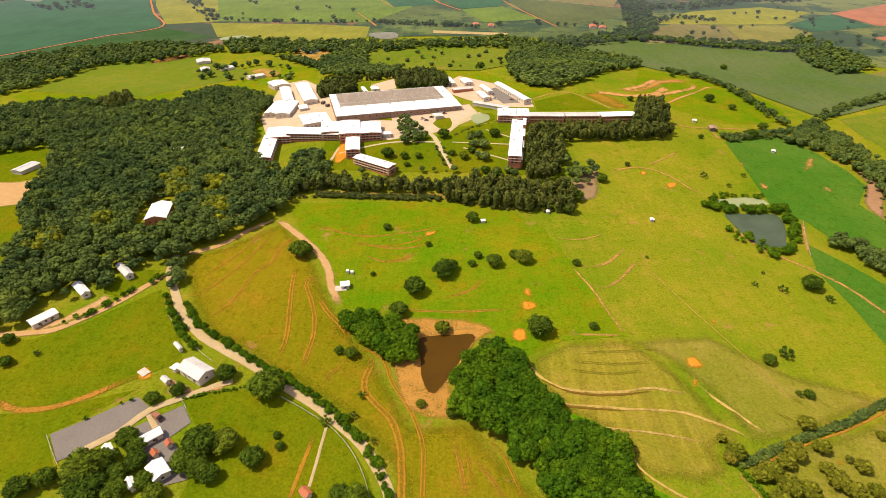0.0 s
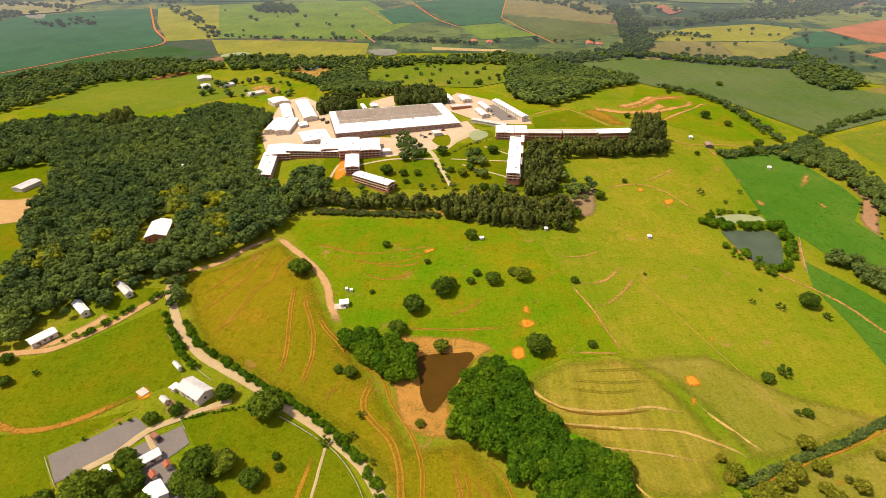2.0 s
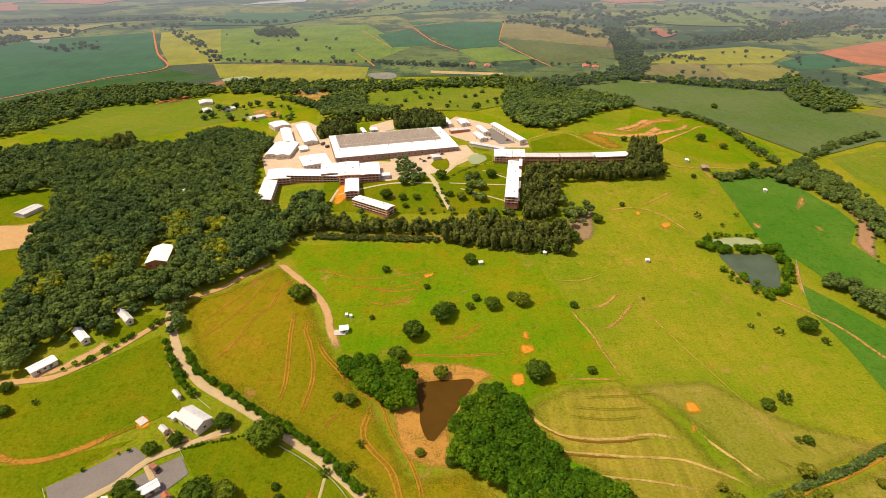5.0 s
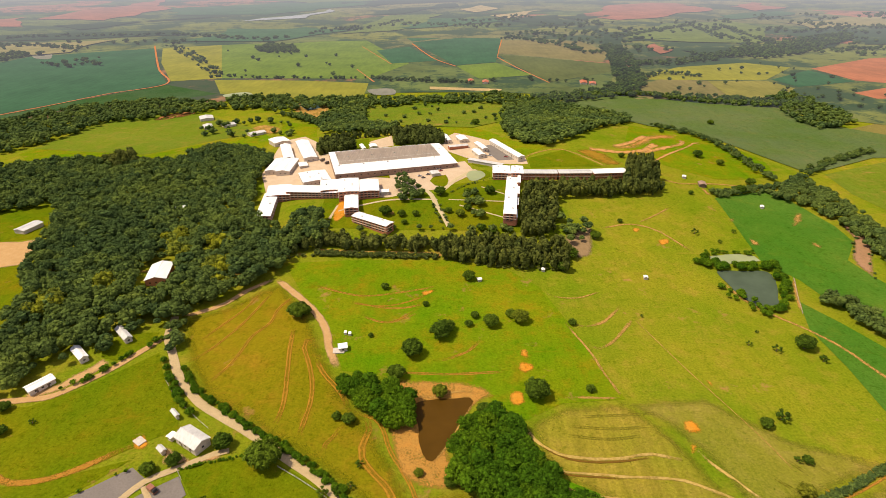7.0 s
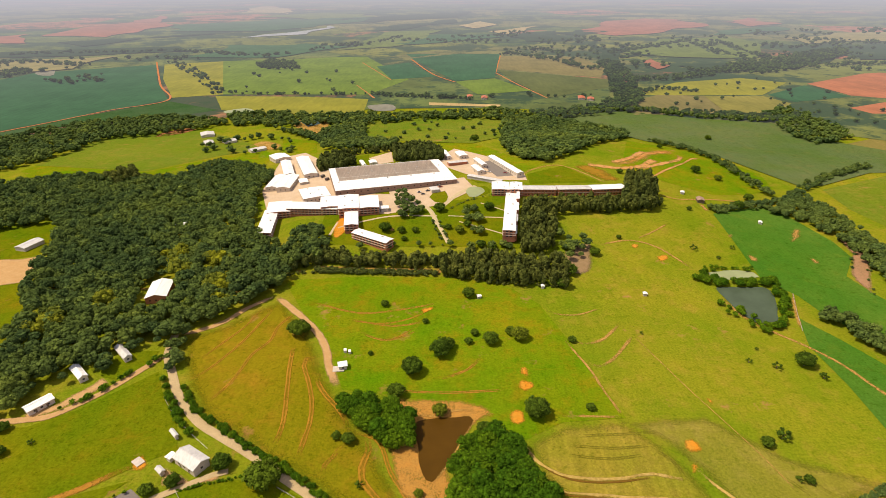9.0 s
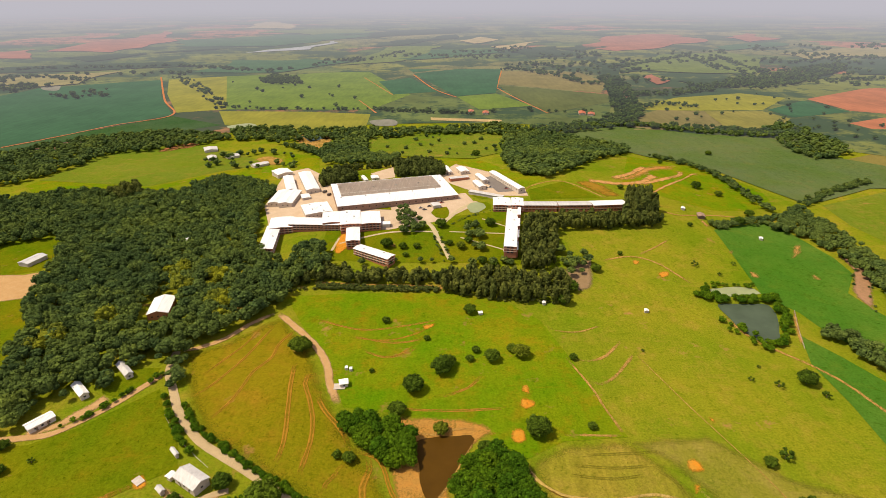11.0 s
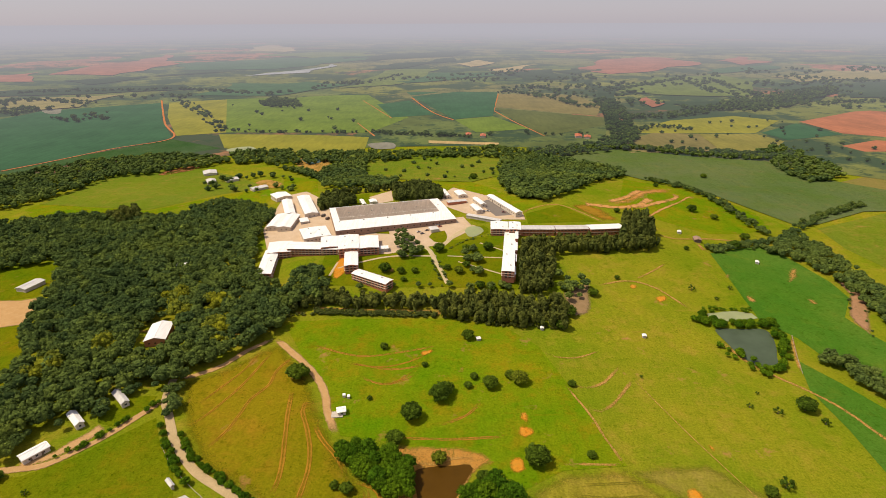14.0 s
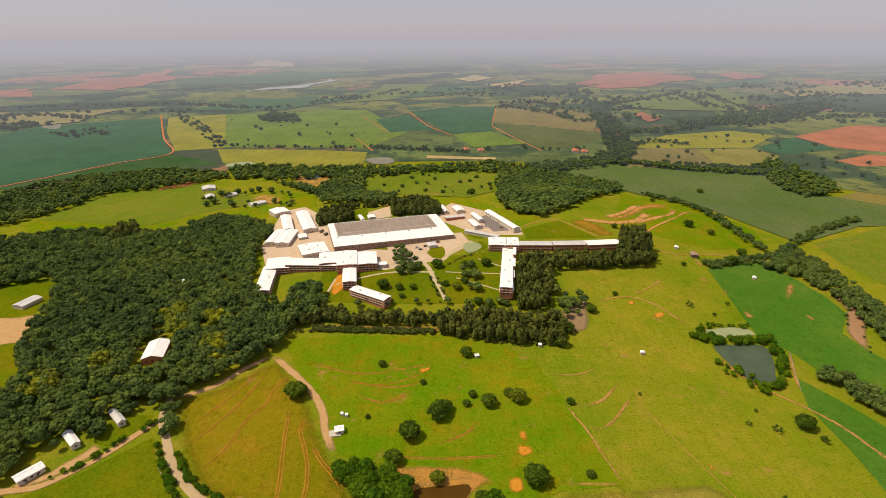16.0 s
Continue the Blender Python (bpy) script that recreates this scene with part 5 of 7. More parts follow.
woods("pond_shrubs", [(195.1, 381.4), (202.5, 383.4), (209.1, 366.9), (231.5, 364.4), (254.0, 371.3), (248.7, 342.0), (232.4, 308.1), (216.9, 297.6), (214.8, 304.2), (228.1, 311.5), (240.9, 337.9), (243.2, 358.1), (212.1, 358.7), (203.6, 358.4), (191.8, 366.2)], 4.4, 2.8, 2.5, LUSH, M_POND_WOODS, "shrubs ringing the ponds", 0.9, 0.9, 15, category="shrubs")
woods("pond_shrubs", [(206.3, 385.3), (246.1, 386.7), (244.9, 382.2), (205.7, 380.1)], 3.6, 1.8, 1.5, WOOD, M_POND_WOODS, "low shrubs behind the pale pond", 0.9, 0.9, 16, category="shrubs")
woods("pond_shrubs", [(191.4, 336.6), (200.4, 340.7), (212.3, 314.7), (218.5, 304.3), (212.1, 297.4), (199.1, 310.8), (189.5, 328.9)], 4.6, 2.6, 2.2, WOOD, M_POND_WOODS, "shrubs on the pond's bank", 0.9, 0.5, 17, category="shrubs")
woods("riverside_wood", [(317.0, 496.7), (348.3, 524.9), (375.0, 547.6), (385.1, 524.8), (381.9, 475.2), (380.7, 443.9), (376.7, 389.9), (346.7, 348.7), (336.5, 377.3), (346.1, 411.2), (349.4, 447.3), (338.6, 481.7)], 5.6, 3.8, 4.2, WOOD, M_WOODS, "winding strip of riverside trees", 0.9, 0.9, 18, (0.2, 0.9))
woods("scattered_trees", RIVER_BANK, 5.0, 1.3, 0.9, WOOD_FAR, M_WOODS, "low shrubs dotted over the river bank", 0.9, 0.4, 80, category="bushes")
woods("riverside_wood", [(258.2, 317.9), (271.0, 324.1), (286.8, 302.5), (301.6, 286.7), (280.2, 257.2), (270.8, 278.6), (260.2, 299.9)], 6.0, 3.6, 4.0, WOOD, M_WOODS, "dark thicket between crop strips", 0.9, 0.95, 19, (0.2, 0.8))
woods("hedge", along([(529.2, 659.9), (452.2, 616.9), (399.3, 574.9), (356.5, 534.8), (325.5, 519.1), (293.0, 510.2), (261.0, 494.5)], 11), 5.5, 3.0, 3.0, WOOD, M_WOODS, "uneven hedgerow of dark trees", 0.9, 0.95, 20, category="hedge")
woods("hedge", along([(284.2, 759.7), (333.3, 691.1), (340.1, 612.9), (344.0, 544.3)], 12), 6.0, 3.4, 3.5, WOOD, M_WOODS, "uneven hedgerow of dark trees", 0.9, 0.95, 21, category="hedge")
woods("roadside_shrubs", along([(-149.9, 238.0), (-137.0, 222.1), (-116.7, 208.7), (-101.5, 198.4), (-81.1, 186.8), (-64.7, 176.0), (-49.1, 163.9), (-36.9, 151.4), (-27.8, 137.7), (-21.6, 123.0)], 3.0), 2.1, 1.55, 1.2, LUSH, M_POND_WOODS, "clipped row of shrubs along the avenue", 0.95, 0.95, 22, category="shrubs")
woods("roadside_shrubs", along([(-167.0, 247.2), (-157.8, 232.6), (-138.5, 210.9), (-127.9, 203.1)], 4.0), 3.8, 2.0, 1.8, LUSH, M_POND_WOODS, "row of shrubs along the avenue", 0.9, 0.85, 23, category="shrubs")
woods("roadside_shrubs", along([(-207.9, 216.8), (-191.8, 237.9), (-174.4, 263.3)], 3.2), 3.4, 1.8, 1.5, WOOD, M_POND_WOODS, "hedge of shrubs along the dirt lane", 0.9, 0.75, 24, category="shrubs")
woods("roadside_shrubs", along([(-159.2, 252.0), (-169.1, 268.4), (-172.3, 280.5)], 9), 4.4, 3.0, 3.2, WOOD, M_WOODS, "clump of dark trees at the road fork", 0.95, 0.95, 25, category="trees")
woods("hedge", along([(120.6, 142.4), (132.8, 147.3), (155.0, 156.9), (177.8, 165.3), (205.3, 178.0), (230.6, 189.1)], 3.0), 1.15, 1.25, 0.7, WOOD_FAR, M_WOODS, "dense dark field hedge along a ditch", 0.8, 1, 26, category="hedge")
woods("hedge", along([(120.0, 141.6), (122.7, 134.6), (125.2, 128.1), (128.6, 119.8)], 1.8), 1.1, 1.0, 0.6, WOOD_FAR, M_POND_WOODS, "low green hedge down the field corner", 0.8, 1, 76, category="hedge")
woods("eucalyptus_row", [(-402.0, 585.9), (-397.8, 612.7), (-382.7, 618.2), (-358.6, 601.9), (-358.9, 579.5), (-377.9, 571.9)], 7.0, 3.8, 12.0, WOOD, M_GUM, "taller grey-green trees standing over the forest edge", 1.2, 0.9, 77, (0.2, 0.8), "trees")
woods("scrub", [(124.5, 139.9), (145.6, 149.7), (147.7, 136.6), (167.8, 147.5), (205.0, 153.9), (170.3, 106.2), (130.4, 105.2)], 7.0, 1.8, 1.2, WOOD, M_SCRUB, "thin dry scrub of small trees", 0.95, 0.5, 27, category="scrub")
woods("campus_trees", [(-56.7, 521.5), (-43.6, 521.1), (-24.3, 473.6), (-28.9, 461.9), (-45.9, 461.8)], 6.0, 3.4, 4.0, WOOD, M_WOODS, "shade trees in the campus garden", 0.95, 0.9, 28, (0.2, 0.8), "trees")
woods("campus_trees", [(14.8, 469.2), (25.6, 481.4), (30.7, 452.9), (28.0, 433.1), (18.2, 432.9)], 6.5, 3.4, 4.0, WOOD, M_WOODS, "shade trees on the campus lawn", 0.95, 0.7, 29, (0.2, 0.8), "trees")
# woods of the middle distance
woods("wood_belt", [(-665, 704), (-670, 771), (-621, 866), (-486, 938), (-378, 896), (-357, 946), (-369, 872), (-438, 819), (-514, 780), (-534.1, 664.5), (-582.2, 606.4)], 9.0, 5.4, 5.0, WOOD_FAR, M_WOODS, "dark belt of trees along a stream", 0.9, 0.95, 30)
woods("wood_belt", [(-398, 946), (-322, 963), (-235, 945), (-153, 945), (-32, 953), (93, 989), (160, 943), (106, 909), (-31, 918), (-142.2, 871.3), (-152.0, 770.1), (-185.8, 810.0), (-189.3, 871.6), (-272, 864), (-350, 872)], 9.0, 5.4, 5.0, WOOD_FAR, M_WOODS, "dark belt of trees along a stream", 0.9, 0.9, 31)
woods("wood_belt", [(90.0, 892.5), (160, 943), (207, 879), (264.6, 819.4), (258.3, 775.9), (209.6, 716.0), (153.9, 639.6), (113.5, 605.8), (75.3, 623.6), (66.9, 685.5)], 7.2, 5.2, 5.0, WOOD_FAR, M_WOODS, "dark wood beyond the factory", 0.9, 0.97, 32)
woods("wood_belt", [(-190.9, 774.3), (-126.2, 767.1), (-72.8, 734.8), (-75.7, 685.7), (-148.4, 709.0)], 8.6, 5.0, 5.0, WOOD_FAR, M_WOODS, "dark trees behind the hall", 0.9, 0.97, 33)
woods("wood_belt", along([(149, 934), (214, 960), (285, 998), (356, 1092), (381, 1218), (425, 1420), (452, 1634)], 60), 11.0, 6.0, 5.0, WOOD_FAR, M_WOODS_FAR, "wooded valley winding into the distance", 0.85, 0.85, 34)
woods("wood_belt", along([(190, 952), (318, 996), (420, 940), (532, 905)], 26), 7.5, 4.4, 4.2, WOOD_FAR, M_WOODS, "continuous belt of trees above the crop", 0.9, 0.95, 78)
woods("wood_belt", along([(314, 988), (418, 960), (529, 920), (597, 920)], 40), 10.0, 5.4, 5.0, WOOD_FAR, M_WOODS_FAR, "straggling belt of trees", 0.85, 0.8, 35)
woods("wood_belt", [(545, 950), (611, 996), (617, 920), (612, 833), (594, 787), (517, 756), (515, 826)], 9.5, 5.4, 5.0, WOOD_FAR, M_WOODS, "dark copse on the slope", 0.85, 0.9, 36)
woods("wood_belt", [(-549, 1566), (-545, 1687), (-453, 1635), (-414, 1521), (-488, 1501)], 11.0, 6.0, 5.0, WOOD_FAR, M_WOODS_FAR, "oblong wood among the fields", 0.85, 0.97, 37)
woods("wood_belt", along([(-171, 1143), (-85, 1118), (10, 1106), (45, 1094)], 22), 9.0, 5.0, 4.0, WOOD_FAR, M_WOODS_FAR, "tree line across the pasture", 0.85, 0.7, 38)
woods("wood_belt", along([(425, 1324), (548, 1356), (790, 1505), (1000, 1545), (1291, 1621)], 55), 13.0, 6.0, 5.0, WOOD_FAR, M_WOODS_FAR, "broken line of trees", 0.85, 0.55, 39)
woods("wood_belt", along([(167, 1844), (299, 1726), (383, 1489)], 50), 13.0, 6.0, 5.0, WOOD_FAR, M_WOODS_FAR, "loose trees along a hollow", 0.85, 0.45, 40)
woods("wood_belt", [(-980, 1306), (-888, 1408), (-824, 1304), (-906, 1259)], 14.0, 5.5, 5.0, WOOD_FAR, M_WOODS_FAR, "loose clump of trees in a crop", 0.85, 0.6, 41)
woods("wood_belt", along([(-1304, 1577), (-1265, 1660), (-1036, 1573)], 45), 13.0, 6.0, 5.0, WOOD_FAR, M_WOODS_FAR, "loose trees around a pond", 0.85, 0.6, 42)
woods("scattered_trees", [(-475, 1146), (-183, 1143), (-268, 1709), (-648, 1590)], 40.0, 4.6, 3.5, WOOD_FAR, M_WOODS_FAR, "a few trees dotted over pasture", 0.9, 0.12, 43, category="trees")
woods("scattered_trees", [(382, 1139), (757, 1354), (867, 1060), (703, 843), (515, 950), (323, 951)], 34.0, 4.4, 3.5, WOOD_FAR, M_WOODS_FAR, "trees dotted over dry pasture", 0.9, 0.22, 44, category="trees")
woods("scattered_trees", [(-361.0, 764.6), (-274.7, 811.5), (-230.0, 777.4), (-211.9, 711.2), (-279.7, 702.0), (-342.8, 721.9)], 14.0, 4.6, 4.0, WOOD_FAR, M_WOODS, "trees around a farmstead", 0.9, 0.55, 45, category="trees")
woods("scattered_trees", [(153.0, 547.6), (208.3, 547.5), (292.2, 503.3), (260.7, 439.7), (217.2, 399.1), (135.4, 430.0)], 30.0, 1.6, 1.0, WOOD_FAR, M_WOODS, "small bushes dotted over pasture", 0.9, 0.12, 46, category="bushes")


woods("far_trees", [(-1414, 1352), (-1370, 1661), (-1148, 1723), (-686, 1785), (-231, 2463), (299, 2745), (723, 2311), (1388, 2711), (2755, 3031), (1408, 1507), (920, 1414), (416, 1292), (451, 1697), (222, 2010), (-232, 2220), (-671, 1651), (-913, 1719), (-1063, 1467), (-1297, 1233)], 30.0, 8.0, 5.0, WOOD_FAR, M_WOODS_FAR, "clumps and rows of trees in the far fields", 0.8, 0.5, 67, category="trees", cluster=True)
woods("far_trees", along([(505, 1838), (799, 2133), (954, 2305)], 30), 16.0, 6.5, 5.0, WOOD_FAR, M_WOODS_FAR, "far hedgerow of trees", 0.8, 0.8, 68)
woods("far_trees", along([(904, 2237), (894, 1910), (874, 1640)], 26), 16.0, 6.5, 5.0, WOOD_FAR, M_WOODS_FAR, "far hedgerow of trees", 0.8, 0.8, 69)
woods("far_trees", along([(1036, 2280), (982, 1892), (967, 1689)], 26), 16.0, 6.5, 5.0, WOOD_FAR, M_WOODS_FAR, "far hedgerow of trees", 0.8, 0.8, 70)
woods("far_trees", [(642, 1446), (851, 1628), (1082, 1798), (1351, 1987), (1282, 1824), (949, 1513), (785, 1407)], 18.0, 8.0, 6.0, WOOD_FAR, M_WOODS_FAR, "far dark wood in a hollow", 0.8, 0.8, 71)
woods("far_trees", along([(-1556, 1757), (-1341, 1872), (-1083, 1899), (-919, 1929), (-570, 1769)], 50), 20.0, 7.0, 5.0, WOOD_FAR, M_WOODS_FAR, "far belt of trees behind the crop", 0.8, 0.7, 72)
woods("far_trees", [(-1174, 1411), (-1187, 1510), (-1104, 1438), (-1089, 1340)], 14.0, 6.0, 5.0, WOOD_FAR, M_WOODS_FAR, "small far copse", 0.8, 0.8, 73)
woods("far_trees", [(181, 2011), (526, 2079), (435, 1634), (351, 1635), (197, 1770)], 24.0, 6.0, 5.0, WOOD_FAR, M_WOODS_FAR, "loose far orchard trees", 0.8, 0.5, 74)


def part(name, bm, mat, parent, label=""):
    me = bpy.data.meshes.new(name)
    bm.to_mesh(me)
    bm.free()
    me.materials.append(mat)
    ob = new(name, me)
    ob.parent = parent
    return tagged(ob, label) if label else ob


def part_arrays(name, arrays, mat, parent, label=""):
    ob = new(name, mesh_arrays(name, *arrays, mat))
    ob.parent = parent
    return tagged(ob, label) if label else ob


def make_tree(name, seed, lumps, label, mat, tall=0.85, gaps=0.0):
    """A single tree of unit crown radius: tapered trunk with limbs, and a domed crown of leaf masses with an uneven outline."""
    rng = np.random.default_rng(seed)
    root = tagged(new(name), label, "tree")
    wood, mass = [pole(0.10, 0.06, -0.1, 0.7, (0.04, 0.02))], []
    mid = np.array((0.04, 0.02, 0.78))
    if not gaps:
        v, f = lumpy(2, seed, 0.35)
        mass.append((v * 0.62 * (1, 1, tall) + mid, f))
    for k in range(lumps):
        a = k * 2.4 + rng.uniform(-0.3, 0.3)
        e = math.asin(-0.25 + 1.2 * (k + 0.5) / lumps)
        d = rng.uniform(0.5, 0.68)
        c = mid + np.array((math.cos(a) * math.cos(e), math.sin(a) * math.cos(e), math.sin(e) * tall)) * d
        s = rng.uniform(0.19, 0.34)
        v, f = lumpy(1, seed * 11 + k, 0.5)
        mass.append((v * s * (1, 1, 0.9) + c, f))
        nrm = rng.normal(0, 1, (26, 3)) + (0, 0, 0.5) + (c - mid) * 1.5
        nrm /= np.linalg.norm(nrm, axis=1)[:, None]
        mass.append(leaf_cards(rng, c + nrm * s * rng.uniform(0.9, 1.3, (26, 1)), nrm, 0.075))
        if k % 2 == 0:
            v, f = pole(0.04, 0.015, 0.0, 1.0, (0, 0), 5)
            lift = v[:, 2:3]
            wood.append((np.concatenate([v[:, :2], lift * 0], 1) + np.array((0.03, 0.01, 0.4)) * (1 - lift) + c * lift, f))
    v, f = join(*mass)
    v[:, :2] /= np.percentile(np.hypot(v[:, 0], v[:, 1]), 97)
    part_arrays("trunk", join(*wood), M_BARK, root)
    part_arrays("crown", (v, f), mat, root)
    return root


TREES = [make_tree("tree", 50 + k, (30, 34, 28, 36, 26)[k], "round dark green pasture tree with a dense crown", M_LEAF) for k in range(5)]
DRY = [make_tree("tree", 90 + k, 22, "olive-green tree", M_OLIVE) for k in range(3)]
SPARSE = [make_tree("tree", 70 + k, 7, "small open-crowned pasture tree", M_LEAF, 1.0, 1.0) for k in range(3)]
placed = []


def plant(protos, spots, label, group, squash=0.9):
    for i, (x, y, r) in enumerate(spots):
        x, y = x * (1 - 0.6 * r / 207), y * (1 - 0.6 * r / 207)
        src = protos[i % len(protos)]
        m = Matrix.Translation((x, y, terrain(x, y) - 0.05)) @ Matrix.Rotation(i * 2.1, 4, "Z")
        if src in placed:
            t = copy_thing(src, m)
        else:
            t = src
            placed.append(src)
        t.matrix_basis = m @ Matrix.Diagonal((r, r, r * squash, 1))
        tagged(t, label, "tree", group)


plant(TREES, [(-100.6, 298.8, 7.5), (-4.3, 280.8, 7.2), (-0.1, 285.9, 5.1), (-22.1, 262.8, 6.9), (-29.2, 242.0, 5.5), (28.6, 291.8, 5.5), (42.1, 300.2, 3.8), (48.5, 296.3, 5.9), (49.9, 229.0, 7.2), (-4.1, 228.2, 4.7), (15.5, 348.0, 5.0), (79.4, 229.3, 2.8), (221.2, 270.9, 6.2), (163.4, 204.7, 3.5), (170.8, 182.1, 2.7), (-87.4, 180.2, 8.7)],
      "round dark green tree in open pasture", "pasture trees")
plant(TREES, [(-81.5, 141.5, 5.2), (-71.3, 147.4, 2.2), (-74.2, 153.1, 2.0), (-106.2, 147.7, 7.7), (-95.4, 148.9, 6.3), (-108.0, 139.4, 6.1), (-101.7, 135.6, 5.1), (-96.1, 133.2, 4.6), (-147.3, 133.8, 8.8), (-143.0, 137.5, 6.1), (-142.2, 125.0, 8.0), (-161.2, 130.1, 4.5), (-169.2, 124.9, 5.3), (-138.1, 149.5, 4.9), (-132.4, 145.5, 4.3), (-138.0, 171.3, 3.7), (-128.0, 176.7, 3.8), (-109.4, 188.3, 5.0), (-129.0, 138.7, 4.7), (-133.7, 132.1, 5.0), (-130.8, 124.8, 5.3)],
      "broad dark green shade tree by the farm houses", "farmyard trees")
plant(TREES, [(-41.9, 126.0, 4.4), (-35.1, 125.0, 4.9), (-121.1, 130.0, 4.1), (-114.8, 124.1, 4.4), (-220.5, 191.1, 3.4), (-229.8, 206.5, 3.5), (-95.2, 299.9, 3.8), (-12.5, 173.2, 2.4), (2.1, 168.4, 3.1), (42.3, 128.0, 2.2), (-28.9, 218.2, 3.7), (19.7, 215.2, 4.2)],
      "leafy tree at the field edge", "field edge trees")
plant(TREES, [(-51.1, 205.8, 3.8), (-57.3, 207.4, 2.7), (-46.0, 332.4, 3.2), (17.7, 298.1, 3.0), (13.8, 288.8, 2.9), (-15.4, 311.0, 2.3), (81.5, 291.1, 2.9), (293.3, 618.8, 5.8), (310.0, 596.1, 4.4), (295.9, 516.5, 6.2), (318.6, 540.3, 5.2), (237.0, 496.3, 2.7), (123.5, 408.2, 4.7), (150.0, 431.4, 2.4), (98.2, 382.5, 6.2), (88.2, 361.9, 5.1), (-48.5, 274.7, 1.8)],
      "small dark tree on the pasture", "small trees")
plant(SPARSE, [(200.6, 265.3, 3.1), (223.7, 255.9, 3.0), (174.0, 209.9, 4.1), (210.4, 417.4, 3.3), (225.7, 402.3, 2.3), (196.9, 282.4, 1.4), (186.0, 270.1, 2.1), (166.3, 182.0, 2.1), (-208.9, 197.3, 2.0), (-155.9, 129.0, 2.0), (-40.9, 177.3, 2.4), (-55.0, 161.4, 3.0), (-48.6, 161.7, 2.8), (-32.0, 151.5, 2.0), (-27.5, 135.1, 2.1), (-42.9, 165.2, 2.1), (129.3, 298.9, 1.5), (245.3, 421.2, 2.4)],
      "small sparse tree with an open crown", "small trees")
plant(TREES, [(-58.2, 446.6, 6.0), (-42.7, 441.6, 4.0), (-30.3, 441.8, 3.5), (9.5, 442.4, 4.5), (17.1, 452.7, 4.0), (28.4, 419.4, 4.3), (37.7, 415.1, 4.3), (-0.5, 447.3, 3.5), (39.1, 487.7, 5.3), (17.7, 485.1, 4.3), (-8.9, 485.0, 5.9), (-39.2, 427.2, 2.9), (-72.6, 481.4, 2.7), (-152.5, 615.0, 3.3), (211.4, 556.4, 3.0), (191.7, 583.8, 3.7), (-32.2, 707.9, 2.9), (35.9, 761.8, 6.3), (384.6, 794.7, 4.9), (285.4, 719.3, 3.7)],
      "rounded garden tree on the campus lawn", "campus trees")
plant(DRY, [(122.0, 149.0, 4.3), (118.5, 146.0, 3.2), (160.1, 165.0, 4.1), (159.7, 152.4, 4.0), (147.2, 149.6, 5.0), (141.0, 145.0, 4.1), (132.3, 139.6, 4.9), (136.6, 133.4, 5.3), (127.3, 138.5, 3.6), (142.9, 131.6, 4.7), (157.6, 136.6, 5.0), (171.4, 143.3, 3.6), (155.9, 142.0, 3.2), (189.4, 158.8, 2.6), (118.9, 156.2, 2.3), (161.1, 132.1, 4.3), (170.0, 132.3, 3.4), (130.0, 128.0, 4.2)],
      "olive-green scrub tree beside the field hedge", "scrub trees")


# ---- buildings ----
def prism(bm, quad, z0, z1):
    lo = [bm.verts.new((q[0], q[1], z0)) for q in quad]
    hi = [bm.verts.new((q[0], q[1], z1)) for q in quad]
    n = len(quad)
    bm.faces.new(lo[::-1])
    bm.faces.new(hi)
    for i in range(n):
        bm.faces.new((lo[i], lo[(i + 1) % n], hi[(i + 1) % n], hi[i]))
    bmesh.ops.recalc_face_normals(bm, faces=bm.faces)


def squared(pts):
    """Four corners made a true rectangle: centre, long axis and size."""
    p = np.array([q[:2] for q in pts])
    c = p.mean(0)
    e1, e2 = (p[1] - p[0]) + (p[2] - p[3]), (p[3] - p[0]) + (p[2] - p[1])
    l1, l2 = np.linalg.norm(e1) / 2, np.linalg.norm(e2) / 2
    if l1 >= l2:
        u = e1 / np.linalg.norm(e1)
    else:
        u = e2 / np.linalg.norm(e2)
        l1, l2 = l2, l1
    return c, u, l1, l2


def local_box(bm, x0, x1, y0, y1, z0, z1):
    prism(bm, [(x0, y0), (x1, y0), (x1, y1), (x0, y1)], z0, z1)


def shared(name, me, parent, m):
    ob = new(name, me)
    ob.parent = parent
    ob.matrix_basis = m
    return ob


def box_mesh(name, sx, sy, sz, mat, bevel=0.0):
    bm = bmesh.new()
    local_box(bm, -sx / 2, sx / 2, -sy / 2, sy / 2, -sz / 2, sz / 2)
    if bevel:
        bmesh.ops.bevel(bm, geom=bm.edges[:], offset=bevel, segments=1, affect="EDGES")
    me = bpy.data.meshes.new(name)
    bm.to_mesh(me)
    bm.free()
    me.materials.append(mat)
    return me


WINDOW = box_mesh("window", 2.2, 0.12, 1.0, M_GLASS)
SLIT = box_mesh("window", 1.2, 0.10, 1.0, M_GLASS)
DOOR = box_mesh("door", 1.0, 0.12, 2.1, M_BARK)
GATE = box_mesh("door", 3.6, 0.12, 3.2, M_CONC)


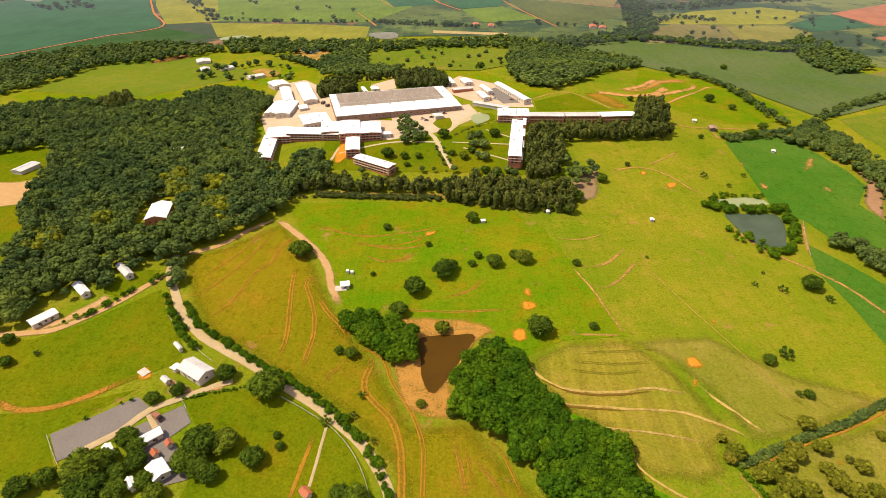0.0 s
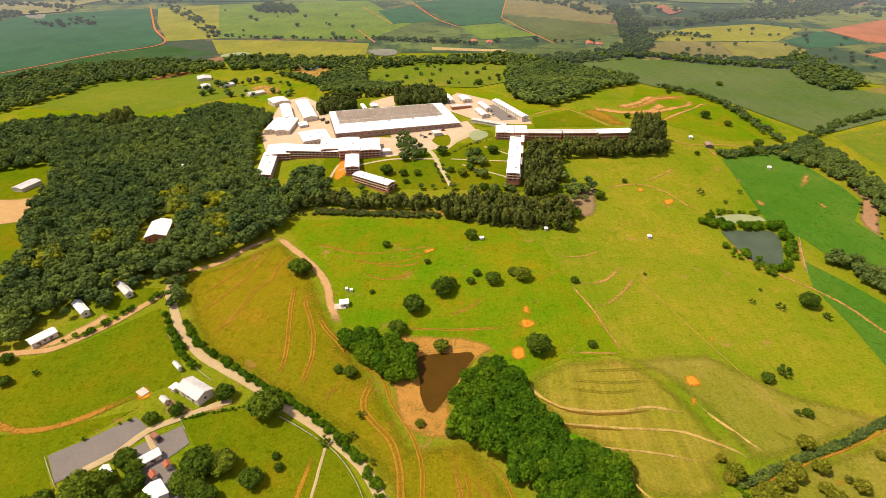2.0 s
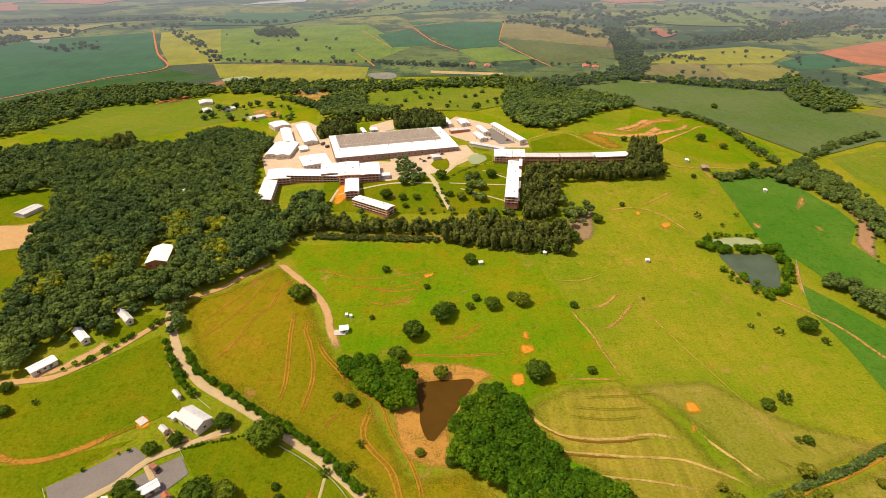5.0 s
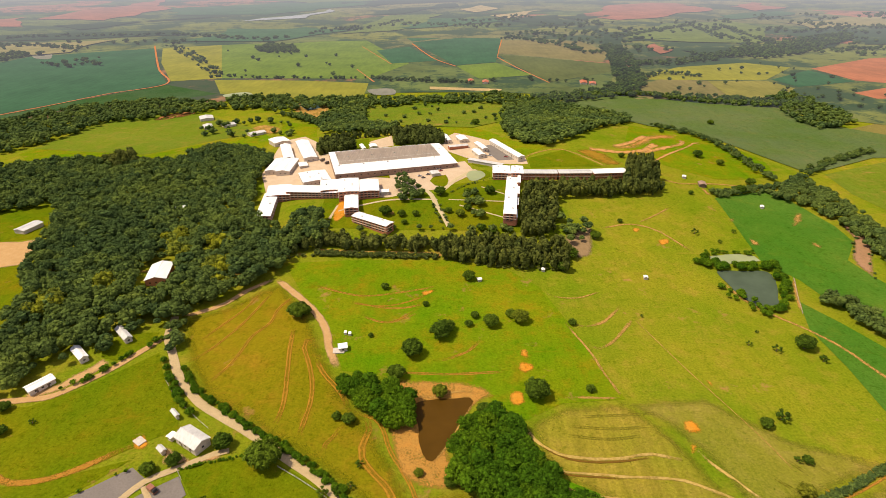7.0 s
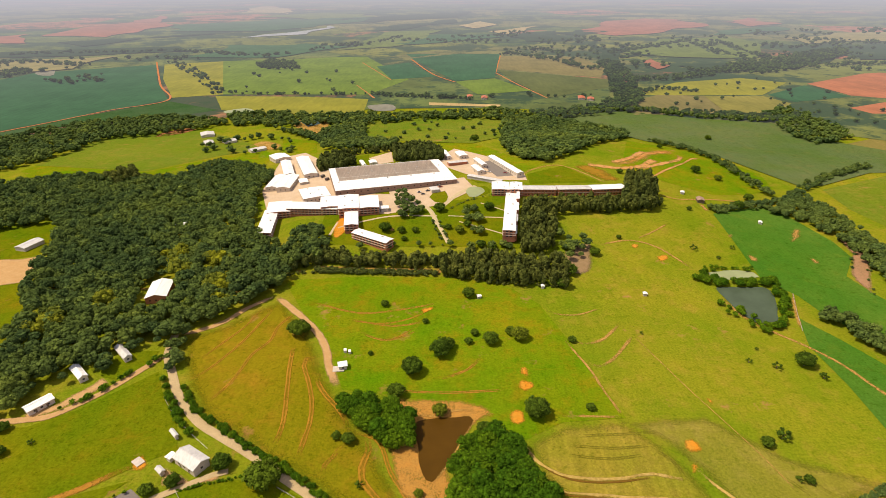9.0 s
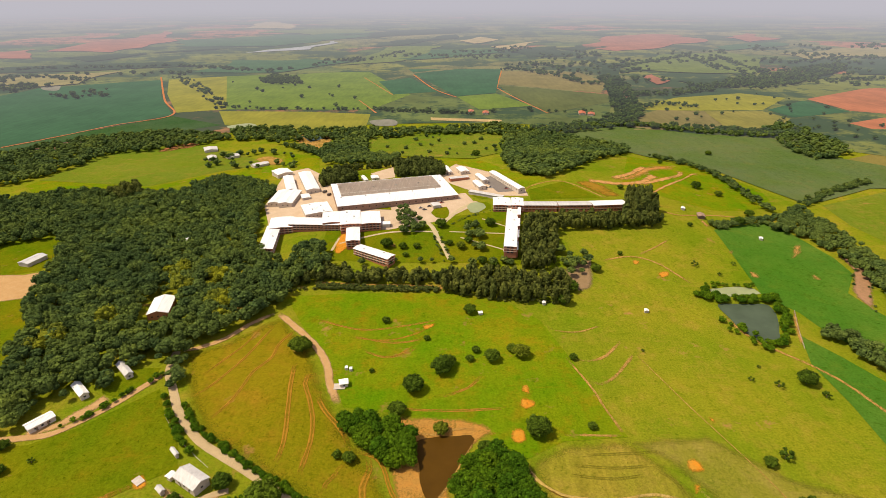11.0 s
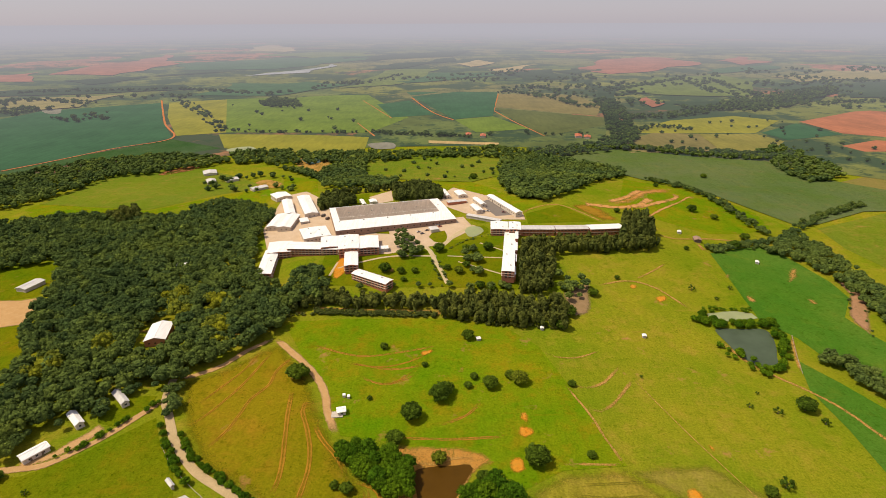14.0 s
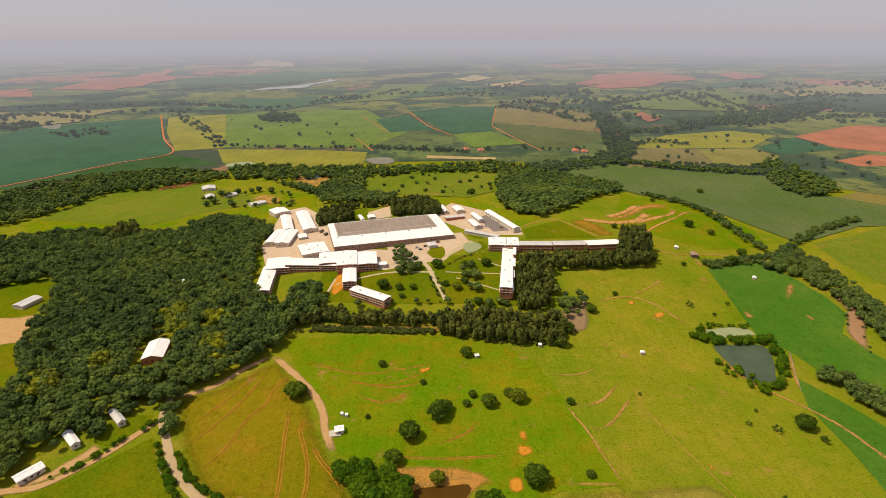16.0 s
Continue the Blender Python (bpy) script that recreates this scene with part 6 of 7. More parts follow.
def building(name, pts, h, wall_mat, roof_mat, label, category="building", pitch=0.6, storeys=0, bay=3.4, slit=0, over=0.5, vents=0, doors=0, group=""):
    """Rectangular building: walls, a ridged roof of sheets with a fascia, window rows, roof vents."""
    c, u, L, W = squared(pts)
    z = terrain(*c)
    root = tagged(new(name), label, category, group)
    root.matrix_basis = pose(c[0], c[1], z, 0, 0, math.degrees(math.atan2(u[1], u[0])))
    bm = bmesh.new()
    local_box(bm, -L / 2 + over, L / 2 - over, -W / 2 + over, W / 2 - over, -4.0, h)
    for s in (-1, 1):
        x = s * (L / 2 - over)
        if pitch > 0.3:
            tri = [bm.verts.new(q) for q in ((x, -W / 2 + over, h), (x, W / 2 - over, h), (x, 0, h + pitch - 0.1))]
            bm.faces.new(tri)
    part("wall", bm, wall_mat, root)
    bm = bmesh.new()
    prof = [(-W / 2, 0.0), (0, pitch), (W / 2, 0.0), (W / 2, -0.28), (0, pitch - 0.28), (-W / 2, -0.28)]
    ends = [[bm.verts.new((x, y, h + 0.3 + q)) for y, q in prof] for x in (-L / 2, L / 2)]
    for i in range(6):
        bm.faces.new((ends[0][i], ends[0][(i + 1) % 6], ends[1][(i + 1) % 6], ends[1][i]))
    bm.faces.new((ends[0][0], ends[0][1], ends[0][4], ends[0][5]))
    bm.faces.new((ends[0][1], ends[0][2], ends[0][3], ends[0][4]))
    bm.faces.new((ends[1][0], ends[1][1], ends[1][4], ends[1][5]))
    bm.faces.new((ends[1][1], ends[1][2], ends[1][3], ends[1][4]))
    bmesh.ops.recalc_face_normals(bm, faces=bm.faces)
    part("roof", bm, roof_mat, root)
    if pitch > 0.3:
        bm = bmesh.new()
        local_box(bm, -L / 2 - 0.05, L / 2 + 0.05, -0.25, 0.25, h + 0.26 + pitch, h + 0.38 + pitch)
        part("ridge_cap", bm, roof_mat, root)
    me = SLIT if slit else WINDOW
    for k in range(storeys or slit):
        zz = h * (k + 0.55) / (storeys or slit)
        n = max(1, int((L - 2) / bay))
        for i in range(n):
            x = (i + 0.5 - n / 2) * bay
            for s in (-1, 1):
                shared("window", me, root, pose(x, s * (W / 2 - over + 0.02), zz))
        n = max(1, int((W - 2) / bay))
        for i in range(n):
            y = (i + 0.5 - n / 2) * bay
            for s in (-1, 1):
                shared("window", me, root, pose(s * (L / 2 - over + 0.02), y, zz, 0, 0, 90))
    for k in range(1, storeys):
        bm = bmesh.new()
        zz = h * k / storeys
        local_box(bm, -L / 2 + over - 0.35, L / 2 - over + 0.35, -W / 2 + over - 0.35, W / 2 - over + 0.35, zz - 0.15, zz + 0.15)
        part("floor_band", bm, M_RENDER, root, "pale concrete floor band")
    for i in range(doors):
        x = (i + 0.5 - doors / 2) * L / (doors + 0.5)
        shared("door", DOOR if h < 5 else GATE, root, pose(x, -W / 2 + over - 0.02, 1.05 if h < 5 else 1.6))
    for i in range(vents):
        bm = bmesh.new()
        local_box(bm, -0.8, 0.8, -0.6, 0.6, 0, 0.9)
        bmesh.ops.bevel(bm, geom=bm.edges[:], offset=0.08, segments=1, affect="EDGES")
        v = part("roof_vent", bm, M_FIBRE, root, "grey box vent on the roof")
        v.matrix_basis = pose((i + 0.5 - vents / 2) * L / vents, W * 0.18 * (1 if i % 2 else -1), h + 0.3 + pitch * 0.6)
    return root


# factory hall: white sheet roof with a weathered grey middle
hall = building("factory_hall", [(-140.8, 582.4), (-15.7, 617.8), (11.3, 549.7), (-110.6, 510.9)], 6.0, M_HALLWALL, M_WHITE, "huge flat white-roofed factory hall with a weathered grey middle", "factory", 0.5, 0, 7.0, 1, 0.4, 10)
hc, hu, hL, hW = squared([(-140.8, 582.4), (-15.7, 617.8), (11.3, 549.7), (-110.6, 510.9)])
for i in range(14):
    for j in range(2):
        bm = bmesh.new()
        a, b = -hL / 2 + 7 + i * (hL - 18) / 14, -hL / 2 + 6.92 + (i + 1) * (hL - 18) / 14
        y0, y1 = hW * (-0.13 if j == 0 else 0.0), hW * (0.0 if j == 0 else 0.485) - 0.12
        rise = [6.8 - 1.0 * abs(y) / hW + 0.08 for y in (y0, y1)]
        vs = [bm.verts.new(q) for q in ((a, y0, rise[0]), (b, y0, rise[0]), (b, y1, rise[1]), (a, y1, rise[1]))]
        bm.faces.new(vs)
        bmesh.ops.solidify(bm, geom=bm.faces[:], thickness=-0.05)
        part("roof_panel", bm, M_GREYROOF, hall, "weathered grey roof sheeting")

for q in ([(-109.4, 628.1), (-104.8, 629.7), (-98.2, 612.2), (-102.5, 609.5)], [(-97.4, 626.0), (-89.8, 630.9), (-86.4, 619.7), (-93.9, 615.0)]):
    building("service_shed", q, 3.0, M_RENDER, M_WHITE, "small white-roofed shed behind the hall", "shed", 0.8, 0, 4, 1, 0.3, 0, 1)
W8 = "white-roofed red brick teaching wing with window bands"
building("brick_wing", [(-176.1, 475.6), (-164.1, 479.0), (-154.4, 421.7), (-168.9, 424.6)], 6.7, M_BRICK, M_WHITE, W8, "school wing", 0.8, 3, vents=3)
building("brick_wing", [(-178.6, 498.2), (-155.5, 493.2), (-150.4, 470.0), (-172.3, 466.8)], 6.8, M_BRICK, M_WHITE, W8, "school wing", 0.6, 3)
building("brick_wing", [(-157.5, 490.7), (-106.8, 487.8), (-103.8, 471.6), (-152.4, 471.6)], 6.6, M_BRICK, M_WHITE, W8, "school wing", 0.8, 3)
building("brick_block", [(-127.8, 500.8), (-108.9, 499.9), (-104.0, 473.1), (-121.7, 471.9)], 7.4, M_BRICK, M_WHITE, "white-roofed brick block at a wing's corner", "school wing", 0.5, 3, vents=1)
building("brick_block", [(-109.4, 497.3), (-90.1, 503.1), (-83.8, 464.8), (-103.4, 464.5)], 8.4, M_BRICK, M_WHITE, "taller white-roofed brick stair block", "school wing", 0.5, 3, vents=3)
building("brick_block", [(-89.7, 499.4), (-70.7, 499.9), (-64.9, 468.9), (-85.5, 468.2)], 6.9, M_BRICK, M_WHITE, W8, "school wing", 0.7, 3)
building("brick_wing", [(-98.1, 468.7), (-85.5, 468.2), (-80.0, 434.1), (-92.9, 435.2)], 6.7, M_BRICK, M_WHITE, W8, "school wing", 0.8, 3)
building("brick_wing", [(-86.3, 427.2), (-78.4, 433.1), (-45.9, 413.7), (-52.9, 403.8)], 6.7, M_BRICK, M_WHITE, W8, "school wing", 0.8, 3, vents=2)
building("white_hall", [(-158.1, 528.9), (-130.3, 535.1), (-119.0, 508.1), (-145.1, 500.0)], 5.6, M_RENDER, M_WHITE, "low white-roofed workshop in the yard", "workshop", 0.7, 0, 4, 1, vents=4)
for q, hh in (([(-209.5, 642.2), (-198.7, 646.2), (-178.2, 592.0), (-191.1, 589.7)], 5.5), ([(-193.3, 651.9), (-176.3, 651.1), (-150.5, 585.9), (-164.7, 581.7)], 6.0), ([(-234.3, 675.2), (-220.0, 691.0), (-207.0, 673.3), (-219.3, 656.0)], 5.0), ([(-201.0, 552.4), (-198.9, 589.0), (-187.4, 591.8), (-184.5, 544.2)], 4.8), ([(-184.5, 544.2), (-186.7, 591.6), (-171.6, 580.9), (-172.7, 541.0)], 5.0)):
    building("storage_shed", q, hh, M_RENDER, M_WHITE, "white metal-roofed storage shed in the yard", "shed", 1.4, 0, 5, 1, 0.4, 0, 2)
building("small_canopy", [(-170.4, 574.9), (-160.6, 576.1), (-155.6, 563.0), (-165.1, 561.7)], 2.8, M_CONC, M_WHITE, "small white canopy in the yard", "canopy", 0.3)
building("long_shed", [(45.9, 624.4), (53.7, 625.6), (82.2, 563.0), (73.5, 558.3)], 4.6, M_RENDER, M_WHITE, "long white gabled shed beside a car park", "shed", 1.2, 0, 5, 1, 0.4, 0, 3)
for q in ([(28.2, 617.8), (35.3, 619.1), (43.7, 595.4), (37.3, 592.0)], [(24.9, 593.2), (31.9, 596.5), (40.1, 574.7), (31.5, 571.6)], [(8.3, 643.9), (15.1, 653.6), (20.8, 634.8), (14.1, 626.2)], [(-9.3, 658.4), (-3.8, 652.1), (2.3, 631.1), (-2.9, 627.0)]):
    building("service_shed", q, 4.0, M_RENDER, M_WHITE, "small white-roofed service shed", "shed", 1.2, 0, 4, 1, 0.3, 0, 1)
building("open_shed", [(-2.1, 611.3), (20.5, 617.7), (21.0, 611.2), (-1.4, 602.7)], 3.4, M_BRICK, M_FIBRE, "narrow pale-roofed shed in the yard", "shed", 0.5)
building("brick_block", [(44.6, 532.2), (62.4, 534.9), (61.4, 510.3), (42.8, 510.5)], 6.8, M_BRICK, M_WHITE, "white-roofed brick entrance block", "school wing", 0.5, 3, vents=2)
building("brick_block", [(63.1, 530.5), (75.5, 530.1), (73.6, 507.6), (61.1, 507.7)], 7.6, M_BRICK, M_WHITE, "white-roofed brick link block with roof plant", "school wing", 0.4, 3, vents=3)
building("brick_wing", [(57.4, 514.8), (69.5, 514.6), (56.9, 419.3), (46.4, 418.2)], 6.7, M_BRICK, M_WHITE, "long stepped white-roofed brick wing", "school wing", 0.3, 3, over=0.3, vents=4)
for q in ([(67.9, 510.2), (71.2, 510.2), (68.4, 488.2), (65.2, 488.2)], [(64.7, 483.1), (67.4, 483.1), (65.0, 464.0), (62.4, 464.0)], [(61.5, 459.5), (64.0, 459.6), (61.9, 442.9), (59.5, 442.8)], [(58.6, 438.9), (61.1, 438.9), (59.0, 422.0), (56.7, 422.0)]):
    building("stair_bay", q, 6.4, M_BRICK, M_WHITE, "projecting brick bay of the stepped wing", "stair bay", 0.15, over=0.1, group="stepped wing bays")
for q in ([(74.1, 522.0), (109.1, 521.8), (107.2, 510.1), (72.9, 510.1)], [(109.7, 521.8), (143.8, 523.0), (141.3, 511.4), (107.8, 510.1)], [(144.7, 524.6), (181.1, 528.9), (177.5, 515.3), (141.9, 511.4)]):
    building("long_wing", q, 6.6, M_BRICK, M_FIBRE if q[0][0] < 130 else M_WHITE, "long low white-roofed brick wing among eucalyptus", "school wing", 0.7, 2, group="long wing sections")
building("covered_walk", [(21.2, 567.9), (56.9, 548.4), (55.8, 541.8), (20.4, 560.7)], 3.2, M_CONC, M_FIBRE, "pale-roofed covered walkway between blocks", "walkway", 0.3)
building("covered_walk", [(-66.6, 482.2), (-58.2, 483.4), (-57.4, 475.7), (-65.7, 474.5)], 3.4, M_CONC, M_WHITE, "short white-roofed canopy at the brick block", "walkway", 0.2)
building("gatehouse", [(-21.3, 529.0), (-12.8, 532.2), (-9.2, 522.3), (-18.1, 519.3)], 3.2, M_RENDER, M_FIBRE, "small flat-roofed pavilion in the garden", "pavilion", 0.2)
# houses
building("forest_hall", [(-215.2, 324.0), (-219.8, 343.1), (-206.3, 351.5), (-199.5, 322.7)], 5.0, M_BRICK, M_WHITE, "large white-roofed hall in a forest clearing", "hall", 2.2, 0, 4, 1)
# small white roof set on 9 m walls
building("forest_hut", [(-251.7, 452.2), (-243.4, 452.4), (-241.0, 446.5), (-248.4, 445.7)], 9.0, M_RENDER, M_WHITE, "tall white-roofed hut among forest trees", "hut", 0.6)
HOUSE = "low farm house with a pale sheet roof by the lane"
building("farm_house", [(-226.7, 217.1), (-218.6, 228.4), (-213.6, 224.0), (-220.6, 212.9)], 2.9, M_RENDER, M_WHITE, HOUSE, "house", 1.3, 0, 3.2, 1, 0.5, 0, 2)
building("farm_house", [(-221.5, 248.9), (-217.2, 251.8), (-206.2, 242.9), (-209.2, 238.2)], 2.9, M_RENDER, M_WHITE, HOUSE, "house", 1.4, 0, 3.2, 1, 0.5, 0, 1)
building("farm_house", [(-206.2, 268.5), (-202.7, 271.8), (-190.8, 261.4), (-193.4, 256.7)], 2.9, M_RENDER, M_FIBRE, HOUSE, "house", 1.4, 0, 3.2, 1, 0.5, 0, 1)
building("long_barn", [(-376.2, 415.4), (-370.8, 434.6), (-362.8, 426.7), (-366.9, 407.9)], 3.4, M_RENDER, M_FIBRE, "long shed with a pale roof beside a field", "barn", 1.2)
building("barn", [(-132.0, 186.4), (-127.1, 194.6), (-113.6, 186.5), (-117.8, 178.0)], 4.2, M_RENDER, M_FIBRE, "large gabled barn with a grey-white sheet roof", "barn", 2.0, 0, 4, 1, 0.6, 0, 2)
building("outhouse", [(-136.5, 188.0), (-134.9, 191.8), (-131.5, 189.7), (-133.6, 186.2)], 2.4, M_RENDER, M_WHITE, "small white-roofed outhouse against the barn", "outhouse", 0.5)
building("outhouse", [(-138.2, 181.3), (-136.3, 183.2), (-132.3, 180.5), (-134.2, 177.9)], 2.3, M_RENDER, M_FIBRE, "small grey outhouse near the barn", "outhouse", 0.9)
building("outhouse", [(-142.3, 204.6), (-140.7, 206.3), (-135.9, 202.0), (-137.1, 199.9)], 2.3, M_RENDER, M_FIBRE, "tiny grey-roofed hut in the paddock", "hut", 0.8)
building("farm_house", [(-133.9, 145.9), (-125.1, 153.4), (-121.9, 150.3), (-129.4, 142.5)], 2.9, M_RENDER, M_WHITE, "long low house with a white roof under trees", "house", 1.2, 0, 3.2, 1, 0.5, 0, 2)
building("farm_house", [(-144.9, 142.8), (-141.4, 144.3), (-137.2, 140.1), (-140.5, 138.4)], 2.9, M_RENDER, M_WHITE, "small white-roofed house under trees", "house", 1.0, 0, 3.2, 1)
building("farm_house", [(-122.3, 133.4), (-116.7, 138.5), (-110.5, 132.2), (-115.3, 127.4)], 3.0, M_RENDER, M_WHITE, "broad white-roofed house under trees", "house", 1.2, 0, 3.2, 1)
building("farm_house", [(-127.8, 127.8), (-124.5, 129.6), (-121.3, 126.0), (-123.1, 123.8)], 2.8, M_RENDER, M_WHITE, "small white-roofed house under trees", "house", 1.0)
for q in ([(-124.0, 141.6), (-121.6, 142.4), (-118.6, 140.1), (-121.3, 138.9)], [(-120.3, 146.4), (-117.5, 147.6), (-115.2, 145.1), (-118.0, 143.9)], [(-57.8, 125.3), (-55.3, 127.8), (-51.7, 125.0), (-53.8, 121.9)]):
    building("tiled_hut", q, 2.4, M_RENDER, M_TILE, "little hut with a red clay tile roof", "hut", 1.2)
building("pump_house", [(-67.1, 262.0), (-61.5, 263.5), (-59.7, 258.5), (-65.2, 257.1)], 2.6, M_RENDER, M_WHITE, "small white pump house at the end of the dirt road", "pump house", 0.6, 0, 2.5, 1)
building("concrete_slab", [(-69.2, 260.8), (-62.5, 261.7), (-61.9, 256.3), (-69.0, 255.8)], 0.25, M_CONC, M_CONC, "pale concrete slab beside the pump house", "slab", 0.05, over=0.05)
building("white_tank", [(-65.6, 276.4), (-63.8, 276.5), (-63.4, 274.1), (-65.2, 274.0)], 1.6, M_RENDER, M_WHITE, "small white tank by the pump house", "tank", 0.1, over=0.05)
building("white_tank", [(-62.6, 275.4), (-60.8, 275.4), (-60.4, 273.1), (-62.2, 273.0)], 1.6, M_RENDER, M_WHITE, "small white tank by the pump house", "tank", 0.1, over=0.05)
building("concrete_slab", [(-152.7, 186.8), (-150.1, 189.5), (-145.5, 186.8), (-148.2, 183.4)], 0.35, M_CONC, M_CONC, "pale rubble slab on scraped soil", "slab", 0.1, over=0.05)
for q in ([(21.1, 342.4), (24.4, 343.3), (24.7, 340.1), (21.4, 339.3)], [(145.1, 347.0), (148.2, 347.9), (147.7, 344.7), (144.6, 343.8)], [(70.6, 356.5), (73.2, 357.4), (73.2, 354.2), (70.6, 353.3)], [(243.4, 536.4), (247.3, 537.6), (245.5, 532.6), (241.6, 531.4)], [(295.4, 475.3), (298.9, 475.9), (296.8, 471.7), (293.4, 471.1)]):
    building("feed_shelter", q, 1.8, M_CONC, M_WHITE, "small white-roofed cattle feed shelter", "shelter", 0.4, over=0.3, group="feed shelters")
building("farm_house", [(254.1, 521.1), (260.6, 523.0), (258.7, 513.9), (251.7, 510.6)], 2.8, M_BARK, M_HALLWALL, "small brown-roofed farm shed beside a track", "shed", 1.0)
for q in ([(-387, 818), (-368, 825), (-358.1, 804.2), (-376.4, 797.7)], [(-359.5, 766.2), (-349.8, 775.4), (-340.7, 757.1), (-350.3, 748.4)], [(-334.1, 772.2), (-321.8, 784.6), (-312.9, 772.1), (-326.8, 760.0)], [(-279.3, 724.4), (-262.1, 740.5), (-256.6, 728.4), (-272.9, 713.0)]):
    building("farmstead", q, 3.0, M_RENDER, M_FIBRE, "pale-roofed farm building beyond the forest", "house", 1.4)
for q in ([(34, 1126), (46, 1126), (45, 1102), (33, 1102)], [(63, 1114), (76, 1114), (74, 1090), (62, 1090)], [(259, 1112), (272, 1118), (267, 1089), (255, 1083)], [(275, 1100), (288, 1100), (283, 1077), (269, 1078)]):
    building("farmstead", q, 3.2, M_RENDER, M_TILE, "distant farmhouse with a red tile roof", "house", 1.6)


# ---- fences and vehicles ----
def fence(pts, label, gap=3.0):
    """Timber posts with two rails along a line."""
    root = tagged(new("fence"), label, "fence")
    line = smooth_line(pts, False, gap)
    post = box_mesh("post", 0.2, 0.2, 1.4, M_BARK, 0.03)
    for a, b2 in zip(line, line[1:]):
        d = b2 - a
        z0, z1 = terrain(*a), terrain(*b2)
        shared("post", post, root, pose(a[0], a[1], z0 + 0.6))
        for hh in (0.6, 1.2):
            bm = bmesh.new()
            bmesh.ops.create_cube(bm, size=1.0)
            bmesh.ops.scale(bm, verts=bm.verts, vec=(float(np.hypot(*d)), 0.08, 0.12))
            r = part("rail", bm, M_CONC, root)
            r.matrix_basis = pose((a[0] + b2[0]) / 2, (a[1] + b2[1]) / 2, (z0 + z1) / 2 + hh, 0, -math.degrees(math.atan2(z1 - z0, np.hypot(*d))), math.degrees(math.atan2(d[1], d[0])))
    return root


fence([(-78.3, 174.0), (-65.1, 166.5), (-50.1, 156.3), (-39.4, 144.1), (-32.8, 132.4), (-29.2, 122.8)], "pale fence along the avenue's inner side")
fence([(-157.2, 229.8), (-143.8, 215.0), (-128.4, 202.3), (-119.1, 195.5)], "pale fence between paddock and avenue")
fence([(-173.0, 149.3), (-165.9, 141.7), (-159.4, 135.2)], "pale fence at the tarmac's end")
fence([(-124.3, 171.4), (-119.1, 165.4)], "short pale garden fence by the lane")
fence([(257.1, 348.7), (245.5, 322.8), (236.9, 301.4)], "pale fence between pond and crop")


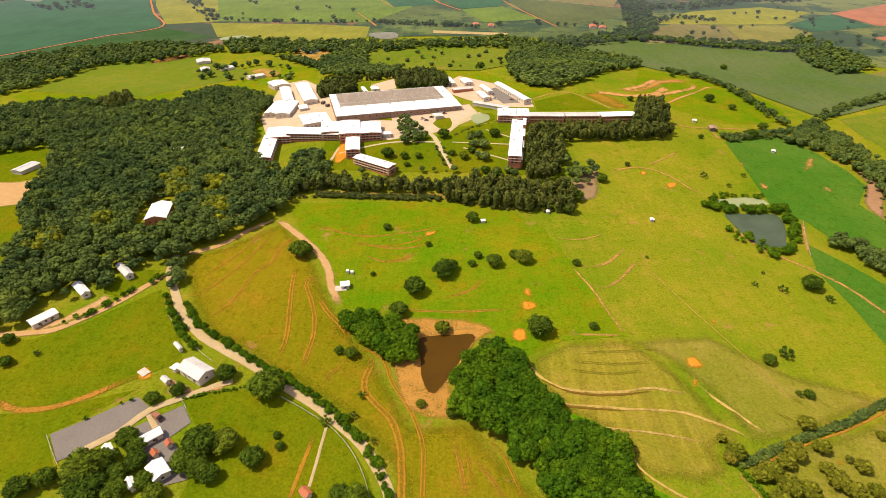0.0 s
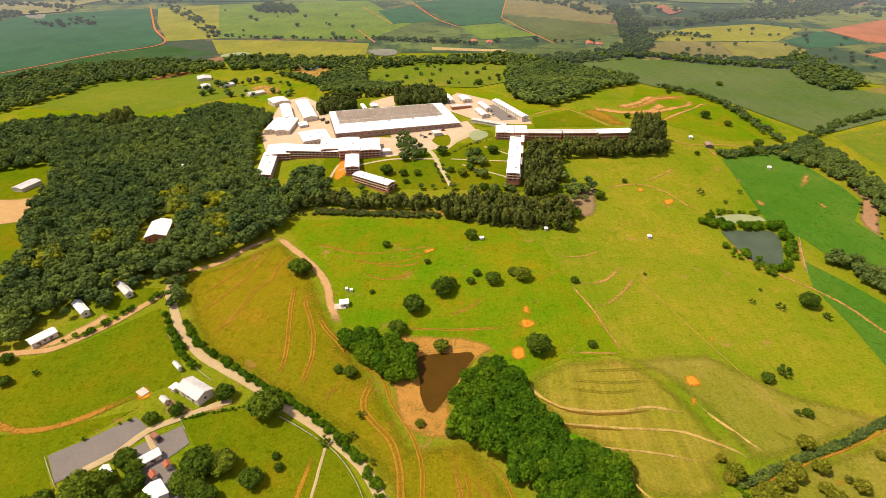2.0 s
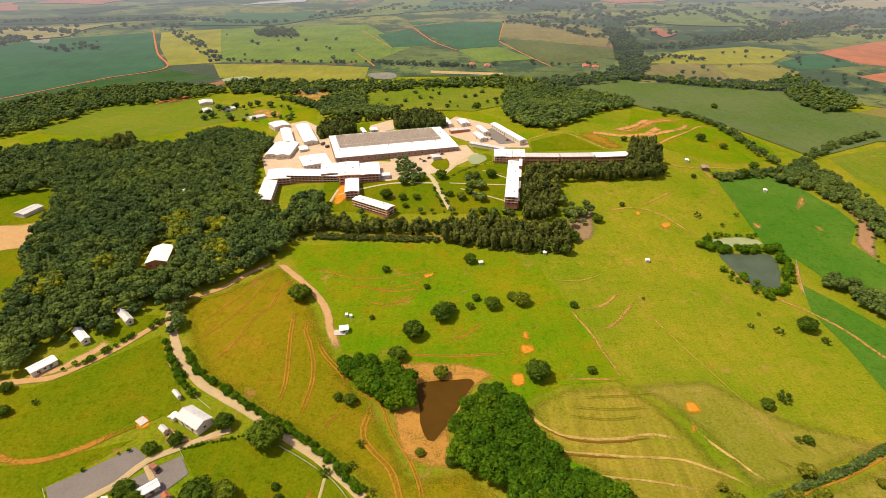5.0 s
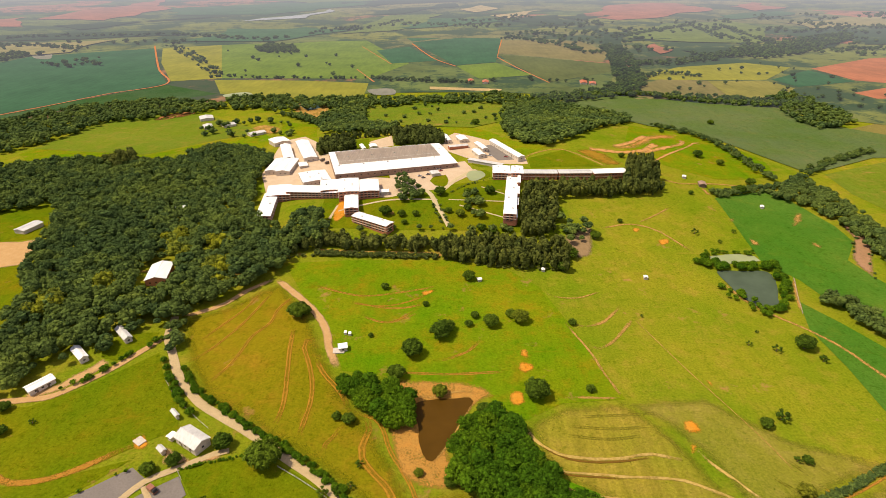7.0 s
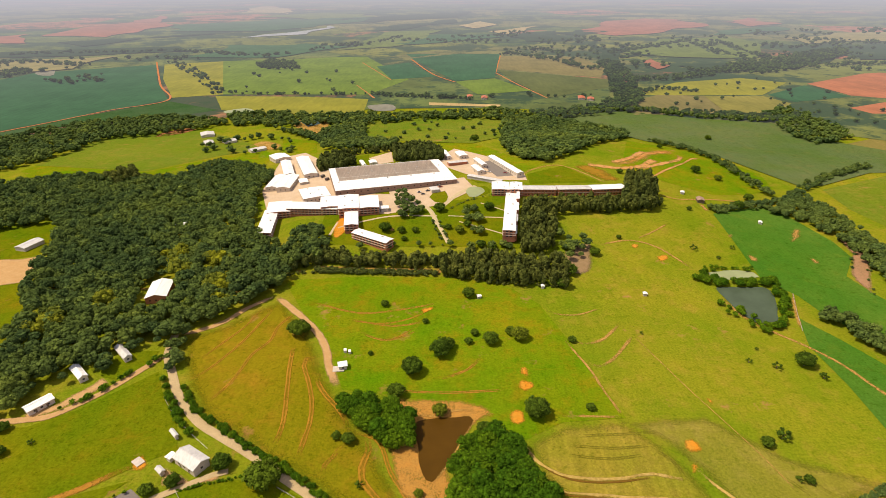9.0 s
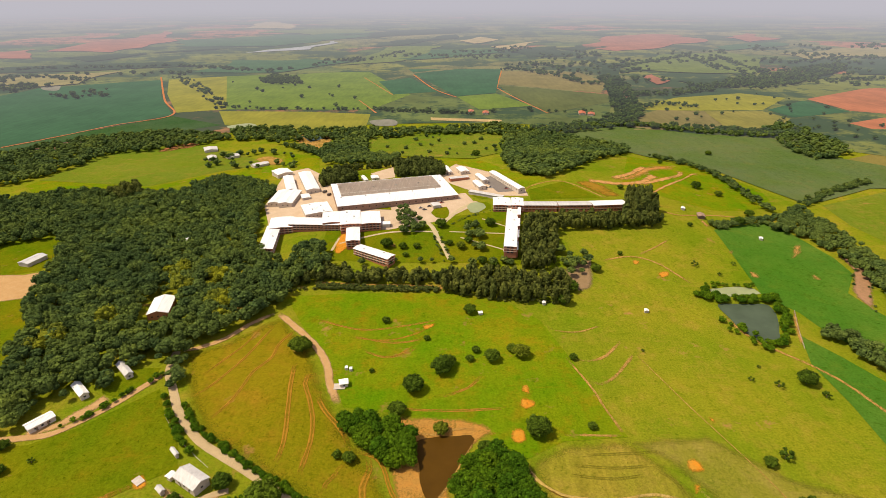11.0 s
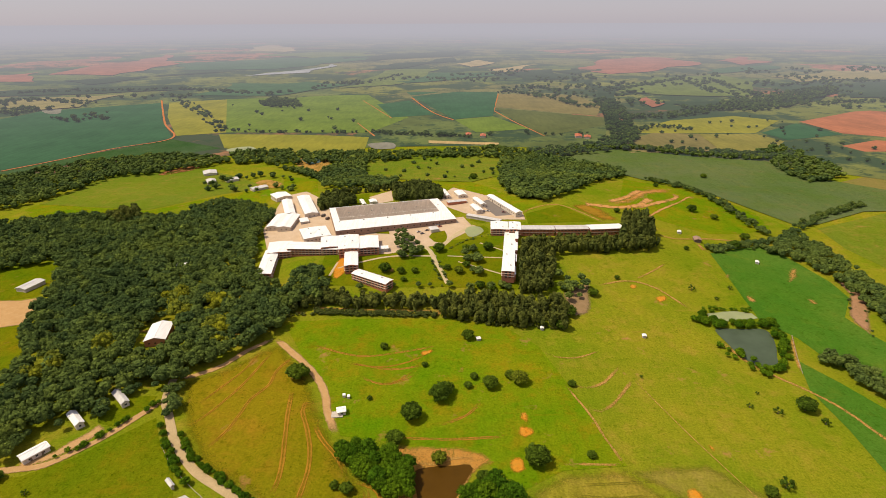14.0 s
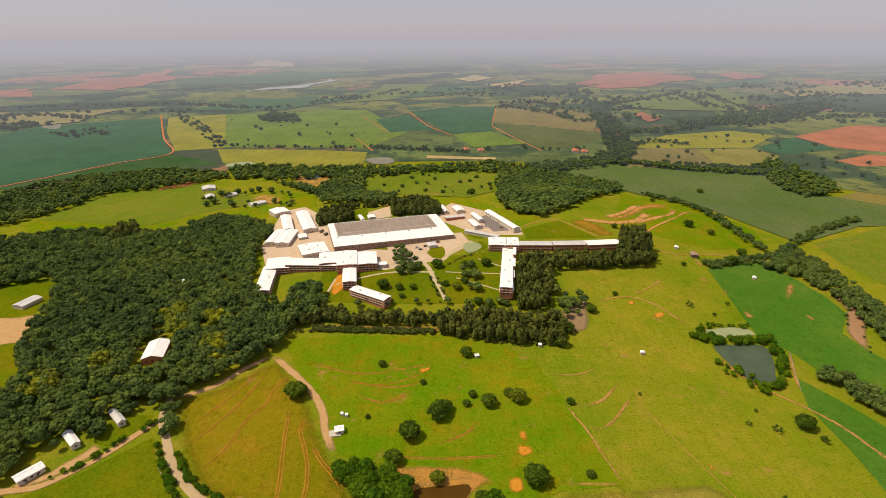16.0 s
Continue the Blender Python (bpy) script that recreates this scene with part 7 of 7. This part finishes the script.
def vehicle(x, y, turn, length, colour, label, category="car", box=False):
    """A parked car or small lorry: body, cabin with glass, wheels with rims."""
    n = Nodes("vehicle_paint", 0.35, 0.5)
    paint = n.done(n.mix(n.ramp(n.noise(0.8, 4), (0.3, (0, 0, 0)), (0.7, (1, 1, 1))), colour, tuple(q * 0.85 for q in colour)))
    root = tagged(new("vehicle"), label, category)
    root.matrix_basis = pose(x, y, terrain(x, y) + 0.4, 0, 0, turn)
    w = 1.8 if not box else 2.3
    bm = bmesh.new()
    local_box(bm, -length / 2, length / 2, -w / 2, w / 2, 0.35, 0.95)
    bmesh.ops.bevel(bm, geom=bm.edges[:], offset=0.12, segments=2, affect="EDGES")
    part("body", bm, paint, root)
    bm = bmesh.new()
    x0, x1 = (-length * 0.28, length * 0.22) if not box else (length * 0.22, length * 0.48)
    lo = [bm.verts.new((a, b2, 0.93)) for a, b2 in ((x0, -w / 2 + 0.08), (x1, -w / 2 + 0.08), (x1, w / 2 - 0.08), (x0, w / 2 - 0.08))]
    hi = [bm.verts.new((a, b2, 1.5 if not box else 2.3)) for a, b2 in ((x0 + 0.3, -w / 2 + 0.25), (x1 - 0.4, -w / 2 + 0.25), (x1 - 0.4, w / 2 - 0.25), (x0 + 0.3, w / 2 - 0.25))]
    bm.faces.new(hi)
    for i in range(4):
        bm.faces.new((lo[i], lo[(i + 1) % 4], hi[(i + 1) % 4], hi[i]))
    part("cabin", bm, M_GLASS, root, "dark glazed cabin")
    if box:
        bm = bmesh.new()
        local_box(bm, -length / 2 + 0.05, length * 0.2, -w / 2, w / 2, 0.97, 2.5)
        part("cargo_box", bm, paint, root)
    for sx in (-0.32, 0.32):
        for sy in (-1, 1):
            bm = bmesh.new()
            bmesh.ops.create_cone(bm, cap_ends=True, segments=12, radius1=0.34, radius2=0.34, depth=0.22)
            wh = part("wheel", bm, M_GLASS, root)
            wh.matrix_basis = pose(sx * length, sy * (w / 2 - 0.1), 0.34, 90)
            bm = bmesh.new()
            bmesh.ops.create_cone(bm, cap_ends=True, segments=10, radius1=0.2, radius2=0.2, depth=0.24)
            part("rim", bm, M_FIBRE, wh, "grey metal rim")


for (x, y), tint, lab in zip([(-30.8, 522.1), (-26.8, 517.2), (-12.3, 541.9), (-9.2, 536.7), (-22.2, 526.0), (-16.6, 534.3)], ((0.55, 0.55, 0.55), (0.12, 0.12, 0.14), (0.5, 0.5, 0.52), (0.35, 0.06, 0.05), (0.10, 0.10, 0.12), (0.55, 0.55, 0.55)), ("white", "black", "silver", "red", "dark grey", "white")):
    vehicle(x, y, 20, 4.4, tint, lab + " car parked in the pale paved forecourt", "car")
for (x, y), a, l, col, lab, bx in zip([(-129.4, 159.7), (-144.3, 583.4), (-136.8, 571.7), (-175.8, 461.9), (35.6, 592.2), (40.0, 580.5), (44.9, 580.1), (62.2, 575.2)], (-30, 70, 60, 20, -30, -30, -30, -30), (5.2, 6.5, 5.5, 4.4, 4.3, 4.3, 4.4, 4.3),
                                     ((0.30, 0.12, 0.07), (0.10, 0.08, 0.07), (0.12, 0.09, 0.08), (0.5, 0.12, 0.05), (0.5, 0.5, 0.5), (0.2, 0.2, 0.22), (0.55, 0.55, 0.55), (0.3, 0.05, 0.05)),
                                     ("brown lorry parked on the grey forecourt", "dark lorry parked in the paved yard", "dark van parked in the paved yard", "orange car parked by the brick wing", "silver car in the tarmac car park", "dark car in the tarmac car park", "white car in the tarmac car park", "red car in the tarmac car park"),
                                     (True, True, True, False, False, False, False, False)):
    vehicle(x, y, a, l, col, lab, "lorry" if bx else "car", bx)
